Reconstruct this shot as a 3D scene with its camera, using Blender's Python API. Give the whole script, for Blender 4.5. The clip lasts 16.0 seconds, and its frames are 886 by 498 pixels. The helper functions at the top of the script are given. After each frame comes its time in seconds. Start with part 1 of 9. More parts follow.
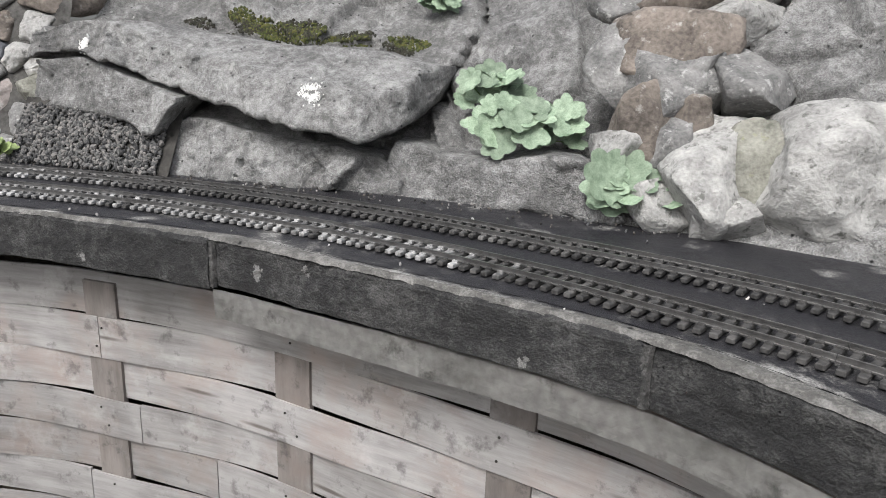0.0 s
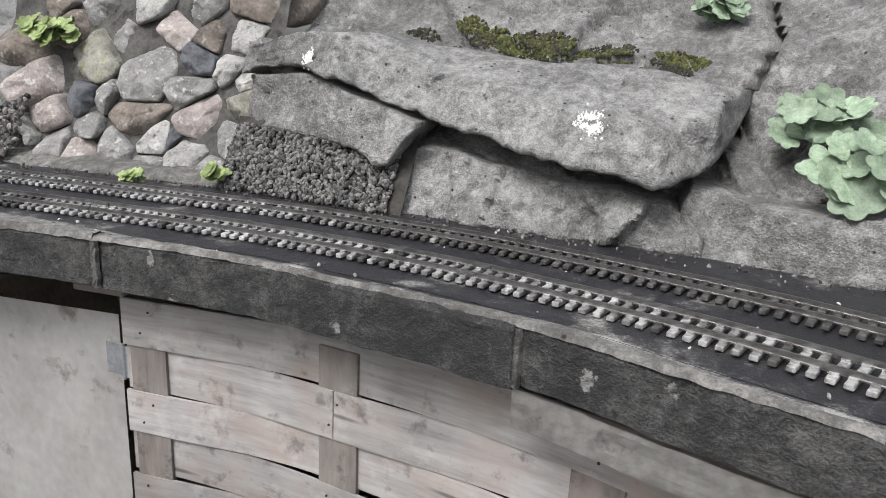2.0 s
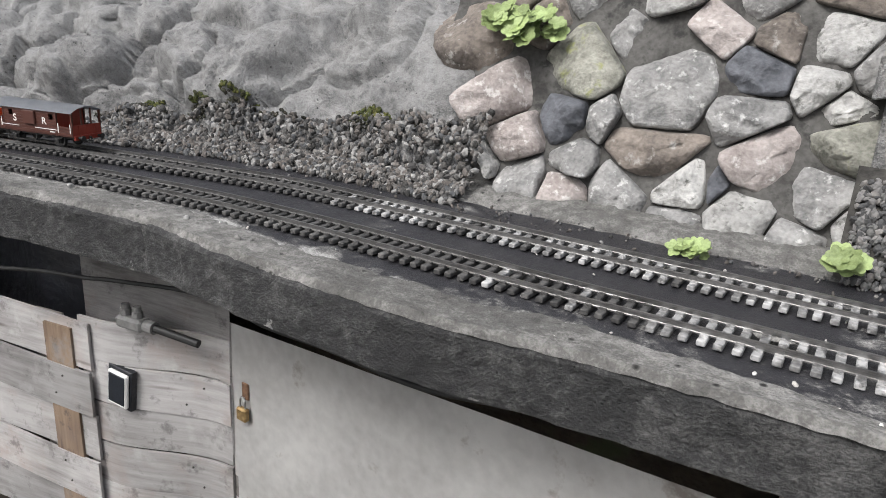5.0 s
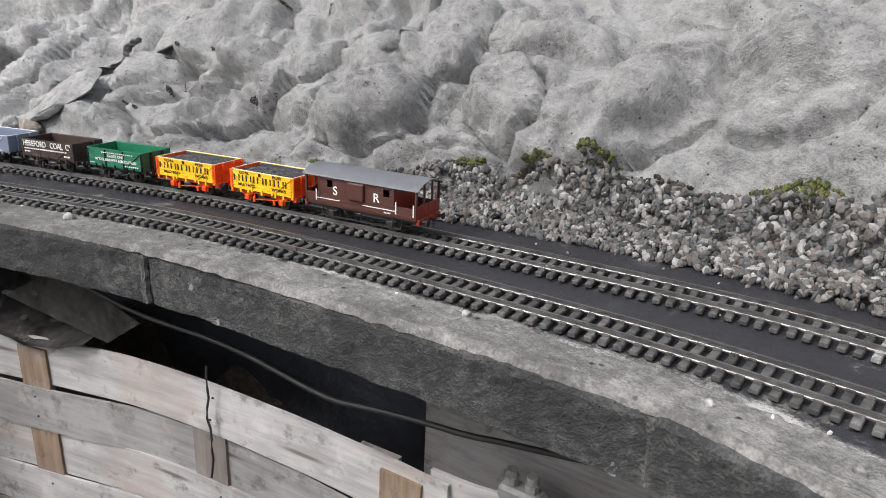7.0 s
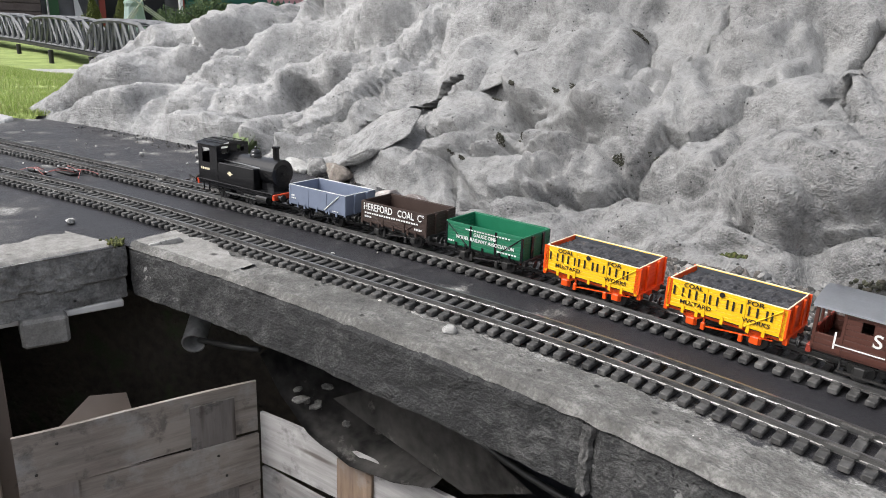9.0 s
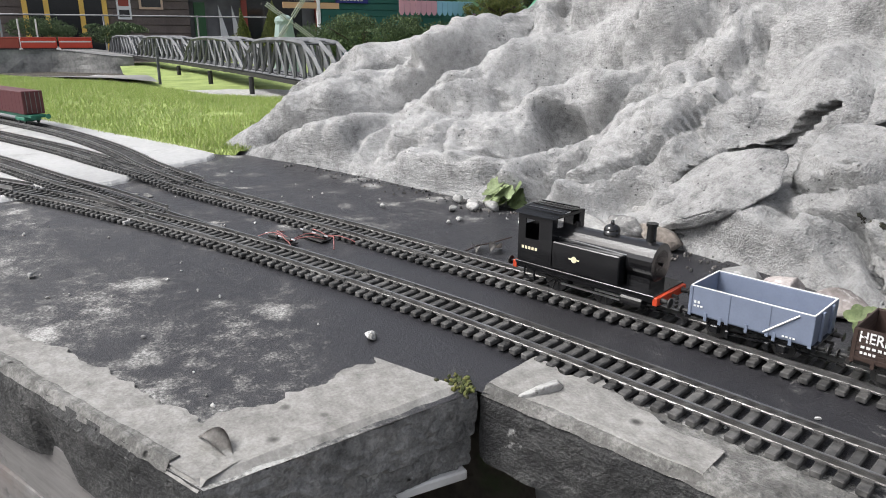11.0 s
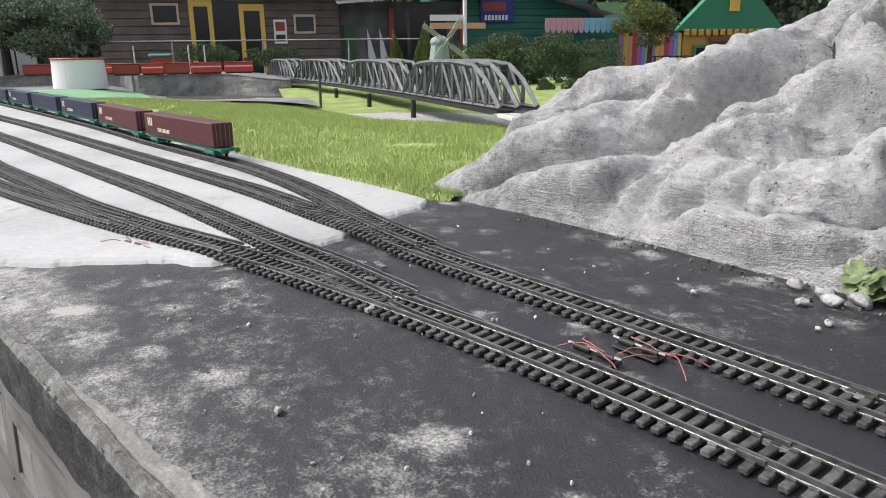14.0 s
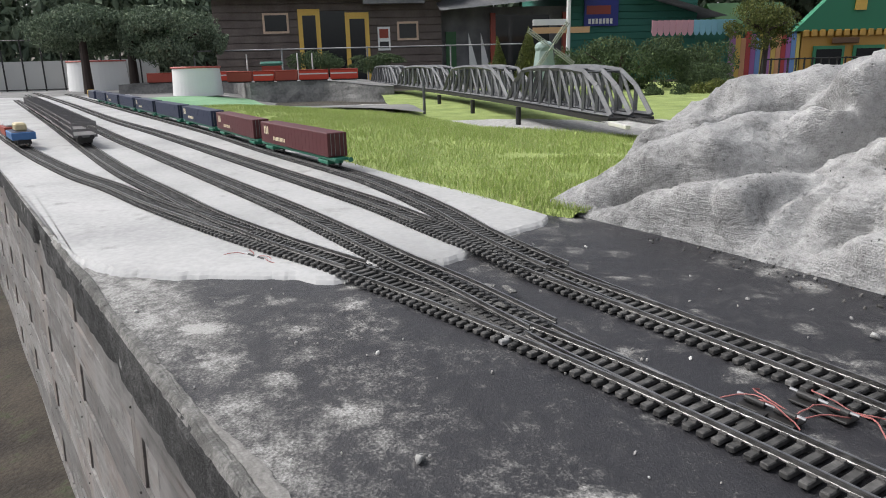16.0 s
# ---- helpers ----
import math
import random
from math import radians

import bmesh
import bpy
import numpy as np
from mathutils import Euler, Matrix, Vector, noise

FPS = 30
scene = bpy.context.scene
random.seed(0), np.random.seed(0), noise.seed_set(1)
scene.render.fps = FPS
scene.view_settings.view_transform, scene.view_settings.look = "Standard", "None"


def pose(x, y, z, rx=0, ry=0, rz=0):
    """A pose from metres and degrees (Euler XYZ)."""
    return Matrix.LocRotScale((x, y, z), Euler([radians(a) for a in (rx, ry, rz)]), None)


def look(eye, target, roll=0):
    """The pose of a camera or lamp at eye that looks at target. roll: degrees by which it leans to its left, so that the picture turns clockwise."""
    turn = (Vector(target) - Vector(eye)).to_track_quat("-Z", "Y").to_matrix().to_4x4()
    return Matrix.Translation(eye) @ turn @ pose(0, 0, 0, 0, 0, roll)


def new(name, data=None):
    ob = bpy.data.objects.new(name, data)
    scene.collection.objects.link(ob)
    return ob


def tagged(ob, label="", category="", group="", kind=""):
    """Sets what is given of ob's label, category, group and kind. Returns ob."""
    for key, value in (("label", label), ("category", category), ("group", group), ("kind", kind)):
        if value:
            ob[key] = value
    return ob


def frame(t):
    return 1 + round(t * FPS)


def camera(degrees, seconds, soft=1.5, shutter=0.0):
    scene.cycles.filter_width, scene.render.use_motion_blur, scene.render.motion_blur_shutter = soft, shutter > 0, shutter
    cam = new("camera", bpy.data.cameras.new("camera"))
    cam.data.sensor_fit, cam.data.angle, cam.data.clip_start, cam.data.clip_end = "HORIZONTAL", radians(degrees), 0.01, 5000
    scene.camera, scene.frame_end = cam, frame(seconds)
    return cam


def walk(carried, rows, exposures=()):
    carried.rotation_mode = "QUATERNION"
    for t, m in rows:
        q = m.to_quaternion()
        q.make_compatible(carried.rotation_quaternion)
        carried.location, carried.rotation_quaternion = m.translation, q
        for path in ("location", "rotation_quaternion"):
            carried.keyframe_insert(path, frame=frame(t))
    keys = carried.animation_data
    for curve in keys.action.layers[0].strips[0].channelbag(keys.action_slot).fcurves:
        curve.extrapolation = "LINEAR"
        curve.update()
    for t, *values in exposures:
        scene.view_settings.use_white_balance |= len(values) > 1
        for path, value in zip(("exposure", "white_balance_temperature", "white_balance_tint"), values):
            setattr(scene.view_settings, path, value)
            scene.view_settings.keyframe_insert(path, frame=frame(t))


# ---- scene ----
cam = camera(64.6, 16.0, soft=0.95)
PATH = [
    (0, (0.894, 0.229, 1.145), (0.671, 2.143, 0.609), 2.3),
    (0.5, (0.834, 0.307, 1.145), (0.485, 2.199, 0.597), 3.1),
    (1, (0.742, 0.369, 1.149), (0.352, 2.253, 0.604), 3.7),
    (1.5, (0.624, 0.434, 1.152), (0.184, 2.306, 0.604), 3.3),
    (2, (0.528, 0.477, 1.151), (-0.005, 2.33, 0.623), 2.8),
    (2.5, (0.443, 0.536, 1.138), (-0.216, 2.345, 0.6), 2.9),
    (3, (0.334, 0.623, 1.137), (-0.456, 2.368, 0.561), 3.4),
    (3.5, (0.235, 0.681, 1.132), (-0.691, 2.358, 0.557), 3.2),
    (3.7, (0.189, 0.698, 1.126), (-0.769, 2.357, 0.55), 3.2),
    (5.8, (-0.706, 0.726, 1.203), (-1.668, 2.347, 0.534), 3.7),
    (6, (-0.754, 0.741, 1.209), (-1.787, 2.312, 0.528), 3.4),
    (6.5, (-0.897, 0.767, 1.204), (-2.004, 2.309, 0.573), 3.0),
    (7, (-1.074, 0.776, 1.203), (-2.269, 2.245, 0.562), 2.3),
    (7.5, (-1.207, 0.769, 1.206), (-2.48, 2.172, 0.563), 2.0),
    (8, (-1.343, 0.783, 1.2), (-2.721, 2.076, 0.543), 1.7),
    (8.5, (-1.495, 0.806, 1.201), (-2.969, 2.001, 0.57), 2.7),
    (9, (-1.631, 0.79, 1.201), (-3.196, 1.884, 0.605), 2.5),
    (9.5, (-1.808, 0.752, 1.211), (-3.392, 1.82, 0.62), 2.4),
    (10, (-1.953, 0.71, 1.221), (-3.576, 1.712, 0.62), 1.3),
    (10.2, (-2.005, 0.699, 1.216), (-3.655, 1.658, 0.616), 0.8),
    (12.3, (-2.501, 0.617, 1.204), (-4.283, 1.332, 0.644), 0.9),
    (12.5, (-2.527, 0.602, 1.205), (-4.31, 1.321, 0.655), 0.9),
    (13, (-2.589, 0.574, 1.207), (-4.372, 1.291, 0.653), 0.8),
    (13.5, (-2.641, 0.547, 1.209), (-4.466, 1.168, 0.675), -0.7),
    (14, (-2.693, 0.537, 1.222), (-4.557, 1.023, 0.685), -0.9),
    (14.5, (-2.73, 0.526, 1.223), (-4.616, 0.916, 0.683), -0.3),
    (15, (-2.748, 0.517, 1.229), (-4.653, 0.829, 0.703), -0.7),
    (15.5, (-2.766, 0.504, 1.232), (-4.679, 0.761, 0.709), -1.1),
    (16, (-2.783, 0.491, 1.234), (-4.701, 0.717, 0.715), -1.5),
]
walk(cam, [(t, look(eye, target, roll)) for t, eye, target, roll in PATH], [(0, 0.55), (3.7, 0.58), (6, 0.80), (7.5, 0.86), (9, 0.88), (10.2, 0.92), (12.3, 0.90), (13.5, 0.88), (16, 0.58)])

# ---- light: an overcast sky with a weak, very soft sun ----
SUN_EL, SUN_AZ = radians(52), radians(200)
world = bpy.data.worlds.new("sky")
scene.world = world
world.use_nodes = True
wn = world.node_tree.nodes
sky = wn.new("ShaderNodeTexSky")
sky.sky_type, sky.sun_disc, sky.sun_elevation, sky.sun_rotation = "NISHITA", False, SUN_EL, SUN_AZ
sky.air_density, sky.dust_density, sky.ozone_density = 0.8, 4.0, 0.3
wash = wn.new("ShaderNodeHueSaturation")
wash.inputs["Saturation"].default_value = 0.42
world.node_tree.links.new(sky.outputs[0], wash.inputs["Color"])
world.node_tree.links.new(wash.outputs[0], wn["Background"].inputs[0])
wn["Background"].inputs[1].default_value = 0.14
sun = new("sun", bpy.data.lights.new("sun", "SUN"))
sun.data.energy, sun.data.angle, sun.data.color = 1.5, radians(22), (0.97, 0.985, 1.0)
sun.matrix_world = look((0, 0, 0), (-math.sin(SUN_AZ) * math.cos(SUN_EL), -math.cos(SUN_AZ) * math.cos(SUN_EL), -math.sin(SUN_EL)))

# ---- materials ----
def nodes_of(name):
    m = bpy.data.materials.new(name)
    m.use_nodes = True
    t = m.node_tree
    return m, t.nodes, t.links, t.nodes["Principled BSDF"]


def surface(name, c1, c2, scale=12.0, rough=0.8, bump=0.25, fine=120.0, metal=0.0, c3=None, spots=0.62, vary=0.0, spot_scale=40.0, depth=0.004, coord="Position"):
    """Two colours mixed by coarse and fine noise, speckles of a third colour, and relief from both."""
    m, n, l, b = nodes_of(name)
    if coord == "Position":
        src = n.new("ShaderNodeNewGeometry").outputs["Position"]
    else:
        src = n.new("ShaderNodeTexCoord").outputs[coord]
    big, small = n.new("ShaderNodeTexNoise"), n.new("ShaderNodeTexNoise")
    for k, sc, de in ((big, scale, 5), (small, fine, 4)):
        k.inputs["Scale"].default_value, k.inputs["Detail"].default_value = sc, de
        l.new(src, k.inputs["Vector"])
    both = n.new("ShaderNodeMath")
    both.operation = "MULTIPLY_ADD"
    l.new(small.outputs[0], both.inputs[0])
    both.inputs[1].default_value = 0.55
    l.new(big.outputs[0], both.inputs[2])
    ramp = n.new("ShaderNodeValToRGB")
    ramp.color_ramp.elements[0].position, ramp.color_ramp.elements[1].position = 0.55, 1.0
    ramp.color_ramp.elements[0].color, ramp.color_ramp.elements[1].color = (*c1, 1), (*c2, 1)
    l.new(both.outputs[0], ramp.inputs[0])
    colour = ramp.outputs[0]
    if c3:
        k = n.new("ShaderNodeTexNoise")
        k.inputs["Scale"].default_value, k.inputs["Detail"].default_value, k.inputs["Roughness"].default_value = spot_scale, 6, 0.65
        l.new(src, k.inputs["Vector"])
        r = n.new("ShaderNodeValToRGB")
        r.color_ramp.elements[0].position, r.color_ramp.elements[1].position = spots, min(1.0, spots + 0.1)
        l.new(k.outputs[0], r.inputs[0])
        mix = n.new("ShaderNodeMixRGB")
        l.new(r.outputs[0], mix.inputs[0])
        l.new(colour, mix.inputs[1])
        mix.inputs[2].default_value = (*c3, 1)
        colour = mix.outputs[0]
    if vary:
        info, hsv, mr = n.new("ShaderNodeObjectInfo"), n.new("ShaderNodeHueSaturation"), n.new("ShaderNodeMapRange")
        l.new(info.outputs["Random"], mr.inputs[0])
        mr.inputs[3].default_value, mr.inputs[4].default_value = 1 - vary, 1 + vary
        l.new(mr.outputs[0], hsv.inputs["Value"])
        l.new(colour, hsv.inputs["Color"])
        colour = hsv.outputs[0]
    l.new(colour, b.inputs["Base Color"])
    b.inputs["Roughness"].default_value, b.inputs["Metallic"].default_value = rough, metal
    if bump:
        bp = n.new("ShaderNodeBump")
        bp.inputs["Strength"].default_value, bp.inputs["Distance"].default_value = bump, depth
        l.new(both.outputs[0], bp.inputs["Height"])
        l.new(bp.outputs[0], b.inputs["Normal"])
    return m


def paint(name, c, rough=0.45, dirt=0.12, metal=0.0, scale=60.0):
    d = tuple(max(0.0, v * (1 - dirt) - 0.004) for v in c)
    return surface(name, d, c, scale=scale, rough=rough, bump=0.05, fine=400, metal=metal, depth=0.001)


def wood(name, c1, c2, rough=0.85, vary=0.2, grain=9.0, stain=1.0):
    """Weathered timber with grain along the object's x axis."""
    m, n, l, b = nodes_of(name)
    tc, mp = n.new("ShaderNodeTexCoord"), n.new("ShaderNodeMapping")
    l.new(tc.outputs["UV"], mp.inputs["Vector"])
    mp.inputs["Scale"].default_value = (grain * 0.6, grain * 6, 1)
    info = n.new("ShaderNodeObjectInfo")
    add = n.new("ShaderNodeVectorMath")
    l.new(mp.outputs[0], add.inputs[0])
    mul = n.new("ShaderNodeMath")
    mul.operation, mul.inputs[1].default_value = "MULTIPLY", 57.0
    l.new(info.outputs["Random"], mul.inputs[0])
    l.new(mul.outputs[0], add.inputs[1])
    k, k2 = n.new("ShaderNodeTexNoise"), n.new("ShaderNodeTexNoise")
    k.inputs["Scale"].default_value, k.inputs["Detail"].default_value, k.inputs["Roughness"].default_value = 1.0, 8, 0.7
    k2.inputs["Scale"].default_value, k2.inputs["Detail"].default_value = 0.25, 3
    l.new(add.outputs[0], k.inputs["Vector"])
    geo = n.new("ShaderNodeNewGeometry")
    l.new(geo.outputs["Position"], k2.inputs["Vector"])
    k2.inputs["Scale"].default_value = 7.0
    s = n.new("ShaderNodeMath")
    s.operation, s.inputs[1].default_value = "MULTIPLY_ADD", 0.7
    l.new(k2.outputs[0], s.inputs[0])
    l.new(k.outputs[0], s.inputs[2])
    ramp = n.new("ShaderNodeValToRGB")
    ramp.color_ramp.elements[0].position, ramp.color_ramp.elements[1].position = 0.48, 1.15
    ramp.color_ramp.elements[0].color, ramp.color_ramp.elements[1].color = (*c1, 1), (*c2, 1)
    l.new(s.outputs[0], ramp.inputs[0])
    hsv, mr = n.new("ShaderNodeHueSaturation"), n.new("ShaderNodeMapRange")
    l.new(info.outputs["Random"], mr.inputs[0])
    mr.inputs[3].default_value, mr.inputs[4].default_value = 1 - vary, 1 + vary
    l.new(mr.outputs[0], hsv.inputs["Value"])
    colour = ramp.outputs[0]
    # warm water stains, grey mould and a few dark knots
    for scale, detail, lo, hi, amount, tint in ((5.0, 6, 0.50, 0.66, 0.55, (0.30, 0.235, 0.205)), (21.0, 8, 0.56, 0.66, 0.6, (0.075, 0.07, 0.068)), (11.0, 7, 0.55, 0.68, 0.55, (0.46, 0.45, 0.44))):
        st, sm, mx = n.new("ShaderNodeTexNoise"), n.new("ShaderNodeMapRange"), n.new("ShaderNodeMixRGB")
        st.inputs["Scale"].default_value, st.inputs["Detail"].default_value, st.inputs["Roughness"].default_value = scale, detail, 0.68
        shift = n.new("ShaderNodeVectorMath")
        l.new(geo.outputs["Position"], shift.inputs[0])
        l.new(mul.outputs[0], shift.inputs[1])
        l.new(shift.outputs[0], st.inputs["Vector"])
        l.new(st.outputs[0], sm.inputs[0])
        sm.inputs[1].default_value, sm.inputs[2].default_value, sm.inputs[4].default_value = lo, hi, amount * stain
        l.new(sm.outputs[0], mx.inputs[0])
        l.new(colour, mx.inputs[1])
        mx.inputs[2].default_value = (*(c * min(1.0, c2[1] / 0.33) for c in tint), 1)
        colour = mx.outputs[0]
    kn, ka, kx = n.new("ShaderNodeTexVoronoi"), n.new("ShaderNodeMapRange"), n.new("ShaderNodeMixRGB")
    l.new(add.outputs[0], kn.inputs["Vector"])
    kn.inputs["Scale"].default_value = 0.45
    l.new(kn.outputs["Distance"], ka.inputs[0])
    ka.inputs[1].default_value, ka.inputs[2].default_value, ka.inputs[3].default_value, ka.inputs[4].default_value = 0.06, 0.14, 0.75, 0.0
    l.new(ka.outputs[0], kx.inputs[0])
    l.new(colour, kx.inputs[1])
    kx.inputs[2].default_value = (0.06, 0.045, 0.036, 1)
    l.new(kx.outputs[0], hsv.inputs["Color"])
    l.new(hsv.outputs[0], b.inputs["Base Color"])
    b.inputs["Roughness"].default_value = rough
    bp = n.new("ShaderNodeBump")
    bp.inputs["Strength"].default_value, bp.inputs["Distance"].default_value = 0.5, 0.002
    l.new(k.outputs[0], bp.inputs["Height"])
    l.new(bp.outputs[0], b.inputs["Normal"])
    return m


def worn(name, dark, light, pale, attr="wear"):
    """A dark coat worn through to the pale concrete below where the attribute and noise say so."""
    m, n, l, b = nodes_of(name)
    geo, at = n.new("ShaderNodeNewGeometry"), n.new("ShaderNodeAttribute")
    at.attribute_name = attr
    k1, k2, k3 = (n.new("ShaderNodeTexNoise") for _ in range(3))
    for k, sc, de, ro in ((k1, 5.2, 10, 0.74), (k2, 48.0, 8, 0.80), (k3, 260.0, 3, 0.7)):
        k.inputs["Scale"].default_value, k.inputs["Detail"].default_value, k.inputs["Roughness"].default_value = sc, de, ro
        l.new(geo.outputs["Position"], k.inputs["Vector"])

    def math_node(op, a, c):
        q = n.new("ShaderNodeMath")
        q.operation = op
        for i, v in enumerate((a, c)):
            if isinstance(v, (int, float)):
                q.inputs[i].default_value = v
            else:
                l.new(v, q.inputs[i])
        if op == "MULTIPLY_ADD":
            q.inputs[2].default_value = -0.225
        return q.outputs[0]
    mask = math_node("ADD", math_node("MULTIPLY", k1.outputs[0], 1.0), math_node("MULTIPLY", k2.outputs[0], 1.0))
    mask = math_node("ADD", mask, math_node("MULTIPLY_ADD", k3.outputs[0], 0.50))
    # scuffed round patches
    vo, bend = n.new("ShaderNodeTexVoronoi"), n.new("ShaderNodeVectorMath")
    bend.operation, bend.inputs[1].default_value = "MULTIPLY_ADD", (0.16, 0.16, 0.16)
    l.new(k1.outputs["Color"], bend.inputs[0])
    l.new(geo.outputs["Position"], bend.inputs[2])
    l.new(bend.outputs[0], vo.inputs["Vector"])
    vo.inputs["Scale"].default_value = 10.5
    near = n.new("ShaderNodeMapRange")
    l.new(vo.outputs["Distance"], near.inputs[0])
    near.inputs[1].default_value, near.inputs[2].default_value, near.inputs[3].default_value, near.inputs[4].default_value = 0.08, 0.42, 0.30, 0.0
    pick = n.new("ShaderNodeMapRange")
    l.new(vo.outputs["Color"], pick.inputs[0])
    pick.inputs[1].default_value, pick.inputs[2].default_value = 0.30, 0.42
    mask = math_node("ADD", mask, math_node("MULTIPLY", near.outputs[0], pick.outputs[0]))
    mask = math_node("ADD", mask, at.outputs["Fac"])
    ramp = n.new("ShaderNodeValToRGB")
    e = ramp.color_ramp.elements
    e[0].position, e[1].position = 0.0, 1.0
    e[0].color, e[1].color = (*dark, 1), (*pale, 1)
    soft = tuple(0.55 * d + 0.45 * q for d, q in zip(dark, light))
    for pos, col in ((0.488, dark), (0.525, soft), (0.565, light), (0.68, pale)):
        x = e.new(pos)
        x.color = (*col, 1)
    half = math_node("MULTIPLY", mask, 0.5)
    l.new(half, ramp.inputs[0])
    grit = n.new("ShaderNodeMixRGB")
    grit.blend_type, grit.inputs[0].default_value = "OVERLAY", 0.6
    l.new(ramp.outputs[0], grit.inputs[1])
    l.new(k3.outputs[0], grit.inputs[2])
    l.new(grit.outputs[0], b.inputs["Base Color"])
    rr = n.new("ShaderNodeMapRange")
    l.new(half, rr.inputs[0])
    rr.inputs[1].default_value, rr.inputs[2].default_value, rr.inputs[3].default_value, rr.inputs[4].default_value = 0.4, 0.6, 0.42, 0.9
    l.new(rr.outputs[0], b.inputs["Roughness"])
    bp = n.new("ShaderNodeBump")
    bp.inputs["Strength"].default_value, bp.inputs["Distance"].default_value = 0.5, 0.003
    l.new(math_node("ADD", mask, math_node("MULTIPLY", k3.outputs[0], 0.3)), bp.inputs["Height"])
    l.new(bp.outputs[0], b.inputs["Normal"])
    return m


def rock_mat(name, dark, mid, pale, combed=0.0, x_tone=0.0, depth=0.012, pits=38.0, lime=0.0, grit=0.0):
    """Weathered rock: broad stains, mid blotches, fine speckle, pits with their shade in the colour, and relief at
    three scales.
    """
    m, n, l, b = nodes_of(name)
    pos = n.new("ShaderNodeNewGeometry").outputs["Position"]

    def tex(scale, detail, ro=0.6, warp=0.0):
        k = n.new("ShaderNodeTexNoise")
        k.inputs["Scale"].default_value, k.inputs["Detail"].default_value, k.inputs["Roughness"].default_value, k.inputs["Distortion"].default_value = scale, detail, ro, warp
        l.new(pos, k.inputs["Vector"])
        return k.outputs[0]

    def op(kind, a, c, d=None):
        q = n.new("ShaderNodeMath")
        q.operation = kind
        for i, v in enumerate((a, c, d)):
            if v is None:
                continue
            if isinstance(v, (int, float)):
                q.inputs[i].default_value = v
            else:
                l.new(v, q.inputs[i])
        return q.outputs[0]
    broad, blotch, grain, speck = tex(2.4, 4), tex(14, 6, 0.6), tex(62, 5, 0.6), tex(300, 3, 0.6)
    h = op("ADD", op("MULTIPLY", blotch, 0.55), op("MULTIPLY", grain, 0.45))
    tone = op("ADD", op("ADD", op("MULTIPLY", broad, 0.55), op("MULTIPLY", blotch, 0.6)), op("ADD", op("MULTIPLY", grain, 0.60), op("MULTIPLY", speck, 0.42)))
    if grit:
        sand = tex(150, 3, 0.6)
        h = op("ADD", h, op("MULTIPLY", sand, grit))
        tone = op("ADD", tone, op("MULTIPLY", op("SUBTRACT", sand, 0.5), 0.5 * grit))
    if combed:
        # trowel ripples that follow the slope
        mp, wv = n.new("ShaderNodeMapping"), n.new("ShaderNodeTexNoise")
        bend = n.new("ShaderNodeVectorMath")
        bend.operation = "MULTIPLY_ADD"
        lump = n.new("ShaderNodeTexNoise")
        lump.inputs["Scale"].default_value = 3.5
        l.new(pos, lump.inputs["Vector"])
        l.new(lump.outputs["Color"], bend.inputs[0])
        bend.inputs[1].default_value = (0.09, 0.09, 0.09)
        l.new(pos, bend.inputs[2])
        l.new(bend.outputs[0], mp.inputs["Vector"])
        mp.inputs["Scale"].default_value = (14, 14, 120)
        wv.inputs["Scale"].default_value, wv.inputs["Detail"].default_value, wv.inputs["Roughness"].default_value = 1.0, 5, 0.65
        l.new(mp.outputs[0], wv.inputs["Vector"])
        sep, share = n.new("ShaderNodeSeparateXYZ"), n.new("ShaderNodeMapRange")
        l.new(pos, sep.inputs[0])
        l.new(sep.outputs[0], share.inputs[0])
        share.inputs[1].default_value, share.inputs[2].default_value, share.inputs[3].default_value, share.inputs[4].default_value = -3.4, -2.7, combed, 0.0
        patch = n.new("ShaderNodeMapRange")
        l.new(tex(2.9, 2), patch.inputs[0])
        patch.inputs[1].default_value, patch.inputs[2].default_value, patch.inputs[3].default_value = 0.38, 0.6, 0.25
        amount = op("MULTIPLY", share.outputs[0], patch.outputs[0])
        h = op("ADD", h, op("MULTIPLY", wv.outputs[0], amount))
        tone = op("ADD", tone, op("MULTIPLY", op("SUBTRACT", wv.outputs[0], 0.5), op("MULTIPLY", amount, 0.5)))
    ramp = n.new("ShaderNodeValToRGB")
    e = ramp.color_ramp.elements
    e[0].position, e[0].color, e[1].position, e[1].color = 0.36, (*dark, 1), 0.67, (*pale, 1)
    x = e.new(0.50)
    x.color = (*mid, 1)
    l.new(op("MULTIPLY", tone, 0.465), ramp.inputs[0])
    v = n.new("ShaderNodeTexVoronoi")
    v.inputs["Scale"].default_value = pits
    l.new(pos, v.inputs["Vector"])
    pit = n.new("ShaderNodeMapRange")
    l.new(v.outputs["Distance"], pit.inputs[0])
    pit.inputs[1].default_value, pit.inputs[2].default_value, pit.inputs[3].default_value, pit.inputs[4].default_value = 0.06, 0.16, 1.0, 0.0
    gate = n.new("ShaderNodeMapRange")
    l.new(tex(9, 2), gate.inputs[0])
    gate.inputs[1].default_value, gate.inputs[2].default_value = 0.48, 0.56
    mask = op("MULTIPLY", pit.outputs[0], gate.outputs[0])
    # shade inside the pits, mixed into the colour as half the dark tone
    mix = n.new("ShaderNodeMixRGB")
    l.new(mask, mix.inputs[0])
    l.new(ramp.outputs[0], mix.inputs[1])
    mix.inputs[2].default_value = (*[c * 0.5 for c in dark], 1)
    colour = mix.outputs[0]
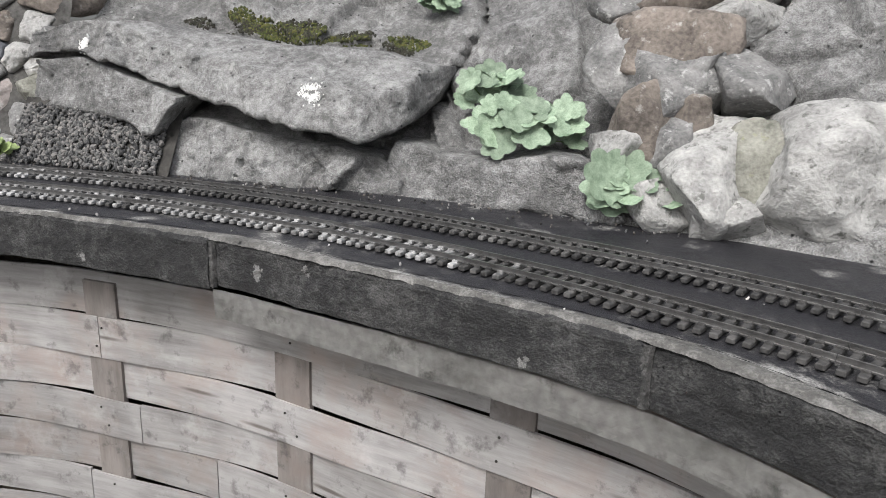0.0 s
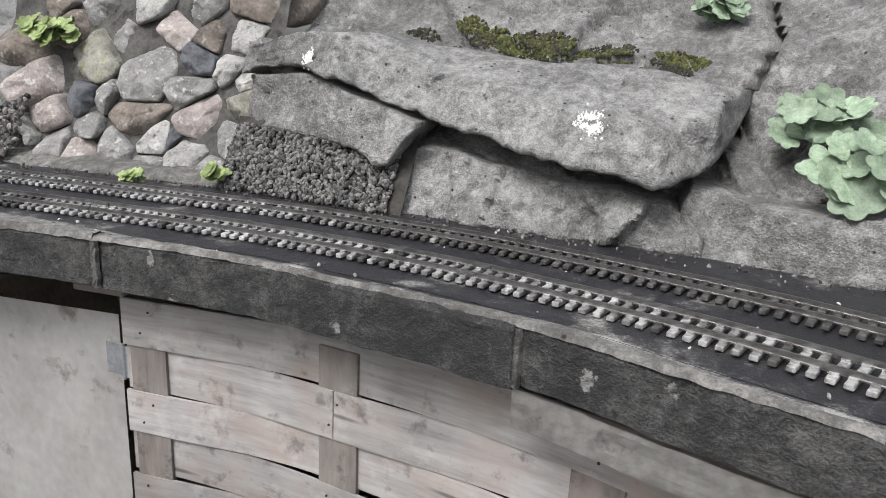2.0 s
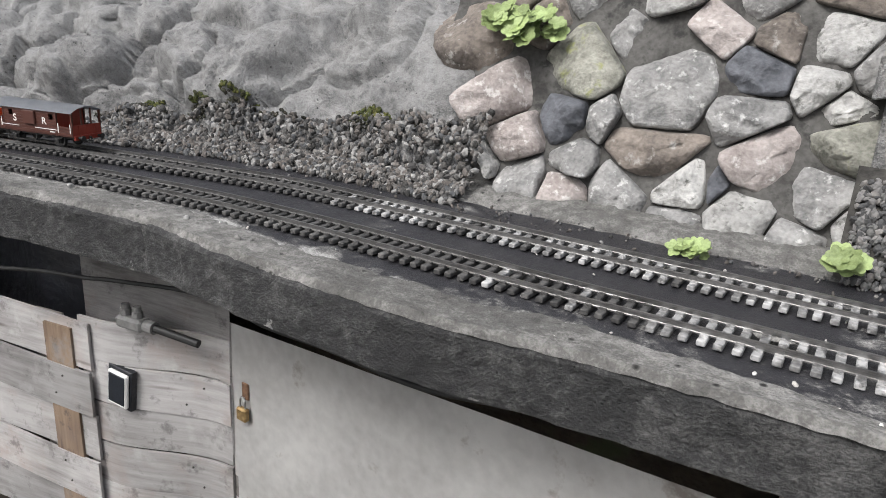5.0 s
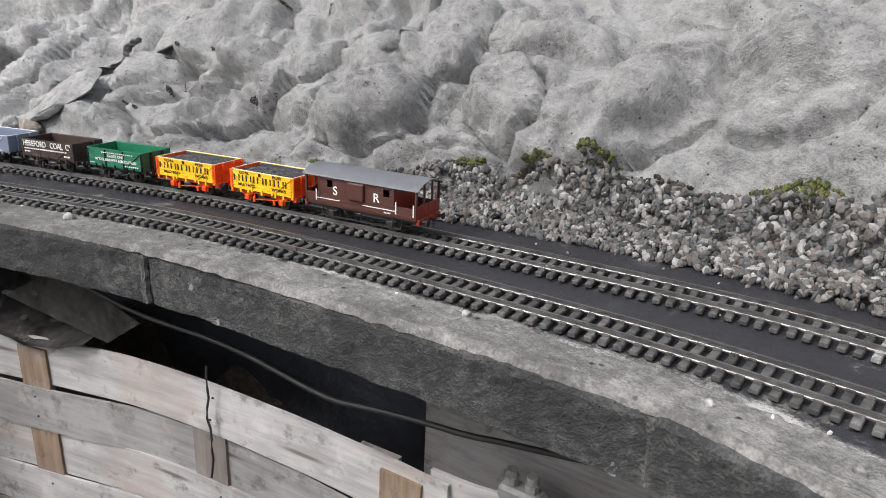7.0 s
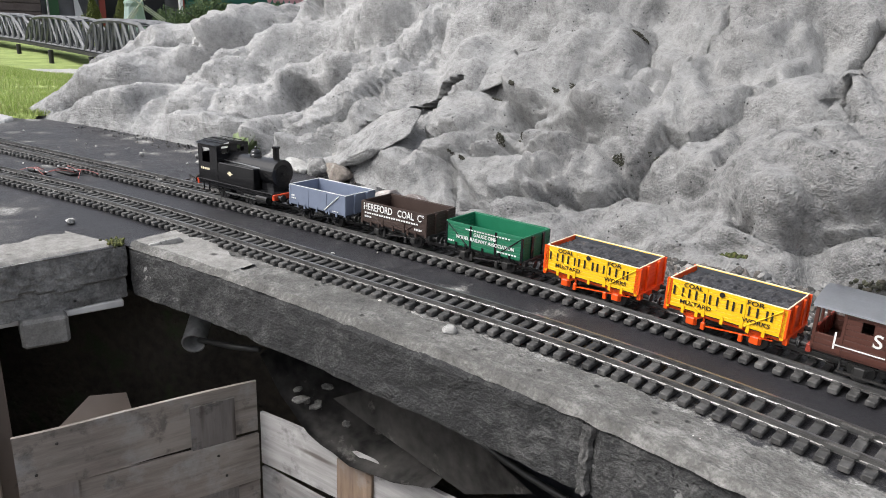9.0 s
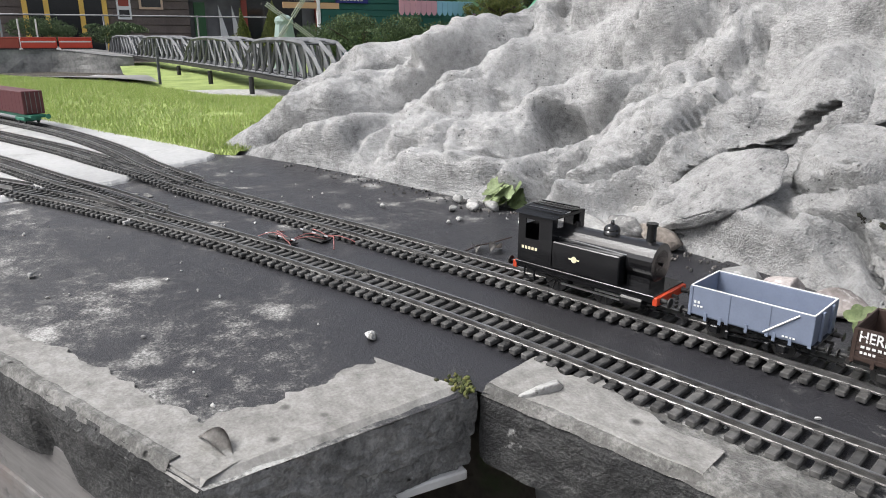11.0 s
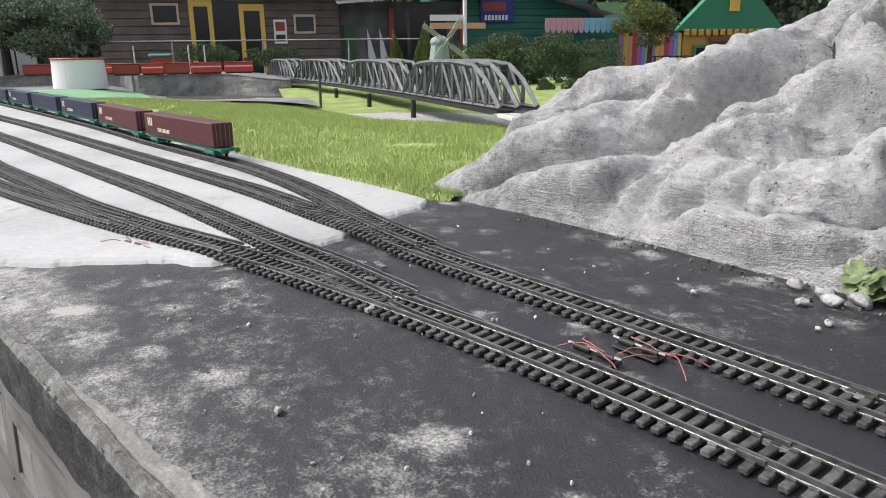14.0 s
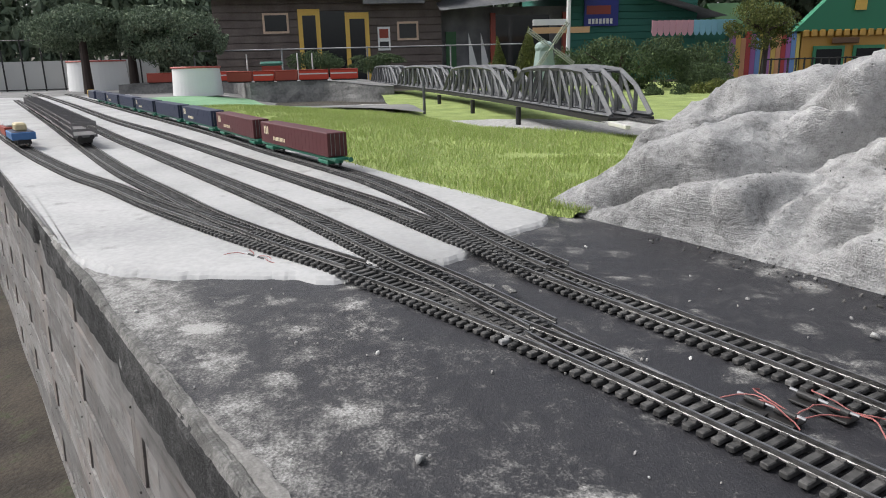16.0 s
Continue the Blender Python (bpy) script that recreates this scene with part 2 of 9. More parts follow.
    if x_tone:
        # paler cement past x = -3, darker before it
        sp, x_range, gain = n.new("ShaderNodeSeparateXYZ"), n.new("ShaderNodeMapRange"), n.new("ShaderNodeHueSaturation")
        l.new(pos, sp.inputs[0])
        l.new(op("ADD", sp.outputs[0], op("MULTIPLY", broad, 0.9)), x_range.inputs[0])
        x_range.inputs[1].default_value, x_range.inputs[2].default_value, x_range.inputs[3].default_value, x_range.inputs[4].default_value = -2.95, -2.35, 1.0 + 0.1 * x_tone, 1.0 - 0.85 * x_tone
        l.new(x_range.outputs[0], gain.inputs["Value"])
        l.new(colour, gain.inputs["Color"])
        colour = gain.outputs[0]
    if lime:
        # sparse white lime spots and runs
        vo, sq = n.new("ShaderNodeTexVoronoi"), n.new("ShaderNodeMapping")
        sq.inputs["Scale"].default_value = (1, 1, 0.6)
        l.new(pos, sq.inputs["Vector"])
        l.new(sq.outputs[0], vo.inputs["Vector"])
        vo.inputs["Scale"].default_value = 13
        spot = op("ADD", vo.outputs["Distance"], op("MULTIPLY", grain, 0.55))
        near = n.new("ShaderNodeMapRange")
        l.new(spot, near.inputs[0])
        near.inputs[1].default_value, near.inputs[2].default_value, near.inputs[3].default_value, near.inputs[4].default_value = 0.335, 0.375, lime, 0.0
        white = n.new("ShaderNodeMixRGB")
        l.new(near.outputs[0], white.inputs[0])
        l.new(colour, white.inputs[1])
        white.inputs[2].default_value = (0.45, 0.445, 0.43, 1)
        colour = white.outputs[0]
    l.new(colour, b.inputs["Base Color"])
    b.inputs["Roughness"].default_value = 0.95
    bp = n.new("ShaderNodeBump")
    bp.inputs["Strength"].default_value, bp.inputs["Distance"].default_value = 0.95, depth
    l.new(op("SUBTRACT", op("MULTIPLY_ADD", speck, 0.16, h), op("MULTIPLY", mask, 0.25)), bp.inputs["Height"])
    l.new(bp.outputs[0], b.inputs["Normal"])
    return m


# ---- building tools ----
def ramp01(v, a, b):
    k = min(1.0, max(0.0, (v - a) / (b - a)))
    return k * k * (3 - 2 * k)


def prism(points, x0, x1):
    """A flat outline in y and z, made solid between two values of x."""
    bm = bmesh.new()
    a = [bm.verts.new((x0, y, z)) for y, z in points]
    b = [bm.verts.new((x1, y, z)) for y, z in points]
    bm.faces.new(a)
    bm.faces.new(b[::-1])
    for i in range(len(a)):
        j = (i + 1) % len(a)
        bm.faces.new((a[i], b[i], b[j], a[j]))
    bmesh.ops.recalc_face_normals(bm, faces=bm.faces[:])
    return bm


def thing(name, m=None, **tags):
    ob = new(name)
    ob.empty_display_size = 0.02
    if m is not None:
        ob.matrix_world = m
    return tagged(ob, **tags)


def part(name, bm, material, parent=None, label="", smooth=False):
    """Links a bmesh as one mesh object, in its parent's own space."""
    me = bpy.data.meshes.new(name)
    bm.to_mesh(me)
    bm.free()
    me.materials.append(material)
    if smooth:
        me.polygons.foreach_set("use_smooth", [True] * len(me.polygons))
    ob = new(name, me)
    ob.parent = parent
    if label:
        ob["label"] = label
    return ob


def piece(name, me, parent, m):
    ob = new(name, me)
    ob.parent = parent
    ob.matrix_basis = m
    return ob


def box(x0, x1, y0, y1, z0, z1, bevel=0.0, bm=None):
    own = bmesh.new()
    bmesh.ops.create_cube(own, size=1.0, matrix=Matrix.Translation(((x0 + x1) / 2, (y0 + y1) / 2, (z0 + z1) / 2)) @ Matrix.Diagonal((abs(x1 - x0), abs(y1 - y0), abs(z1 - z0), 1)))
    if bevel:
        bmesh.ops.bevel(own, geom=own.edges[:], offset=bevel, segments=1, affect="EDGES", clamp_overlap=True)
    if bm is None:
        return own
    return join(bm, own)


def join(bm, own, m=None):
    me = bpy.data.meshes.new("scratch")
    if m is not None:
        own.transform(m)
    own.to_mesh(me)
    own.free()
    bm.from_mesh(me)
    bpy.data.meshes.remove(me)
    return bm


def rod(a, b, r, seg=8, r2=None, bm=None):
    own = bmesh.new()
    a, b = Vector(a), Vector(b)
    d = b - a
    bmesh.ops.create_cone(own, cap_ends=True, segments=seg, radius1=r, radius2=r if r2 is None else r2, depth=d.length, matrix=Matrix.Translation((a + b) / 2) @ d.to_track_quat("Z", "Y").to_matrix().to_4x4())
    if bm is None:
        return own
    return join(bm, own)


def ball(c, r, sub=2, squash=(1, 1, 1), bm=None):
    own = bmesh.new()
    bmesh.ops.create_icosphere(own, subdivisions=sub, radius=1.0, matrix=Matrix.Translation(c) @ Matrix.Diagonal((r * squash[0], r * squash[1], r * squash[2], 1)))
    if bm is None:
        return own
    return join(bm, own)


def sweep(points, r, seg=6, bm=None):
    """A round tube along points."""
    own = bmesh.new()
    pts = [Vector(p) for p in points]
    rings = []
    for i, p in enumerate(pts):
        d = (pts[min(i + 1, len(pts) - 1)] - pts[max(i - 1, 0)]).normalized()
        q = d.to_track_quat("Z", "Y").to_matrix()
        rings.append([own.verts.new(p + q @ Vector((r * math.cos(a), r * math.sin(a), 0))) for a in (2 * math.pi * k / seg for k in range(seg))])
    for a, b in zip(rings, rings[1:]):
        for k in range(seg):
            own.faces.new((a[k], a[(k + 1) % seg], b[(k + 1) % seg], b[k]))
    own.faces.new(rings[0][::-1])
    own.faces.new(rings[-1])
    if bm is None:
        return own
    return join(bm, own)


def grid(nu, nv, f, bm=None, uv=False):
    """A sheet of nu x nv cells; f(u, v) gives the place for u, v in 0..1."""
    own = bm or bmesh.new()
    rows = [[own.verts.new(f(i / nu, j / nv)) for j in range(nv + 1)] for i in range(nu + 1)]
    layer = own.loops.layers.uv.verify() if uv else None
    for i in range(nu):
        for j in range(nv):
            fc = own.faces.new((rows[i][j], rows[i + 1][j], rows[i + 1][j + 1], rows[i][j + 1]))
            if uv:
                for lp, (a, b) in zip(fc.loops, ((i, j), (i + 1, j), (i + 1, j + 1), (i, j + 1))):
                    lp[layer].uv = (a / nu, b / nv)
    return own


class Line:
    """A smooth line through places in the plan, by its length."""

    def __init__(self, pts, step=0.01):
        p = np.array([(2 * np.array(pts[0]) - pts[1]), *pts, (2 * np.array(pts[-1]) - pts[-2])], float)
        out = []
        for a, b, c, d in zip(p, p[1:], p[2:], p[3:]):
            k = max(2, int(np.linalg.norm(c - b) / step))
            for t in np.arange(k) / k:
                out.append(0.5 * (2 * b + (c - a) * t + (2 * a - 5 * b + 4 * c - d) * t * t + (3 * b - a - 3 * c + d) * t ** 3))
        out.append(p[-2])
        self.p = np.array(out)
        self.s = np.concatenate([[0], np.cumsum(np.linalg.norm(np.diff(self.p, axis=0), axis=1))])
        self.length = self.s[-1]

    def at(self, s):
        x, y = np.interp(s, self.s, self.p[:, 0]), np.interp(s, self.s, self.p[:, 1])
        if s < 0 or s > self.length:
            t = self.way(s)
            k = s if s < 0 else s - self.length
            return x + k * t[0], y + k * t[1]
        return x, y

    def way(self, s):
        a, b = max(0.0, s - 0.02), min(self.length, s + 0.02)
        if a > self.length - 0.03:
            a, b = self.length - 0.05, self.length
        if b < 0.03:
            a, b = 0.0, 0.05
        d = np.array([np.interp(b, self.s, self.p[:, i]) - np.interp(a, self.s, self.p[:, i]) for i in (0, 1)])
        return d / np.linalg.norm(d)

    def off(self, s, v):
        """The place v metres to the right of the line, that is, away from the camera."""
        x, y = self.at(s)
        t = self.way(s)
        return x + t[1] * v, y - t[0] * v

    def by_x(self, x):
        return float(np.interp(-x, -self.p[:, 0], self.s))

# ---- materials of the place ----
DECK = worn("deck_coat", (0.021, 0.0205, 0.0235), (0.125, 0.122, 0.117), (0.34, 0.335, 0.32))
FASCIA = rock_mat("old_concrete", (0.014, 0.014, 0.0145), (0.030, 0.030, 0.030), (0.125, 0.123, 0.119), pits=95.0, lime=0.45, grit=0.25)
JOINT = rock_mat("joint_mortar", (0.02, 0.02, 0.0195), (0.06, 0.059, 0.057), (0.20, 0.196, 0.19))
SIDE = rock_mat("side_concrete", (0.035, 0.035, 0.034), (0.19, 0.188, 0.182), (0.46, 0.452, 0.435), pits=60.0, lime=0.6)
SCREED = rock_mat("thin_screed", (0.035, 0.034, 0.031), (0.115, 0.112, 0.105), (0.34, 0.332, 0.315))
PATCH = rock_mat("repair_mortar", (0.09, 0.086, 0.08), (0.215, 0.208, 0.195), (0.38, 0.37, 0.352), depth=0.004, pits=20.0)
PALE = surface("pale_concrete", (0.30, 0.30, 0.297), (0.44, 0.438, 0.432), scale=3, rough=0.9, bump=0.3, fine=70, c3=(0.28, 0.28, 0.27), spots=0.58, spot_scale=9)
ROCK = rock_mat("grey_rock", (0.04, 0.04, 0.039), (0.18, 0.178, 0.173), (0.50, 0.497, 0.487), depth=0.018, lime=0.7, grit=0.35)
CEMENT = rock_mat("cement_rock", (0.10, 0.10, 0.099), (0.30, 0.297, 0.292), (0.48, 0.477, 0.47), combed=0.5, x_tone=0.32, depth=0.014, pits=60.0, grit=0.28)
EARTH = surface("earth", (0.022, 0.019, 0.015), (0.075, 0.062, 0.047), scale=4, rough=1.0, bump=0.8, fine=60, c3=(0.05, 0.06, 0.03), spots=0.56, spot_scale=8, depth=0.02)
PLANK = wood("weathered_board", (0.14, 0.131, 0.126), (0.37, 0.358, 0.35), vary=0.26)
INNER_BOARD = wood("damp_brown_board", (0.10, 0.084, 0.072), (0.40, 0.35, 0.31), vary=0.25)
# darker copy of weathered_board; the yard fence's shade is put into its colour
YARD_BOARD = wood("shaded_grey_board", (0.075, 0.070, 0.067), (0.23, 0.221, 0.214), vary=0.25)
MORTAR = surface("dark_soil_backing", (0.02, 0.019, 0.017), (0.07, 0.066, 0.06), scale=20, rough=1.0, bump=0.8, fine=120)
OLD_MORTAR = surface("old_mortar", (0.035, 0.033, 0.031), (0.11, 0.107, 0.10), scale=20, rough=1.0, bump=0.9, fine=120, c3=(0.03, 0.03, 0.028), spots=0.55, spot_scale=25)
BATTEN = wood("brown_batten", (0.085, 0.075, 0.069), (0.235, 0.212, 0.196))
RAIL = surface("rail_steel", (0.22, 0.215, 0.21), (0.36, 0.355, 0.35), scale=40, rough=0.3, bump=0.1, metal=0.9)
SLEEPER = surface("sleeper", (0.028, 0.027, 0.026), (0.09, 0.087, 0.083), scale=60, rough=0.75, bump=0.2, vary=0.35, c3=(0.16, 0.157, 0.15), spots=0.62, spot_scale=9)
# paler sleeper copy: the bright sheen on the tops is put into its colour
SLEEPER_PALE = surface("sleeper_sheen", (0.10, 0.098, 0.095), (0.30, 0.297, 0.29), scale=60, rough=0.7, bump=0.2, vary=0.25, c3=(0.38, 0.377, 0.37), spots=0.48, spot_scale=30)

TOP = 0.85
EDGE = Line([(2.113, -0.276), (1.774, 0.172), (1.482, 0.538), (1.218, 0.807), (1.039, 0.967), (0.795, 1.09), (0.597, 1.171), (0.401, 1.249), (0.15, 1.305), (-0.1, 1.34), (-0.52, 1.338), (-0.73, 1.318), (-0.9, 1.32), (-1.06, 1.33), (-1.17, 1.344), (-1.28, 1.357), (-1.5, 1.335), (-1.75, 1.3), (-2.03, 1.25), (-2.3, 1.172), (-2.57, 1.078), (-2.8, 0.985)])
NEAR = Line([(2.267, -0.13), (1.927, 0.298), (1.634, 0.605), (1.389, 0.821), (1.232, 0.949), (1.074, 1.058), (0.877, 1.178), (0.6, 1.309), (0.252, 1.417), (-0.097, 1.47), (-0.42, 1.482), (-0.65, 1.484), (-0.85, 1.49), (-1.05, 1.497), (-1.3, 1.495), (-1.55, 1.468), (-1.8, 1.43), (-2.14, 1.355), (-2.51, 1.225), (-2.91, 1.083), (-3.2, 0.962), (-3.5, 0.815), (-3.75, 0.67), (-3.98, 0.52), (-4.27, 0.285), (-4.47, 0.138), (-4.8, -0.09), (-5.1, -0.28), (-5.54, -0.58), (-6.5, -1.15), (-8.2, -2.08), (-13.0, -4.6)])
FAR = Line([(2.422, 0.087), (2.08, 0.455), (1.737, 0.763), (1.345, 1.082), (1.177, 1.201), (0.95, 1.326), (0.653, 1.464), (0.284, 1.577), (-0.093, 1.635), (-0.42, 1.648), (-0.65, 1.655), (-0.85, 1.66), (-1.08, 1.664), (-1.29, 1.663), (-1.63, 1.613), (-1.95, 1.55), (-2.28, 1.473), (-2.6, 1.37), (-2.95, 1.243), (-3.11, 1.178), (-3.39, 1.065), (-3.69, 0.937), (-3.91, 0.836), (-4.12, 0.746), (-4.31, 0.662), (-4.61, 0.54), (-4.87, 0.417), (-5.5, 0.11), (-7.0, -0.62), (-8.4, -1.33), (-11.6, -2.85), (-16, -5.0)])
SIDING_C = Line([(-3.45, 0.84), (-3.66, 0.742), (-3.89, 0.645), (-4.083, 0.551), (-4.32, 0.446), (-4.63, 0.303), (-5.1, 0.067), (-6.1, -0.436), (-7.2, -0.984), (-10.3, -2.45), (-15, -4.7)])
SIDING_B = Line([(-4.02, 0.485), (-4.2, 0.355), (-4.4, 0.225), (-4.63, 0.085), (-4.977, -0.10), (-5.52, -0.391), (-6.386, -0.811), (-8.34, -1.745), (-12.9, -3.955)])
SIDING_E = Line([(-3.72, 0.922), (-3.92, 0.848), (-4.112, 0.785), (-4.26, 0.745), (-4.5, 0.694), (-4.82, 0.60), (-5.19, 0.46), (-5.97, 0.10), (-7.25, -0.46), (-10.3, -1.9), (-15, -4.1)])

# ---- the ground: low beside the camera, high behind the table ----
QUAY = Line([(4.608, -2.685), (2.753, -0.741), (2.075, 0.225), (1.49, 0.888), (0.802, 1.404), (-0.35, 1.66), (-1.0, 1.66), (-1.6, 1.62), (-2.6, 1.35), (-3.0, 0.95), (-3.6, 0.55), (-5.0, -0.2), (-9.0, -2.35), (-14.0, -5.05), (-40, -19)])


def ground_height(x, y):
    d = np.hypot(QUAY.p[:, 0] - x, QUAY.p[:, 1] - y)
    i = int(d.argmin())
    t = QUAY.way(QUAY.s[i])
    side = (x - QUAY.p[i, 0]) * t[1] - (y - QUAY.p[i, 1]) * t[0]
    k = min(1.0, max(0.0, (side + 0.03) / 0.06))
    high = 0.70 if x > -5.5 else 0.70 - 0.06 * min(1.0, (-5.5 - x) / 4)
    return k * high + 0.012 * noise.noise((x * 2, y * 2, 0)) * (1 - k)


def build_ground():
    xs = np.concatenate([np.linspace(-400, -30, 8), np.linspace(-26, -8, 40), np.arange(-7.8, 4.0, 0.08), np.linspace(4.5, 30, 10), np.linspace(60, 400, 5)])
    ys = np.concatenate([np.linspace(-400, -12, 10), np.linspace(-10, -2.2, 30), np.arange(-2.0, 2.2, 0.07), np.linspace(2.4, 12, 12), np.linspace(16, 400, 12)])
    bm = bmesh.new()
    rows = [[bm.verts.new((x, y, ground_height(x, y))) for y in ys] for x in xs]
    for a, b in zip(rows, rows[1:]):
        for j in range(len(ys) - 1):
            bm.faces.new((a[j], b[j], b[j + 1], a[j + 1]))
    return tagged(part("ground", bm, EARTH, smooth=True), "bare brown earth with moss beside the layout", "ground", kind="structure")


build_ground()


# ---- the concrete table: slabs along the curve and the wide yard ----
def wear_layer(bm, f):
    me_layer = bm.verts.layers.float.new("wear")
    for v in bm.verts:
        v[me_layer] = f(v.co)


def slab(s0, s1, lean, thick, wear):
    """One slab of the table: top, rough front and underside, between two lengths along the edge."""
    n = max(6, int((s1 - s0) / 0.013))
    prof = [(0.034, -0.0006), (0.025, 0), (0.018, 0), (0.012, -0.0005), (0.004, -0.003), (0.0, -0.009)] + [(0.0, -z) for z in np.linspace(0.017, thick - 0.004, 7)] + [(0.008, -thick), (0.3, -thick), (0.78, -thick)]

    def f(u, v):
        s = s0 + 0.0014 + (s1 - s0 - 0.0028) * u
        a, z = prof[round(v * (len(prof) - 1))]
        x, y = EDGE.off(s, a)
        if z < -0.001 or a < 0.015:
            q = noise.noise((x * 22, y * 22, z * 30)) * 0.004 + noise.noise((x * 70, y * 70, z * 80)) * 0.0022
            chip = max(0.0, noise.noise((x * 9, y * 9, z * 4 + 7)) - 0.28) * 0.02 * (1 if z > -0.03 else 0.3)
            x, y = EDGE.off(s, a + q + chip + lean * (u - 0.5) + (0.003 if u in (0.0, 1.0) else 0))
            z += noise.noise((x * 40, y * 40, 3)) * 0.002 - chip * 0.5
        else:
            z += 0.0016 * noise.noise((x * 6, y * 6, 1.0)) + 0.0008 * noise.noise((x * 30, y * 30, 2))
        return x, y, TOP + z
    bm = grid(n, len(prof) - 1, f)
    bm.faces.ensure_lookup_table()
    k = len(prof) - 1
    wear_layer(bm, lambda co: wear(co))
    for i, fc in enumerate(bm.faces):
        fc.material_index = 0 if (i % k) < 3 else 1
    return bm


def edge_dist(co):
    d = np.hypot(EDGE.p[:, 0] - co.x, EDGE.p[:, 1] - co.y)
    return float(d.min())


def arc_wear(co):
    d = edge_dist(co)
    left = min(1.0, max(0.0, (-0.25 - co.x) / 0.5))
    band = 0.032 + 0.065 * left + 0.016 * noise.noise((co.x * 5, co.y * 5, 0)) + 0.012 * noise.noise((co.x * 17, co.y * 17, 0))
    w = 0.12 if d < band else -0.10
    if 0.13 < d:
        w = -0.2
    return w


deck = tagged(thing("deck"), "dark coated concrete table of butted slabs", "table deck", kind="structure")
JOINTS = [EDGE.by_x(x) for x in (2.10, 1.61, 1.039, 0.401, -0.296, -1.282, -2.034)] + [EDGE.length]
for k, (a, b) in enumerate(zip(JOINTS, JOINTS[1:])):
    ob = part("slab", slab(a, b, (0.0, 0.006, 0.010, 0.012, -0.008, 0.008, 0.003)[k], (0.085, 0.086, 0.084, 0.088, 0.084, 0.086, 0.085)[k], arc_wear), DECK, deck)
    ob.data.materials.append(FASCIA)

for q in JOINTS[1:-1]:
    def fill(u, v):
        z = -0.004 - 0.078 * v
        x, y = EDGE.off(q - 0.007 + 0.014 * u + 0.003 * noise.noise((v * 6, q, 1)), -0.0008 + 0.002 * noise.noise((u * 3, v * 14, q)) + (0.006 if u in (0.0, 1.0) else 0))
        return x, y, TOP + z
    part("joint_mortar", grid(6, 14, fill), JOINT, deck, "old mortar filling the joint")


def deck_top():
    vs = [0.034, 0.04, 0.05, 0.06, 0.07, 0.08, 0.09, 0.1, 0.112, 0.125, 0.14, 0.17, 0.2, 0.25, 0.3, 0.4, 0.6, 0.85]

    def f(u, v):
        s, a = (EDGE.length - 0.02) * u, vs[round(v * (len(vs) - 1))]
        x, y = EDGE.off(s, a + (0.004 * noise.noise((s * 60, 0, 0)) if a < 0.035 else 0))
        return x, y, TOP + 0.0016 * noise.noise((x * 6, y * 6, 1.0)) + 0.0008 * noise.noise((x * 30, y * 30, 2))
    bm = grid(420, len(vs) - 1, f)
    wear_layer(bm, arc_wear)
    return bm


part("coat", deck_top(), DECK, deck, "dark bitumen coat worn pale along the edge")

QO, QD, QN = Vector((-2.745, 0.70)), Vector((-0.8797, -0.4756)), Vector((-0.4756, 0.8797))


def quay(u, v):
    p = QO + QD * u + QN * v
    return p.x, p.y


def yard_wear(co):
    p = Vector((co.x, co.y)) - QO
    u, v = p.dot(QD), p.dot(QN)
    band = 0.065 + 0.06 * ramp01(u, 0.6, 1.3) + 0.03 * noise.noise((co.x * 5, co.y * 5, 4)) + 0.013 * noise.noise((co.x * 19, co.y * 19, 4))
    w = 0.10 - 0.15 * ramp01(v, band - 0.03, band + 0.05) + 0.12 * ramp01(u, 1.15, 1.5)
    d = np.hypot(NEAR.p[:, 0] - co.x, NEAR.p[:, 1] - co.y).min()
    if co.y > 0.9 and co.x > -3.3:
        w -= 0.2
    if v > 0.7:
        w -= 0.07
    if v < 0.34:
        w += 0.2 * math.exp(-(max(0.0, u + 0.087 * v / 0.277) / 0.075) ** 2)
    return w - 0.10 * math.exp(-(d / 0.15) ** 2)


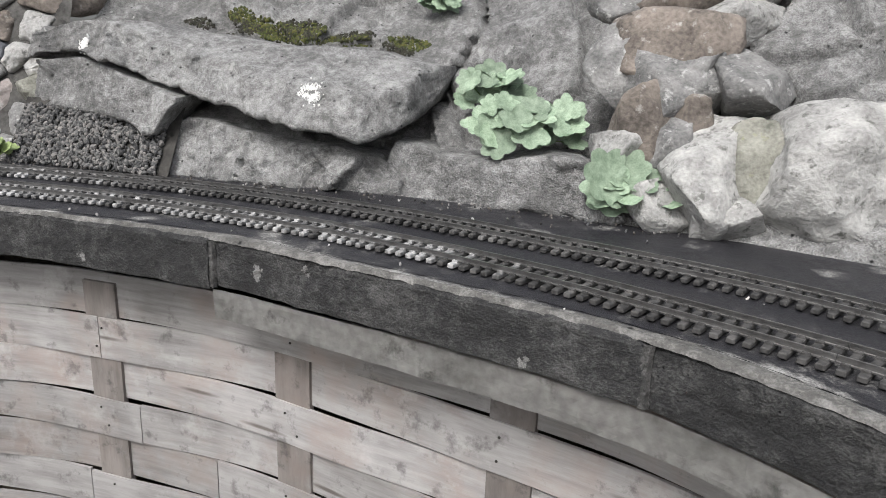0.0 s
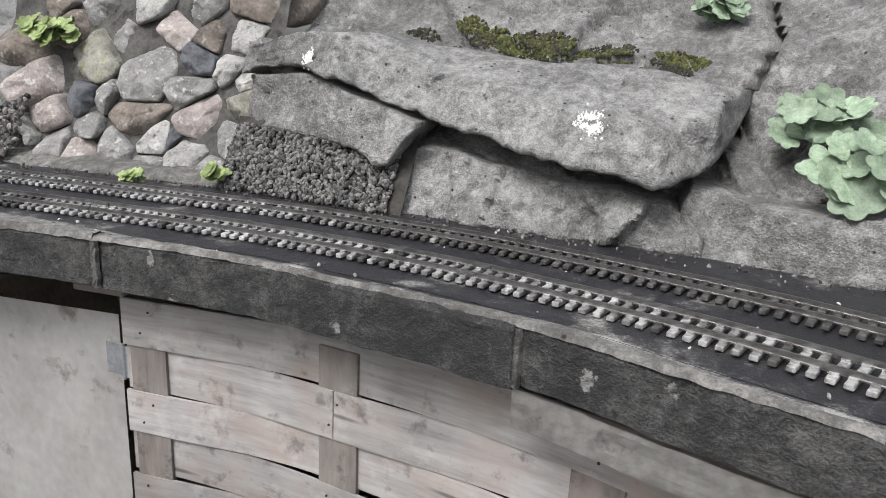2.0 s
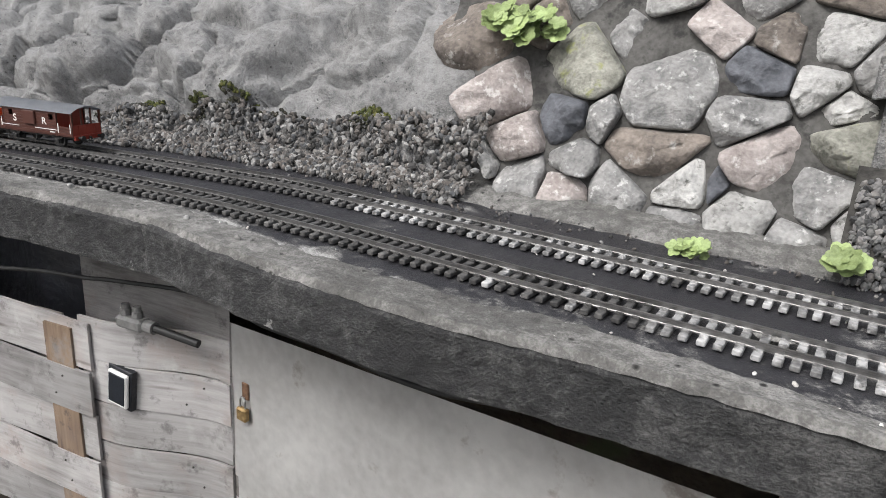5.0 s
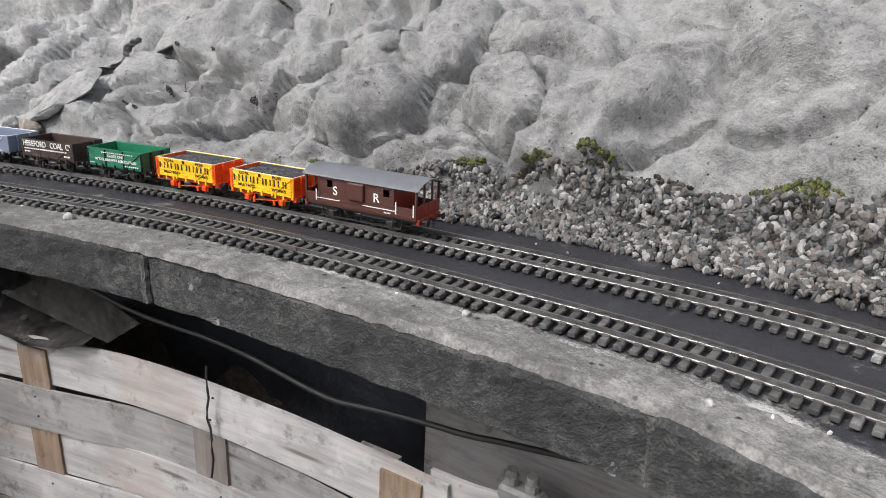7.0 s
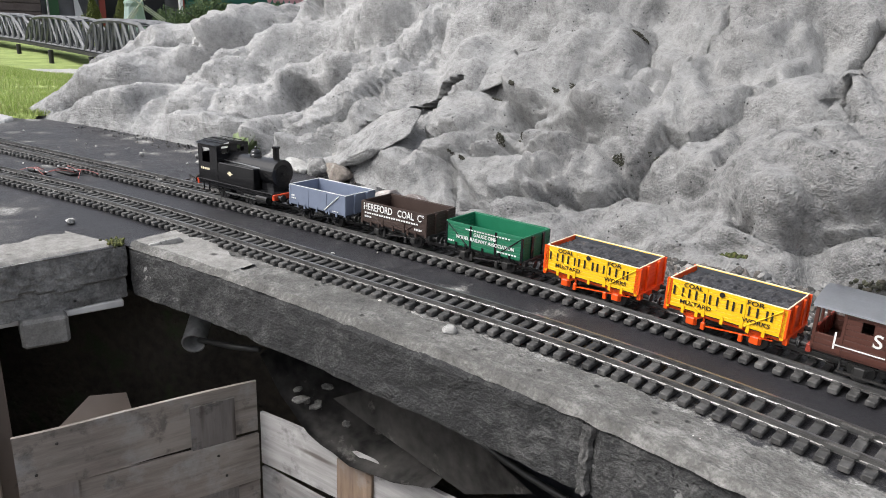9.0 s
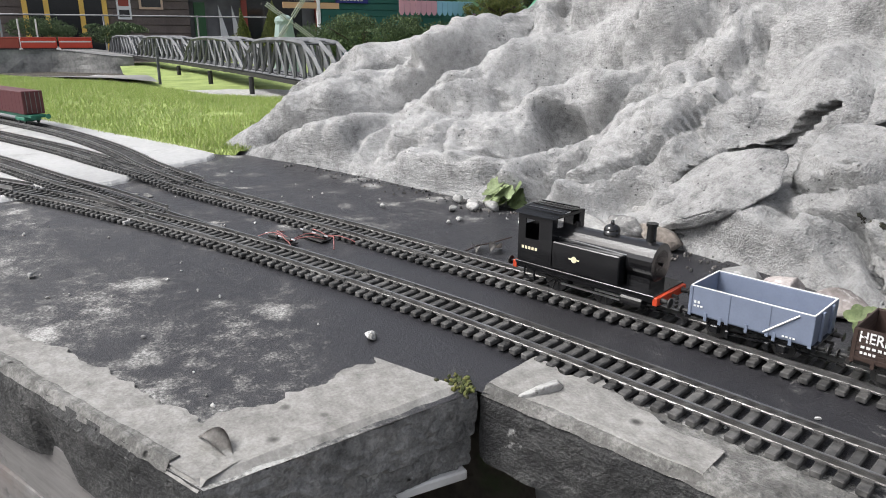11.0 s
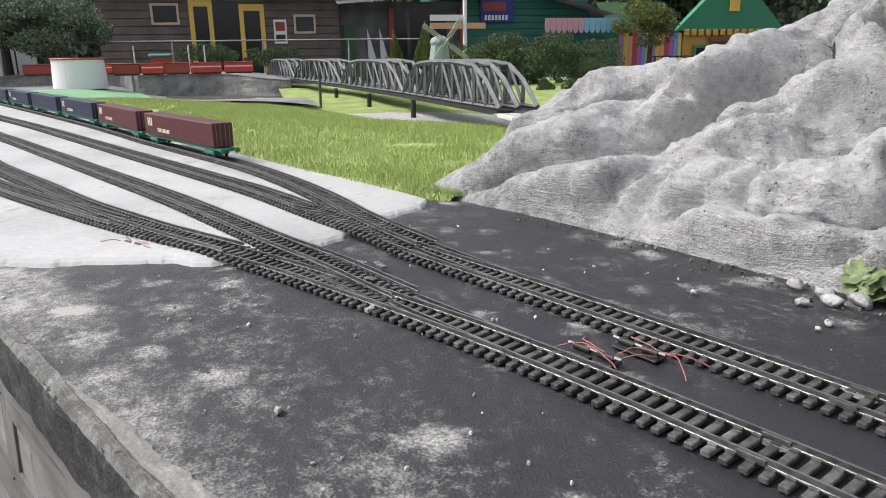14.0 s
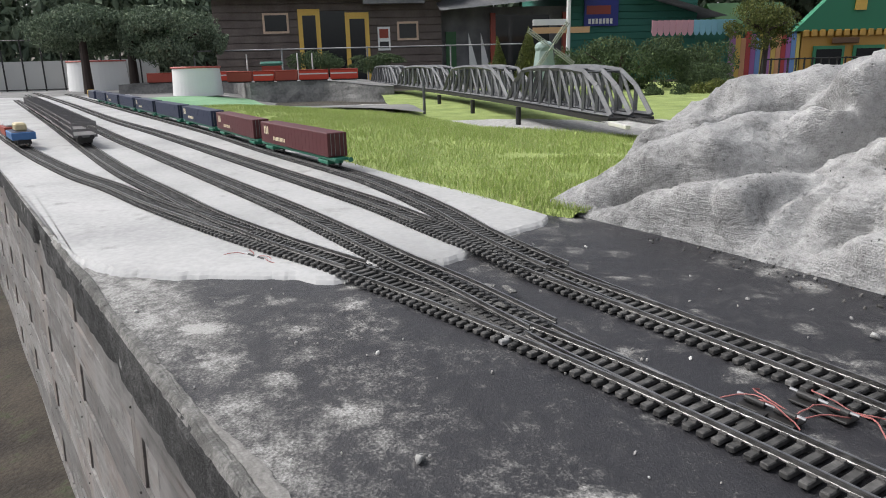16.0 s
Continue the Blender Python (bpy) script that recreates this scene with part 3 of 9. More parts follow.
def yard():
    """The wide part of the table, from the inward corner to the far end."""
    us = np.concatenate([np.arange(0, 2.4, 0.022), np.linspace(2.4, 13, 60)])
    vs = [0.004, 0.012, 0.03, 0.05, 0.07, 0.09, 0.115, 0.15, 0.2, 0.277] + list(np.arange(0.31, 1.0, 0.035)) + [1.05, 1.12]
    bm = bmesh.new()
    rows = []
    for i, u in enumerate(us):
        row = []
        for z in (-0.088, -0.07, -0.055, -0.04, -0.025, -0.012):
            x, y = quay(u, 0)
            q = noise.noise((x * 22, y * 22, z * 30)) * 0.004 + noise.noise((x * 70, y * 70, z * 80)) * 0.0022 + max(0.0, noise.noise((x * 9, y * 9, z * 4)) - 0.15) * 0.045
            x, y = quay(u, q)
            row.append(bm.verts.new((x, y, TOP + z)))
        for v in vs:
            uu = u - ((0.087 * min(1.0, v / 0.277) if v < 0.28 else 0.45) if i == 0 else 0)
            x, y = quay(uu, v)
            row.append(bm.verts.new((x, y, TOP - (0.006 if i == 0 and v > 0.28 else 0) + 0.0016 * noise.noise((x * 6, y * 6, 1)) + 0.0008 * noise.noise((x * 30, y * 30, 2)))))
        rows.append(row)
    for a, b in zip(rows, rows[1:]):
        for j in range(len(a) - 1):
            fc = bm.faces.new((a[j], b[j], b[j + 1], a[j + 1]))
            fc.material_index = 1 if j < 6 else 0
    # the end face beside the inward corner
    bm2 = grid(60, 16, lambda u, v: (lambda p: (p[0], p[1], TOP - 0.001 - 0.088 * v))(quay(-0.087 * u + (0.007 if v > 0.6 + 0.12 * noise.noise((u * 5, 0, 2)) else 0.0) + 0.004 * noise.noise((u * 9, v * 3, 5)) + 0.003 * noise.noise((u * 34, v * 12, 5)), 0.277 * u)))
    for fc in bm2.faces:
        fc.material_index = 2
    join(bm, bm2)
    wear_layer(bm, yard_wear)
    return bm


ob = part("yard_slab", yard(), DECK, deck)
ob.data.materials.append(FASCIA)
ob.data.materials.append(SIDE)


# ---- the pale concrete of the sidings, with its broken front edge ----
def pale_yard():
    front = Line([(-4.50, -0.236), (-4.41, -0.19), (-4.30, -0.12), (-4.21, -0.06), (-4.15, 0.03), (-4.118, 0.111), (-4.10, 0.17), (-4.085, 0.232), (-4.07, 0.29), (-4.05, 0.34), (-4.02, 0.42), (-4.03, 0.53), (-4.10, 0.66), (-4.20, 0.74), (-4.27, 0.80), (-4.34, 0.90), (-4.416, 0.945)], 0.004)
    bm = bmesh.new()
    rows = []
    for i in range(0, len(front.p), 2):
        x, y = front.p[i]
        x += 0.022 * noise.noise((x * 11, y * 11, 0)) + 0.007 * noise.noise((x * 42, y * 42, 0)) + 0.003 * noise.noise((x * 120, y * 120, 0))
        k = i / (len(front.p) - 1)
        ex, ey = -4.50 - 9.6 * 1 + 0.9 * (1 - k) * 0, -0.236 - 5.25 + 2.6 * k
        row = [bm.verts.new((x + 0.012, y, TOP - 0.002)), bm.verts.new((x + 0.002, y, TOP + 0.005)), bm.verts.new((x - 0.012, y, TOP + 0.0095))]
        for q in (0.004, 0.012, 0.03, 0.06, 0.1, 0.16, 0.25, 0.4, 0.65, 1.0):
            row.append(bm.verts.new((x + (ex - x) * q, y + (ey - y) * q, TOP + 0.012)))
        rows.append(row)
    for a, b in zip(rows, rows[1:]):
        for j in range(len(a) - 1):
            bm.faces.new((a[j], a[j + 1], b[j + 1], b[j]))
    return bm




def screed_strip(place, length, width, n, lift=0.0):
    """A thin, chipped layer of old screed along an edge."""
    vs = [0.008, 0.012, 0.02, 0.03, 0.045, 0.06, 0.08, 0.1, 0.12, 0.14]

    def f(u, v):
        s = length[0] + (length[1] - length[0]) * u
        x, y = place(s, 0)
        w = width(s) * (1 + 0.22 * noise.noise((x * 7, y * 7, 3)) + 0.16 * noise.noise((x * 26, y * 26, 3)) + 0.08 * noise.noise((x * 80, y * 80, 3)))
        k = round(v * (len(vs) + 1))
        if k >= len(vs):
            a, z = w, (0.0022 + lift, -0.001)[k - len(vs)]
        else:
            a = 0.006 + (w - 0.006) * k / len(vs)
            z = 0.0026 + lift + 0.0012 * noise.noise((s * 40, k * 0.7, 8))
            if k == 0:
                a, z = 0.0015 + 0.0015 * noise.noise((s * 50, 3, 1)), -0.0035 + 0.0025 * noise.noise((s * 45, 1, 1))
        x, y = place(s, a)
        return x, y, TOP + z
    return grid(n, len(vs) + 1, f)


part("edge_screed", screed_strip(EDGE.off, (EDGE.by_x(-0.2), EDGE.length - 0.004), lambda s: 0.03 + 0.055 * min(1.0, max(0.0, (s - EDGE.by_x(-0.2)) / 0.45)), 620), SCREED, deck, "chipped pale screed along the edge")
part("edge_screed", screed_strip(quay, (0.004, 1.97), lambda s: float(np.interp(s, [0, 0.1, 0.35, 0.6, 0.85, 1.0, 1.1, 2.0], [0.06, 0.07, 0.062, 0.045, 0.028, 0.016, 0.010, 0.010])), 520, 0.0015), PATCH, deck, "smooth pale repair strip along the yard edge")
part("edge_screed", screed_strip(lambda s, a: quay(-0.087 * s / 0.277 + a, s), (0.006, 0.268), lambda s: 0.10 + 0.05 * ramp01(s, 0.15, 0.27), 160, 0.001), PATCH, deck, "chipped pale screed beside the inward corner")
part("edge_screed", screed_strip(lambda s, a: EDGE.off(s, a), (EDGE.by_x(-0.3), EDGE.length - 0.006), lambda s: 0.03 + 0.028 * noise.noise((s * 2.2, 5, 0)), 520, 0.0035), SCREED, deck, "second broken layer of screed on the edge")
part("edge_screed", screed_strip(quay, (0.05, 1.9), lambda s: 0.018 + 0.014 * noise.noise((s * 2.6, 9, 0)), 420, 0.0035), SCREED, deck, "second broken layer of screed on the yard edge")
part("edge_screed", screed_strip(EDGE.off, (EDGE.by_x(-2.58), EDGE.length - 0.005), lambda s: 0.06 + 0.05 * ramp01(s, EDGE.by_x(-2.6), EDGE.length), 160, 0.0042), PATCH, deck, "smooth pale repair beside the inward corner")
part("edge_screed", screed_strip(EDGE.off, (EDGE.by_x(1.5), EDGE.by_x(-0.2)), lambda s: 0.02 + 0.008 * math.sin(s * 9), 420), SCREED, deck, "thin worn screed on the slab edge")
tagged(part("yard_screed", pale_yard(), PALE), "pale whitish concrete screed with a broken edge under the sidings", "screed", kind="structure")


# ---- track ----
def sleeper_mesh(mat):
    bm = box(-0.0050, 0.0050, -0.041, 0.041, 0.0, 0.007, 0.0012)
    for y in (-0.0235, 0.0235):
        box(-0.0045, 0.0045, y - 0.006, y + 0.006, 0.0068, 0.0092, bm=bm)
    me = bpy.data.meshes.new("sleeper")
    bm.to_mesh(me)
    bm.free()
    me.materials.append(mat)
    return me


SLEEPER_MESH, SHEEN_MESH = sleeper_mesh(SLEEPER), sleeper_mesh(SLEEPER_PALE)
PITCH = 0.0186


def rail_bm(line, s0, s1, off, z, step=0.03):
    prof = [(-0.0024, 0.0), (-0.0024, 0.0016), (-0.0006, 0.0022), (-0.0006, 0.0058), (-0.0015, 0.0066), (-0.0015, 0.0085), (0.0015, 0.0085), (0.0015, 0.0066), (0.0006, 0.0058), (0.0006, 0.0022), (0.0024, 0.0016), (0.0024, 0.0)]
    bm = bmesh.new()
    n = max(2, int((s1 - s0) / step))
    rings = []
    for i in range(n + 1):
        s = s0 + (s1 - s0) * i / n
        rings.append([bm.verts.new((*line.off(s, off + a), z + 0.0072 + b)) for a, b in prof])
    for a, b in zip(rings, rings[1:]):
        for k in range(len(prof)):
            bm.faces.new((a[k], a[(k + 1) % len(prof)], b[(k + 1) % len(prof)], b[k]))
    bm.faces.new(rings[0])
    bm.faces.new(rings[-1][::-1])
    bmesh.ops.recalc_face_normals(bm, faces=bm.faces[:])
    return bm


def track(line, s0, s1, single, z0, label, lift=None):
    """Rails in lengths and sleepers; those between the two lengths in single are objects, the rest one mesh."""
    t = thing("railway_track", label=label, category="model railway track", group="tracks")
    lift = lift or (lambda s: z0)
    a = s0
    while a < s1 - 0.05:
        b = min(s1, a + 1.5)
        zz = lift((a + b) / 2)
        for side in (-0.0235, 0.0235):
            part("rail", rail_bm(line, a + 0.0008, b, side, zz), RAIL, t)
        a = b
    rest = bmesh.new()
    proto = bmesh.new()
    proto.from_mesh(SLEEPER_MESH)
    base_v, base_f = [v.co.copy() for v in proto.verts], [[v.index for v in f.verts] for f in proto.faces]
    proto.free()
    verts, faces = [], []
    rnd = random.Random(5)
    s = s0 + 0.01
    while s < s1:
        x, y = line.at(s)
        w = line.way(s)
        m = Matrix.Translation((x, y, lift(s))) @ Matrix.Rotation(math.atan2(w[1], w[0]) + rnd.uniform(-0.02, 0.02), 4, "Z")
        if single[0] < s < single[1]:
            piece("sleeper", SHEEN_MESH if line is NEAR and rnd.random() < 0.92 * ramp01(x, -0.75, -0.3) * (1 - ramp01(x, 0.5, 1.0)) + 0.01 or line is FAR and rnd.random() < 0.85 * ramp01(x, -1.25, -1.0) * (1 - ramp01(x, -0.2, 0.3)) else SLEEPER_MESH, t, m)
        else:
            k = len(verts)
            verts += [m @ c for c in base_v]
            faces += [[i + k for i in f] for f in base_f]
        s += PITCH + rnd.uniform(-0.001, 0.001)
    rest.free()
    if verts:
        me = bpy.data.meshes.new("sleeper_run")
        me.from_pydata(verts, [], faces)
        me.materials.append(SLEEPER)
        ob = new("sleeper_run", me)
        ob.parent = t
        ob["kind"] = "stuff"
    return t


def yard_lift(line):
    def f(s):
        x, y = line.at(s)
        return TOP + 0.002 + 0.0115 * min(1.0, max(0.0, (-3.95 - x) / 0.15))
    return f


track(NEAR, 0, NEAR.length, (NEAR.by_x(1.2), NEAR.by_x(-4.4)), TOP, "dark sleepered two-rail track along the table edge", yard_lift(NEAR))
track(FAR, 0, FAR.length, (FAR.by_x(1.1), FAR.by_x(-4.6)), TOP, "dark sleepered two-rail track beside the rocks", yard_lift(FAR))
track(SIDING_C, 0.25, SIDING_C.length, (0.25, 2.5), TOP, "siding track on pale concrete", yard_lift(SIDING_C))
track(SIDING_B, 0.22, SIDING_B.length, (0.22, 2.4), TOP, "siding track leading to grey wagons", yard_lift(SIDING_B))
track(SIDING_E, 0.25, SIDING_E.length, (0.25, 2.2), TOP, "siding track under the container wagons", yard_lift(SIDING_E))

# ---- the rock bank behind the tracks ----
BASE = Line([(2.484, 0.615), (1.895, 1.079), (1.352, 1.412), (1.006, 1.56), (0.608, 1.674), (0.21, 1.738), (-0.39, 1.812), (-0.7, 1.825), (-0.95, 1.838), (-1.2, 1.852), (-1.5, 1.84), (-1.8, 1.78), (-2.2, 1.68), (-2.56, 1.6), (-3.03, 1.55), (-3.27, 1.487), (-3.65, 1.36), (-4.13, 1.175), (-4.46, 1.01), (-4.62, 0.93)])
DS = [0, 0.03, 0.08, 0.15, 0.25, 0.4, 0.6, 1.0, 1.6, 2.4]
PROFILE = [
    (4.62, [0, 0, 0, 0, 0, 0, 0, 0, -0.05, -0.1]), (4.46, [0, 0.05, 0.10, 0.13, 0.15, 0.16, 0.14, 0.06, 0, -0.1]), (4.3, [0, 0.07, 0.14, 0.19, 0.235, 0.275, 0.305, 0.31, 0.26, 0.1]),
    (4.0, [0, 0.06, 0.13, 0.19, 0.25, 0.31, 0.42, 0.60, 0.72, 0.7]), (3.6, [0, 0.05, 0.1, 0.15, 0.21, 0.31, 0.47, 0.78, 1.02, 1.1]), (3.1, [0, 0.03, 0.07, 0.115, 0.175, 0.33, 0.54, 0.95, 1.35, 1.6]),
    (2.6, [0, 0.02, 0.045, 0.08, 0.14, 0.29, 0.5, 0.9, 1.3, 1.6]), (2.1, [0, 0.03, 0.07, 0.11, 0.165, 0.27, 0.45, 0.85, 1.3, 1.7]), (1.7, [0, 0.04, 0.10, 0.16, 0.23, 0.34, 0.5, 0.85, 1.3, 1.7]),
    (1.25, [0, 0.06, 0.13, 0.25, 0.33, 0.43, 0.58, 0.9, 1.3, 1.7]), (0.65, [0, 0.07, 0.14, 0.2, 0.28, 0.4, 0.55, 0.9, 1.3, 1.7]), (0.3, [0, 0.14, 0.23, 0.285, 0.33, 0.42, 0.6, 0.95, 1.4, 1.8]),
    (-0.4, [0, 0.12, 0.21, 0.27, 0.31, 0.36, 0.5, 0.85, 1.3, 1.8]), (-0.65, [0, 0.05, 0.09, 0.14, 0.2, 0.33, 0.5, 0.9, 1.4, 2.0]), (-1.1, [0, 0.04, 0.09, 0.17, 0.32, 0.5, 0.75, 1.2, 1.7, 2.3]), (-2.5, [0, 0.05, 0.1, 0.2, 0.35, 0.55, 0.8, 1.2, 1.7, 2.3]),
]


def rise(s, d):
    """Height of the bank above the table, d metres behind its foot."""
    x = -BASE.at(s)[0]
    col = [np.interp(d, DS, h) for _, h in PROFILE]
    return float(np.interp(x, [-2.5, -1.1, -0.65, -0.4, 0.3, 0.65, 1.25, 1.7, 2.1, 2.6, 3.1, 3.6, 4.0, 4.3, 4.46, 4.62], col[::-1]))


# rounded boulders moulded in the cement: along, height, half width, half height, tilt, swell
BOULDERS = [
    (-2.592, 0.160, 0.165, 0.092, 5, 0.060), (-2.910, 0.147, 0.095, 0.050, 5, 0.040), (-2.790, 0.310, 0.15, 0.12, 0, 0.060), (-2.771, 0.085, 0.11, 0.043, -5, 0.022), (-3.433, 0.361, 0.115, 0.045, 38, 0.030), (-3.261, 0.343, 0.115, 0.048, 38, 0.030),
    (-3.603, 0.214, 0.20, 0.075, 30, 0.035), (-3.337, 0.168, 0.16, 0.075, 30, 0.035), (-2.415, 0.220, 0.085, 0.058, 10, 0.034), (-2.123, 0.142, 0.11, 0.072, 20, 0.040), (-1.852, 0.189, 0.11, 0.065, -40, 0.034), (-2.376, 0.330, 0.12, 0.09, 10, 0.045), (-2.065, 0.300, 0.11, 0.10, -20, 0.045),
    (-1.55, 0.22, 0.16, 0.06, 35, 0.030), (-1.36, 0.28, 0.12, 0.07, 40, 0.030),
]


def swell(x, z, p):
    """How far the boulders stand out of the bank."""
    x += 0.03 * noise.noise(p * 7)
    z += 0.03 * noise.noise(p * 7 + Vector((4, 4, 4)))
    best = 0.0
    for bx, bz, rx, rz, tilt, h in BOULDERS:
        if abs(x - bx) < 0.25 and abs(z - bz) < 0.2:
            c, k = math.cos(radians(tilt)), math.sin(radians(tilt))
            u, v = ((x - bx) * c + (z - bz) * k) / rx, ((z - bz) * c - (x - bx) * k) / rz
            r = u * u + v * v
            if r < 1:
                best = max(best, h * (1 - r) ** 0.34)
            elif r < 1.3 and best <= 0:
                best = min(best, -0.018 * (1.3 - r) / 0.3)
    return best


def bank(s, d):
    """The place on the rock surface."""
    x0, y0 = BASE.at(s)
    z = rise(s, d)
    p = Vector((x0, y0 + d, z))
    k = ramp01(d, 0, 0.05) * (1 - 0.9 * ramp01(-x0, 4.38, 4.56))
    lumpy = ramp01(-x0, 1.0, 1.6)
    folds = ramp01(-x0, 2.9, 3.5)
    slabby = 1 - ramp01(-x0, 0.2, 0.4)
    q = noise.fractal(p * 2.2, 1.0, 2.0, 3) * (0.06 - 0.025 * slabby + 0.02 * folds)
    warp = Vector((noise.noise(p * 5), noise.noise(p * 5 + Vector((7, 0, 0))), noise.noise(p * 5 + Vector((0, 7, 0))))) * 0.06
    c = noise.voronoi((p + warp) * (4.2 + 1.8 * lumpy * (1 - folds)))[0]
    crease = max(0.0, 0.10 - (c[1] - c[0])) / 0.10
    gate = ramp01(noise.noise(p * 2.6 + Vector((3, 1, 5))), -0.15, 0.2)
    cells = lumpy * (1 - folds) * (0.35 + 0.65 * ramp01(-x0, 2.1, 2.6))
    q -= crease ** 1.3 * gate * (0.04 * cells + 0.015 * folds + 0.03 * slabby)
    q += (0.5 - c[0]) * 0.045 * cells
    if lumpy > 0:
        t1, t2 = abs(noise.noise(p * 3.4 + warp * 6 + Vector((2, 2, 7)))), abs(noise.noise(p * 8.5 + warp * 10 + Vector((5, 1, 3))))
        q += lumpy * (1 - folds) * (0.15 * min(t1, 0.35) + 0.07 * min(t2, 0.3) - 0.05)
    if slabby > 0:
        # broken steps between blocks of the natural rock
        e = noise.voronoi((p + warp * 0.6) * 3.1 + Vector((5, 2, 1)))
        q += slabby * ((noise.cell(e[1][0] * 7.3) - 0.5) * 0.035 + (noise.ridged_multi_fractal(p * 7 + warp * 10, 0.9, 2.2, 4, 1.0, 2.0) - 1.1) * 0.006)
    q += noise.fractal(p * 9, 0.8, 2.0, 5) * (0.018 - 0.008 * slabby - 0.002 * lumpy - 0.002 * folds)
    q += (noise.ridged_multi_fractal(p * 24, 0.8, 2.1, 4, 1.0, 2.0) - 1.0) * (0.0045 - 0.002 * folds)
    if lumpy > 0:
        q += swell(x0, z, p)
    hole = noise.voronoi(p * 9 + warp * 20)[0][0]
    if hole < 0.16 and noise.noise(p * 2.1) > 0.05:
        q -= (1 - hole / 0.16) * 0.045 * lumpy * (1 - folds)
    # rounded folds of trowelled cement, with sharp valleys that run down the slope
    if folds > 0:
        bend = Vector((noise.noise(p * 2.3), noise.noise(p * 2.3 + Vector((9, 0, 0))), 0))
        w = Vector((-x0 * 1.5 + d * 0.6, (z + 0.42 * -x0) * 3.9, d * 1.3)) + bend * 0.6
        b1, b2 = abs(noise.noise(w)), abs(noise.noise(w * 2.6 + Vector((4, 4, 0))))
        folds *= 1 - 0.55 * ramp01(-x0, 3.95, 4.3)
        q += folds * (min(b1, 0.42) * 0.25 - 0.045 + (min(b2, 0.4) - 0.18) * 0.085 + noise.fractal(p * 16, 0.8, 2.0, 4) * 0.009 + noise.noise(p * 60) * 0.003)
        q -= folds * 0.028 * max(0.0, 1 - b1 / 0.06) ** 1.5 * ramp01(noise.noise(p * 2.7 + Vector((6, 2, 2))), -0.15, 0.25)
        q -= folds * 0.016 * max(0.0, 1 - b2 / 0.05) ** 1.5 * ramp01(noise.noise(p * 3.7 + Vector((1, 7, 2))), 0.0, 0.3)
        hollow = ramp01(noise.noise(p * 5.2 + Vector((2, 8, 1))), 0.40, 0.56)
        q -= folds * hollow * 0.08
        q += folds * 0.0045 * noise.noise(Vector((x0 * 13, d * 13, z * 95 + x0 * 12)) + warp * 40) * ramp01(noise.noise(p * 3 + Vector((1, 1, 6))), -0.3, 0.2)
    out = 0.0
    # a hollow behind the blocks of the cracked slab and behind the rubble
    out -= 0.16 * ramp01(x0, -0.42, -0.34) * (1 - ramp01(x0, 0.55, 0.68)) * (1 - ramp01(z, 0.20, 0.27))
    out -= 0.035 * ramp01(-x0, 1.0, 1.08) * (1 - ramp01(-x0, 2.1, 2.3)) * (1 - ramp01(z, 0.07, 0.11))
    if 0.54 < x0 < 0.72 and z > 0.2:
        # an upright crack in the tall slab
        if abs(x0 - 0.63 - 0.02 * math.sin(z * 22) - 0.008 * noise.noise((0, z * 60, 0))) < 0.006:
            out -= 0.07
    if -2.5 < x0 < -2.05 and 0.22 < z < 0.40:
        # an upright crack in the cement
        if abs(BASE.off(s, d)[0] + 2.27 + 0.4 * (z - 0.30) - 0.014 * math.sin(z * 50) - 0.006 * noise.noise((0, z * 90, 0))) < 0.006:
            out -= 0.05
    if -3.45 < x0 < -2.8:
        # the dark cleft between the broken plates
        xx = BASE.off(s, d)[0]
        u, v = (xx + 3.12) * 0.75 + (z - 0.15) * 0.66, (z - 0.15) * 0.75 - (xx + 3.12) * 0.66
        if (u / 0.10) ** 2 + (v / (0.012 + 0.012 * ramp01(-u, -0.05, 0.05))) ** 2 < 1:
            out -= 0.09
    x, y = BASE.off(s, d - (q + out) * k * 0.8)
    return Vector((x, y, TOP - 0.008 + z + q * k * 0.75 + (0.35 * out * k if out > 0 else 0)))


def rock_sheet(x0, x1, cell, d1=2.3, near_step=0.5, lapped=False):
    s0, s1 = BASE.by_x(x0), BASE.by_x(x1) if x1 > -4.6 else BASE.length
    n = int((s1 - s0) / cell)
    ds = [0.0]
    while ds[-1] < d1:
        ds.append(ds[-1] + min(0.08, cell * (near_step if ds[-1] < 0.09 else 0.32 if ds[-1] < 0.3 else 0.9 + 2.5 * (ds[-1] - 0.3))))


    def place(u, v):
        d = ds[round(v * (len(ds) - 1))]
        if not lapped:
            return bank(s0 + (s1 - s0) * u, d)
        # the end that laps over the rubble runs aslant and turns inwards
        h = rise(s0, d)
        a = BASE.by_x(np.interp(h, [0, 0.12, 0.22, 0.28, 0.34, 0.5], [-1.03, -1.01, -1.08, -1.14, -1.21, -1.30]) + 0.012 * noise.noise((h * 26, 0, 2)) + 0.006 * noise.noise((h * 80, 0, 2)))
        p = bank(a + (s1 - a) * u, d)
        lip = max(0.0, 1 - u * (s1 - a) / 0.05)
        p.y += 0.07 * lip ** 2.5
        return p
    return grid(n, len(ds) - 1, place)


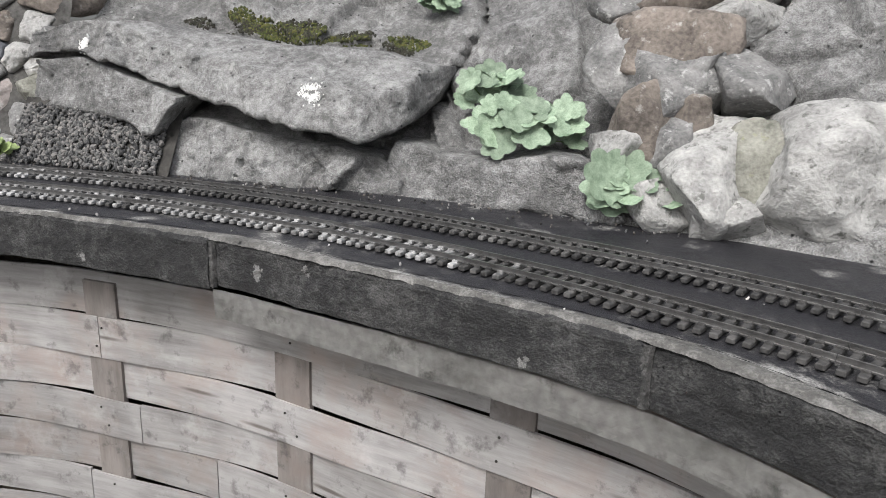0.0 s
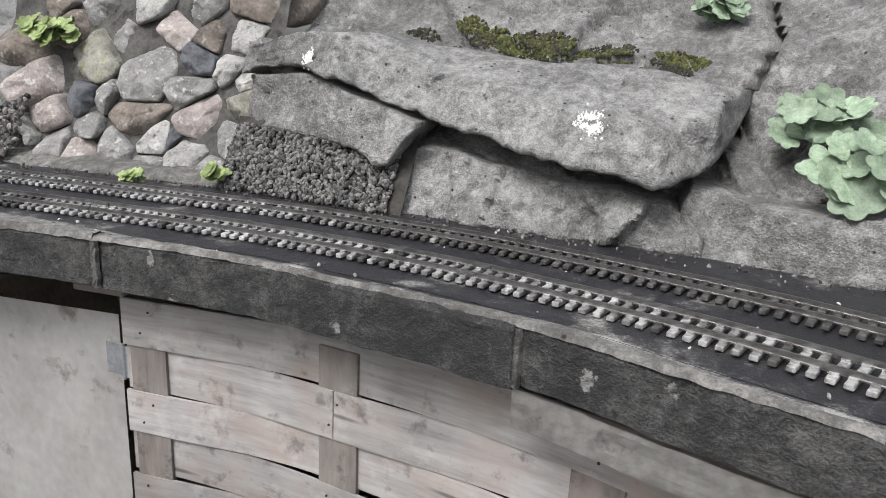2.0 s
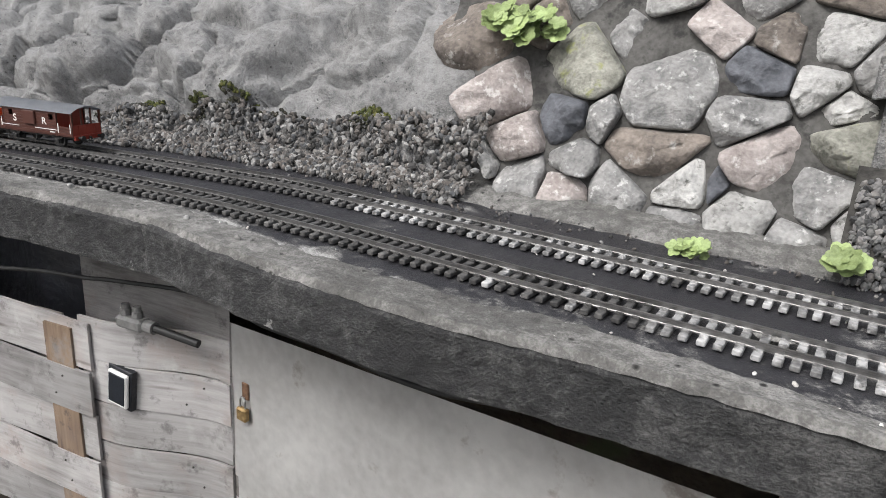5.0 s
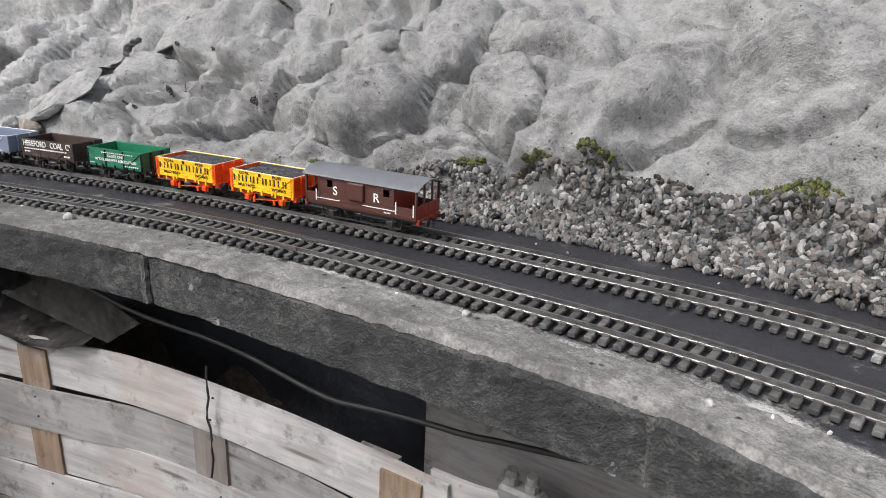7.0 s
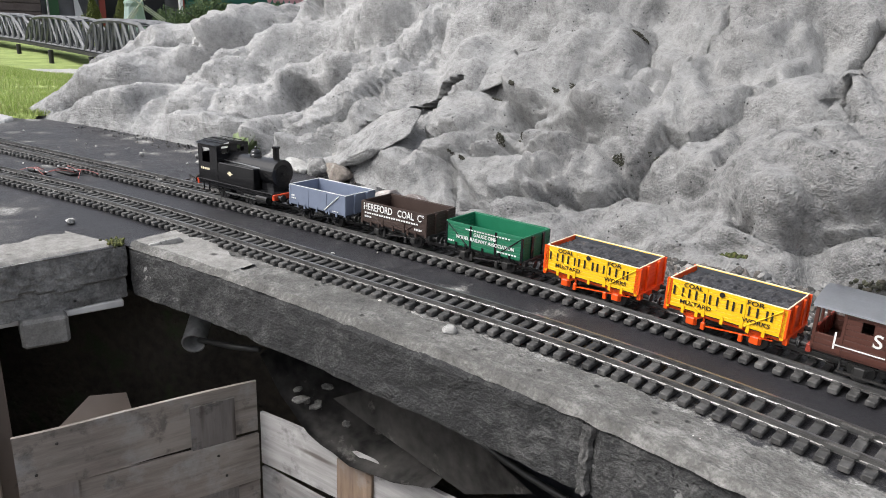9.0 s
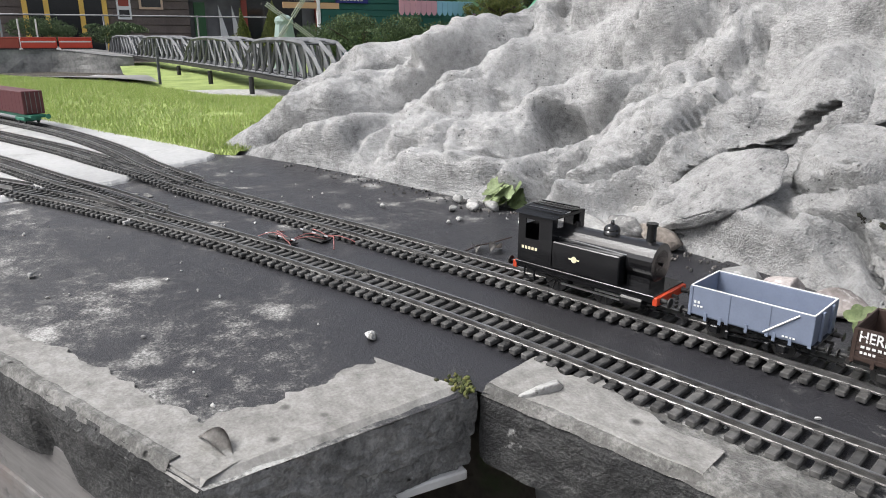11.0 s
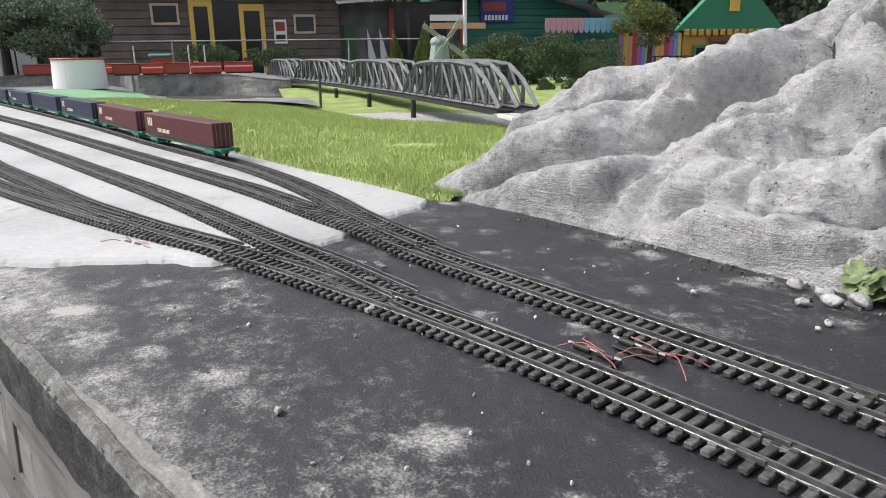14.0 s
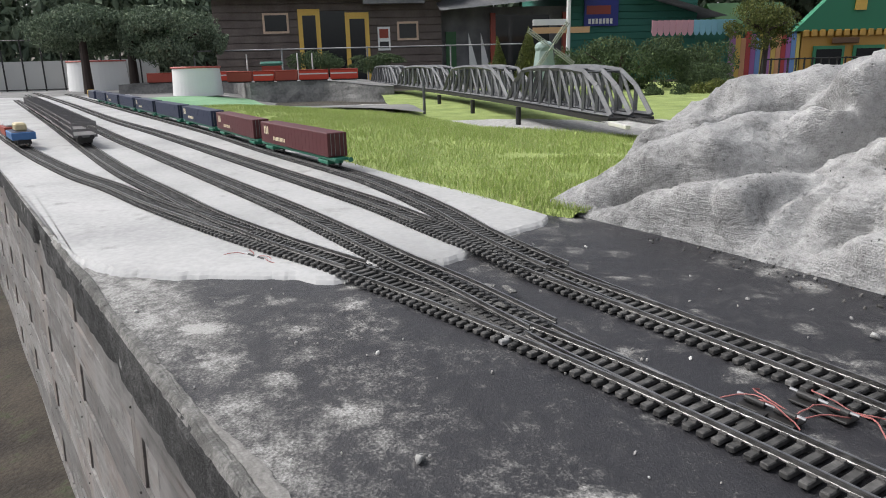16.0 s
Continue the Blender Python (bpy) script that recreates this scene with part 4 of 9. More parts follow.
rocks = tagged(thing("rock_bank"), "tall bank of grey weathered rock and moulded cement behind the tracks", "rock", kind="structure")
part("cracked_slab", rock_sheet(2.45, -0.36, 0.0085, near_step=0.3), ROCK, rocks, "grey cracked rock slabs with a dark cleft", smooth=True)
part("rubble_backing", grid(40, 40, lambda u, v: (-1.16 + 0.82 * u, 1.957 + 0.45 * (0.84 + 0.9 * v - 1.0) + 0.5 * max(0.0, 0.9 * v - 0.5) + 0.010 * noise.noise((u * 14, v * 14, 0)), 0.84 + 0.9 * v)), OLD_MORTAR, rocks, smooth=True)
part("lumpy_cement", rock_sheet(-1.02, -4.62, 0.0105, lapped=True), CEMENT, rocks, "pale grey moulded cement rock with folds", smooth=True)

# ---- the train ----
BLACK = paint("black_enamel", (0.012, 0.012, 0.013), rough=0.16)
IRON = paint("dull_iron", (0.02, 0.019, 0.018), rough=0.6)
STEEL = surface("bright_steel", (0.35, 0.35, 0.35), (0.6, 0.6, 0.6), rough=0.3, metal=1.0, bump=0.05)
BUFFER_RED = paint("buffer_red", (0.55, 0.06, 0.02))
GREY_BLUE = paint("grey_blue", (0.17, 0.20, 0.27), rough=0.6)
UMBER = paint("umber", (0.045, 0.027, 0.021), rough=0.6)
BRUNSWICK = paint("mid_green", (0.012, 0.15, 0.075), rough=0.45)
YELLOW = paint("yellow", (0.85, 0.50, 0.012), rough=0.4)
ORANGE = paint("orange_red", (0.80, 0.085, 0.008), rough=0.4)
VAN_BROWN = paint("van_brown", (0.075, 0.026, 0.018), rough=0.5)
VAN_RED = paint("van_end_red", (0.24, 0.032, 0.018), rough=0.5)
ROOF_GREY = paint("roof_grey", (0.25, 0.26, 0.28), rough=0.55)
WHITE = paint("white_lettering", (0.75, 0.75, 0.73), rough=0.5, dirt=0.03)
INK = paint("black_lettering", (0.015, 0.012, 0.012), rough=0.5, dirt=0.0)
CREAM = paint("cream_line", (0.8, 0.72, 0.5), rough=0.5)
COAL = surface("coal", (0.012, 0.012, 0.014), (0.06, 0.06, 0.065), scale=150, rough=0.6, bump=0.9, fine=500, depth=0.003)
INSIDE = paint("slate_inside", (0.05, 0.055, 0.065), rough=0.8)


def writing(text, size, x, z, y, material, parent, name="lettering", width=None, lean=0.0):
    """Letters on the side that faces the table edge; x and z give the middle."""
    cu = bpy.data.curves.new(name, "FONT")
    cu.body, cu.size, cu.align_x, cu.align_y, cu.extrude, cu.offset, cu.shear = text, size, "CENTER", "CENTER", 0.0002, size * 0.012, lean
    tmp = bpy.data.objects.new(name, cu)
    me = bpy.data.meshes.new_from_object(tmp)
    bpy.data.objects.remove(tmp)
    me.name = name
    if width:
        xs = [v.co.x for v in me.vertices]
        k = width / (max(xs) - min(xs))
        me.transform(Matrix.Diagonal((k, 1, 1, 1)))
    me.transform(pose(x, y, z, 90))
    me.materials.clear()
    me.materials.append(material)
    ob = new(name, me)
    ob.parent = parent
    return ob


def bars(x0, x1, z0, z1, y, n, material, parent, name="lettering_bar", gap=0.35):
    bm = bmesh.new()
    w = (x1 - x0) / n
    for i in range(n):
        box(x0 + i * w, x0 + (i + 1 - gap) * w, y - 0.0004, y + 0.0002, z0, z1, bm=bm)
    return part(name, bm, material, parent)


def wheels(t, xs, r, frame_mat, springs=None):
    for x in xs:
        bm = rod((x, -0.026, r), (x, 0.026, r), 0.0022, 8)
        part("axle", bm, IRON, t)
        for y in (-0.0235, 0.0235):
            bm = rod((x, y - 0.0024, r), (x, y + 0.0024, r), r, 24)
            rod((x, y + (0.001 if y < 0 else -0.001), r), (x, y + (0.0035 if y < 0 else -0.0035), r), r + 0.0012, 24, bm=bm)
            w = part("wheel", bm, IRON, t)
            bm = bmesh.new()
            o = -0.0027 if y < 0 else 0.0027
            for k in range(6):
                a = k * math.pi / 3
                box(x + math.cos(a) * r * 0.2 - 0.0012, x + math.cos(a) * r * 0.2 + 0.0012, y + o - 0.0004, y + o + 0.0004, r + math.sin(a) * r * 0.2 - 0.001, r + math.sin(a) * r * 0.2 + 0.001, bm=bm)
            part("spokes", bm, frame_mat, w)
        for y in (-0.031, 0.031):
            bm = box(x - 0.008, x + 0.008, y - 0.002, y + 0.002, r - 0.006, 0.031, 0.0015)
            box(x - 0.006, x + 0.006, y - 0.0055, y + 0.0035, r - 0.005, r + 0.006, 0.0012, bm=bm)
            for k in range(4):
                box(x - 0.017 + 0.003 * k, x + 0.017 - 0.003 * k, y - 0.003, y + 0.002, 0.0235 - 0.0018 * k, 0.0248 - 0.0018 * k, bm=bm)
            part("axle_guard", bm, springs or IRON, t)


def buffers(t, half, z, material, beam):
    for sx in (-1, 1):
        bm = box(sx * half - 0.003, sx * half + 0.003, -0.037, 0.037, z - 0.005, z + 0.005, 0.0006)
        part("buffer_beam", bm, beam, t)
        for y in (-0.0265, 0.0265):
            bm = rod((sx * (half + 0.002), y, z), (sx * (half + 0.010), y, z), 0.0036, 12, 0.0028)
            rod((sx * (half + 0.010), y, z), (sx * (half + 0.0135), y, z), 0.0018, 8, bm=bm)
            rod((sx * (half + 0.0135), y, z), (sx * (half + 0.015), y, z), 0.0062, 16, bm=bm)
            part("buffer", bm, IRON, t)
        bm = box(sx * (half + 0.002), sx * (half + 0.011), -0.0012, 0.0012, z - 0.002, z + 0.0015)
        for k in range(3):
            rod((sx * (half + 0.010), -0.002, z - 0.003 - 0.005 * k), (sx * (half + 0.010), 0.002, z - 0.003 - 0.005 * k), 0.0016, 8, bm=bm)
        part("coupling", bm, IRON, t)


def open_wagon(m, label, side, frame_mat, iron, top, planks=5, inside=None, load=None, style=""):
    """A four-wheeled open wagon: plank sides and ends, ironwork, underframe, running gear."""
    t = thing("open_wagon", m, label=label, category="model wagon", group="wagons of the train")
    L, W, z0 = 0.0785, 0.038, 0.031
    inside = inside or side
    part("floor", box(-L, L, -W + 0.001, W - 0.001, z0 - 0.002, z0 + 0.001), inside, t)
    for name, y in (("side", -W), ("side", W)):
        h = (top - z0) / planks
        for k in range(planks):
            part("side_plank", box(-L, L, y - 0.0015, y + 0.0015, z0 + k * h, z0 + (k + 1) * h - 0.0004, 0.0003), side, t)
        bm = box(-L + 0.002, L - 0.002, y * 0.955 - 0.0006, y * 0.955 + 0.0006, z0, top - 0.001)
        part("lining", bm, inside, t)
    for sx in (-1, 1):
        for k in range(planks):
            part("end_plank", box(sx * L - 0.0015, sx * L + 0.0015, -W, W, z0 + k * h, z0 + (k + 1) * h - 0.0004, 0.0003), frame_mat if style == "yellow" else side, t)
        for y in (-0.016, 0.016):
            part("end_post", box(sx * (L + 0.003) - 0.0018, sx * (L + 0.003) + 0.0018, y - 0.003, y + 0.003, z0 - 0.004, top - 0.001, 0.0006), frame_mat if style == "yellow" else iron, t)
    bm = bmesh.new()
    for y in (-W - 0.0005, W + 0.0005):
        box(-L - 0.0005, L + 0.0005, y - 0.0009, y + 0.0007, top - 0.0004, top + 0.0006, bm=bm)
    for sx in (-1, 1):
        box(sx * L - 0.0009, sx * L + 0.0009, -W, W, top - 0.0004, top + 0.0006, bm=bm)
    part("capping", bm, {"yellow": CREAM, "grey": WHITE, "brown": UMBER}.get(style, side), t)
    # underframe
    for y in (-0.028, 0.028):
        part("solebar", box(-L - 0.001, L + 0.001, y - 0.003, y + 0.003, 0.0225, z0 - 0.002, 0.0005), frame_mat, t)
    wheels(t, (-0.044, 0.044), 0.0145, IRON, frame_mat)
    buffers(t, L + 0.003, 0.0265, IRON, frame_mat)
    # brake gear and ironwork on both sides
    for sy in (-1, 1):
        y = sy * 0.033
        bm = rod((-0.028, y, 0.012), (0.066, y, 0.021), 0.0011, 6)
        rod((-0.026, y, 0.0115), (-0.026, y, 0.024), 0.0014, 6, bm=bm)
        for x in (-0.026, 0.026):
            box(x - 0.003, x + 0.003, y - 0.003, y + 0.001, 0.007, 0.018, 0.001, bm=bm)
        part("brake_gear", bm, frame_mat, t)
        y = sy * (W + 0.0018)
        for x in (-0.0775, -0.026, 0.026, 0.0775):
            part("iron_strap", box(x - 0.0022, x + 0.0022, y - 0.0005, y + 0.0005, z0 - 0.003, top - 0.001), iron, t)
        for x in (-0.055, -0.035, 0.0, 0.035, 0.055):
            part("iron_knee", box(x - 0.002, x + 0.002, y - 0.0008, y + 0.0008, z0 - 0.006, z0 + 0.005), iron, t)
        if style != "grey":
            for a, b in ((-0.074, -0.03), (0.074, 0.03)):
                part("diagonal_strap", rod((a, y, top - 0.004), (b, y, z0 + 0.001), 0.0012, 4), iron, t)
    if load:
        bm = grid(40, 16, lambda u, v: (-L + 0.003 + (2 * L - 0.006) * u, -W + 0.003 + (2 * W - 0.006) * v, top - 0.006 + 0.0035 * noise.noise((u * 30, v * 14, 1)) + 0.003 * noise.noise((u * 7, v * 4, 3))))
        part("coal_load", bm, load, t, "black coal load")
    return t, -W - 0.0024, z0


def along(line, s, dz=0.0):
    """A pose on a track: x along it to the right as seen from the table edge."""
    x, y = line.at(s)
    w = line.way(s)
    lift = yard_lift(line)(s)
    return Matrix.Translation((x, y, lift + 0.0157 + dz)) @ Matrix.Rotation(math.atan2(-w[1], -w[0]), 4, "Z")


def locomotive(m):
    t = thing("tank_locomotive", m, label="glossy black four-wheeled model tank locomotive with red buffer beam", category="model locomotive")
    part("footplate", box(-0.103, 0.103, -0.038, 0.038, 0.0295, 0.033, 0.0005), BLACK, t)
    part("frame", box(-0.098, 0.098, -0.019, 0.019, 0.012, 0.0295), BLACK, t)
    for y in (-0.036, 0.036):
        part("valance", box(-0.101, 0.101, y - 0.001, y + 0.001, 0.024, 0.0296), BLACK, t)
    # cab with its openings
    cab = part("cab", box(-0.100, -0.098, -0.036, 0.036, 0.033, 0.082), BLACK, t)
    for y in (-0.036, 0.036):
        bm = box(-0.100, -0.045, y - 0.001, y + 0.001, 0.033, 0.066)
        box(-0.100, -0.088, y - 0.001, y + 0.001, 0.066, 0.0932, bm=bm)
        box(-0.066, -0.045, y - 0.001, y + 0.001, 0.066, 0.0932, bm=bm)
        box(-0.100, -0.045, y - 0.001, y + 0.001, 0.093, 0.0995, bm=bm)
        part("cab_side", bm, BLACK, cab)
    bm = box(-0.047, -0.045, -0.036, 0.036, 0.033, 0.084)
    for y0, y1 in ((-0.036, -0.026), (-0.010, 0.010), (0.026, 0.036)):
        box(-0.047, -0.045, y0, y1, 0.084, 0.098, bm=bm)
    box(-0.047, -0.045, -0.036, 0.036, 0.097, 0.101, bm=bm)
    part("cab_front", bm, BLACK, cab)
    bm = grid(2, 10, lambda u, v: (-0.106 + 0.066 * u, -0.040 + 0.080 * v, 0.0995 + 0.006 * math.sin(math.pi * v)))
    bmesh.ops.solidify(bm, geom=bm.faces[:], thickness=0.0012)
    part("cab_roof", bm, BLACK, cab, smooth=False)
    bm = bmesh.new()
    for y in (-0.022, -0.002, 0.018):
        box(-0.104, -0.042, y, y + 0.0025, 0.1055, 0.1068, bm=bm)
    part("roof_rib", bm, BLACK, cab)
    # boiler, tanks, mountings
    part("boiler", rod((-0.045, 0, 0.064), (0.058, 0, 0.064), 0.0225, 28), BLACK, t, smooth=False)
    part("smokebox", rod((0.056, 0, 0.063), (0.090, 0, 0.063), 0.0245, 28), BLACK, t)
    bm = rod((0.088, 0, 0.061), (0.090, 0, 0.061), 0.018, 24)
    rod((0.089, 0, 0.061), (0.0935, 0, 0.061), 0.0022, 8, bm=bm)
    part("smokebox_door", bm, BLACK, t)
    part("saddle", box(0.057, 0.087, -0.020, 0.020, 0.033, 0.046), BLACK, t)
    for y in (-1, 1):
        part("side_tank", box(-0.045, 0.054, y * 0.021 if y > 0 else -0.0365, 0.0365 if y > 0 else -0.021, 0.033, 0.070, 0.0012), BLACK, t)
        bm = rod((-0.044, y * 0.0215, 0.073), (0.088, y * 0.0225, 0.069), 0.0009, 6)
        part("handrail", bm, STEEL, t)
        part("cylinder", rod((0.060, y * 0.031, 0.019), (0.088, y * 0.031, 0.019), 0.0085, 16), BLACK, t)
        bm = box(-0.030, 0.060, y * 0.0325 - 0.001, y * 0.0325 + 0.001, 0.014, 0.0165)
        box(0.020, 0.062, y * 0.031 - 0.001, y * 0.031 + 0.001, 0.018, 0.0205, bm=bm)
        part("coupling_rod", bm, STEEL, t)
        bm = box(-0.088, -0.070, y * 0.037 - 0.0012, y * 0.037 + 0.0012, 0.010, 0.013)
        box(-0.088, -0.086, y * 0.037 - 0.001, y * 0.037 + 0.001, 0.012, 0.03, bm=bm)
        box(-0.072, -0.070, y * 0.037 - 0.001, y * 0.037 + 0.001, 0.012, 0.03, bm=bm)
        part("step", bm, BLACK, t)
    bm = rod((0.074, 0, 0.080), (0.074, 0, 0.108), 0.0062, 20, 0.0056)
    rod((0.074, 0, 0.106), (0.074, 0, 0.1095), 0.0072, 20, bm=bm)
    rod((0.074, 0, 0.080), (0.074, 0, 0.086), 0.009, 20, 0.0062, bm=bm)
    part("chimney", bm, BLACK, t)
    bm = rod((0.020, 0, 0.079), (0.020, 0, 0.091), 0.0105, 24)
    ball((0.020, 0, 0.091), 0.0105, 3, (1, 1, 0.75), bm=bm)
    rod((0.020, 0, 0.096), (0.020, 0, 0.1035), 0.003, 10, 0.002, bm=bm)
    part("dome", bm, BLACK, t, smooth=True)
    bm = rod((-0.030, 0, 0.081), (-0.030, 0, 0.092), 0.0035, 12)
    part("safety_valve", bm, BLACK, t)
    for x in (-0.042, 0.030):
        for y in (-0.0235, 0.0235):
            bm = rod((x, y - 0.0025, 0.0185), (x, y + 0.0025, 0.0185), 0.0185, 28)
            w = part("wheel", bm, BLACK, t)
            bm = bmesh.new()
            o = y + (-0.003 if y < 0 else 0.003)
            for k in range(10):
                a = k * math.pi / 5
                rod((x, o, 0.0185), (x + 0.0165 * math.cos(a), o, 0.0185 + 0.0165 * math.sin(a)), 0.0009, 4, bm=bm)
            part("spokes", bm, IRON, w)
    buffers(t, 0.1045, 0.0262, STEEL, BUFFER_RED)
    bars(-0.093, -0.066, 0.0515, 0.0555, -0.0372, 5, CREAM, t, "number_bar")
    bm = rod((-0.010, -0.0368, 0.0525), (-0.010, -0.0374, 0.0525), 0.0042, 10)
    box(-0.018, -0.002, -0.0373, -0.0369, 0.0517, 0.0533, bm=bm)
    part("crest", bm, CREAM, t)
    return t


def brake_van(m):
    t = thing("brake_van", m, label="brown model brake van with curved grey roof and white lettering", category="model wagon", group="wagons of the train")
    L, W, z0, top = 0.115, 0.038, 0.031, 0.082
    part("floor", box(-L, L, -W, W, z0 - 0.003, z0), VAN_BROWN, t)
    for sy in (-1, 1):
        y = sy * W
        bm = bmesh.new()
        n = 8
        h = (top - z0) / n
        for k in range(n):
            za, zb = z0 + k * h, z0 + (k + 1) * h - 0.0004
            spans = [(-L, L)] if k < 3 else ([(-0.085, -0.068), (-0.056, 0.050), (0.062, 0.070)] if k in (5, 6) else [(-0.085, 0.070)])
            for a, b in spans:
                part("side_plank", box(a, b, y - 0.0013, y + 0.0013, za, zb, 0.0002), VAN_BROWN, t)
        for x in (-L + 0.001, -0.085, 0.070, L - 0.001):
            part("post", box(x - 0.0016, x + 0.0016, y - 0.002, y + 0.002, z0, top + 0.001), VAN_BROWN, t)
        bm = box(-0.022, 0.012, y - 0.006 if sy < 0 else y, y if sy < 0 else y + 0.006, 0.0475, 0.078, 0.0015)
        part("ducket", bm, VAN_BROWN, t)
        bm = box(-0.085, 0.085, y * 0.92 - 0.002, y * 0.92 + 0.002, 0.0085, 0.0105)
        for x in (-0.083, 0.0, 0.083):
            rod((x, y * 0.9, 0.010), (x, y * 0.82, 0.026), 0.001, 6, bm=bm)
        part("footboard", bm, IRON, t)
        part("solebar", box(-L, L, sy * 0.028 - 0.003, sy * 0.028 + 0.003, 0.0225, z0 - 0.003), IRON, t)
    for x in (-0.084, 0.069):
        part("partition", box(x - 0.001, x + 0.001, -W, W, z0, top), VAN_RED if x > 0 else VAN_BROWN, t)
    for sx in (-1, 1):
        bm = box(sx * L - 0.0012, sx * L + 0.0012, -W, W, z0, 0.054, 0.0003)
        for y in (-0.022, 0.0, 0.022):
            box(sx * L - 0.002, sx * L + 0.002, y - 0.001, y + 0.001, z0, 0.054, bm=bm)
        part("end_panel", bm, VAN_RED, t, "red-brown end panel")
        for y in (-W, -0.013, 0.013, W):
            part("end_post", box(sx * L - 0.0014, sx * L + 0.0014, y - 0.0014, y + 0.0014, 0.054, top + (0.002 if abs(y) > 0.03 else 0.008)), VAN_BROWN, t)
    bm = grid(4, 16, lambda u, v: (-L - 0.005 + (2 * L + 0.010) * u, -0.042 + 0.084 * v, top + 0.0005 + 0.013 * math.sin(math.pi * v) ** 0.8))
    bmesh.ops.solidify(bm, geom=bm.faces[:], thickness=-0.0014)
    part("roof", bm, ROOF_GREY, t, "plain grey curved roof")
    for y in (-1, 1):
        part("gutter", box(-L - 0.004, L + 0.004, y * 0.0418 - 0.0008, y * 0.0418 + 0.0008, top - 0.0012, top + 0.001), ROOF_GREY, t)
    wheels(t, (-0.062, 0.062), 0.0145, IRON)
    buffers(t, L + 0.002, 0.0265, IRON, VAN_RED)
    y = -W - 0.0018
    writing("S", 0.022, -0.050, 0.0575, y, WHITE, t)
    writing("R", 0.022, 0.036, 0.0575, y, WHITE, t)
    for a, b, c, d in ((-0.0925, -0.0905, 0.036, 0.056), (-0.092, -0.040, 0.0405, 0.0418), (0.008, 0.075, 0.0405, 0.0418), (0.0745, 0.0765, 0.036, 0.057), (0.109, 0.111, 0.036, 0.057)):
        part("white_line", box(a, b, y - 0.0003, y + 0.0003, c, d), WHITE, t)
    bars(0.052, 0.066, 0.0345, 0.037, y, 5, WHITE, t, "number_bar")
    return t


locomotive(along(FAR, 5.942) @ Matrix.Scale(1.04, 4))
WAGON = Matrix.Diagonal((0.86, 0.94, 0.87, 1))
w, y, z = open_wagon(along(FAR, 5.722) @ WAGON, "grey-blue steel open model wagon with white diagonal stripe", GREY_BLUE, BLACK, GREY_BLUE, 0.070, planks=1, style="grey")
bm = bmesh.new()
rod((0.022, y, 0.033), (0.062, y, 0.066), 0.0013, 4, bm=bm)
part("stripe", bm, WHITE, w)
bars(-0.072, -0.058, 0.042, 0.0445, y, 3, WHITE, w)
bars(-0.072, -0.062, 0.047, 0.0505, y, 2, WHITE, w)
bars(0.045, 0.062, 0.034, 0.036, y, 4, WHITE, w)
w, y, z = open_wagon(along(FAR, 5.548) @ WAGON, "dark brown plank-sided open model wagon with white lettering", UMBER, IRON, UMBER, 0.070, planks=7, style="brown")
writing("HEREFORD   COAL  C\u00ba", 0.0185, 0.0, 0.0605, y, WHITE, w, width=0.146)
bars(-0.070, 0.062, 0.0475, 0.0505, y, 22, WHITE, w)
bars(-0.070, -0.052, 0.0405, 0.0435, y, 4, WHITE, w)
bars(0.052, 0.070, 0.0375, 0.041, y, 5, WHITE, w)
w, y, z = open_wagon(along(FAR, 5.374) @ WAGON, "green plank-sided open model wagon with white lettering", BRUNSWICK, IRON, BLACK, 0.070, planks=7, style="green", inside=BRUNSWICK)
writing("GAUGE ONE", 0.0085, 0.004, 0.0555, y, WHITE, w, width=0.046)
writing("MODEL RAILWAY ASSOCIATION", 0.0085, 0.004, 0.0465, y, WHITE, w, width=0.118)
bars(-0.036, 0.056, 0.0615, 0.0635, y, 16, WHITE, w)
bars(-0.072, -0.058, 0.036, 0.0385, y, 3, WHITE, w)
bars(0.030, 0.070, 0.036, 0.0385, y, 7, WHITE, w)
for s in (5.198, 5.020):
    w, y, z = open_wagon(along(FAR, s) @ WAGON, "bright yellow open model coal wagon with orange frame and black lettering", YELLOW, ORANGE, YELLOW, 0.070, planks=7, style="yellow", inside=INSIDE, load=COAL)
    writing("COAL", 0.0085, -0.044, 0.0655, y, INK, w, width=0.027)
    writing("FOR", 0.0085, 0.040, 0.0655, y, INK, w, width=0.022)
    writing("MUSTARD", 0.008, -0.038, 0.041, y, INK, w, width=0.044)
    writing("WORKS", 0.008, 0.044, 0.041, y, INK, w, width=0.036)
    for k in range(7):
        xx, half = -0.064 + k * 0.0205, (0.0075, 0.0062, 0.0050, 0.0082, 0.0068, 0.0066, 0.0045)[k]
        for xa in (xx - half, xx + half - 0.0026):
            part("trade_mark_bar", box(xa, xa + 0.0026, y - 0.0003, y + 0.0003, 0.0482, 0.0610), INK, w)
    part("roundel", rod((-0.004, y - 0.0003, 0.0655), (-0.004, y + 0.0003, 0.0655), 0.0036, 14), INK, w)
    for sx in (-1, 1):
        for yy in (-0.0385, 0.0385):
            part("corner_plate", box(sx * 0.0785 - 0.004, sx * 0.0785 + 0.004, yy - 0.0018, yy + 0.0018, 0.031, 0.0695), ORANGE, w, "orange corner plate")
brake_van(along(FAR, 4.818) @ Matrix.Diagonal((0.92, 0.95, 0.92, 1)))

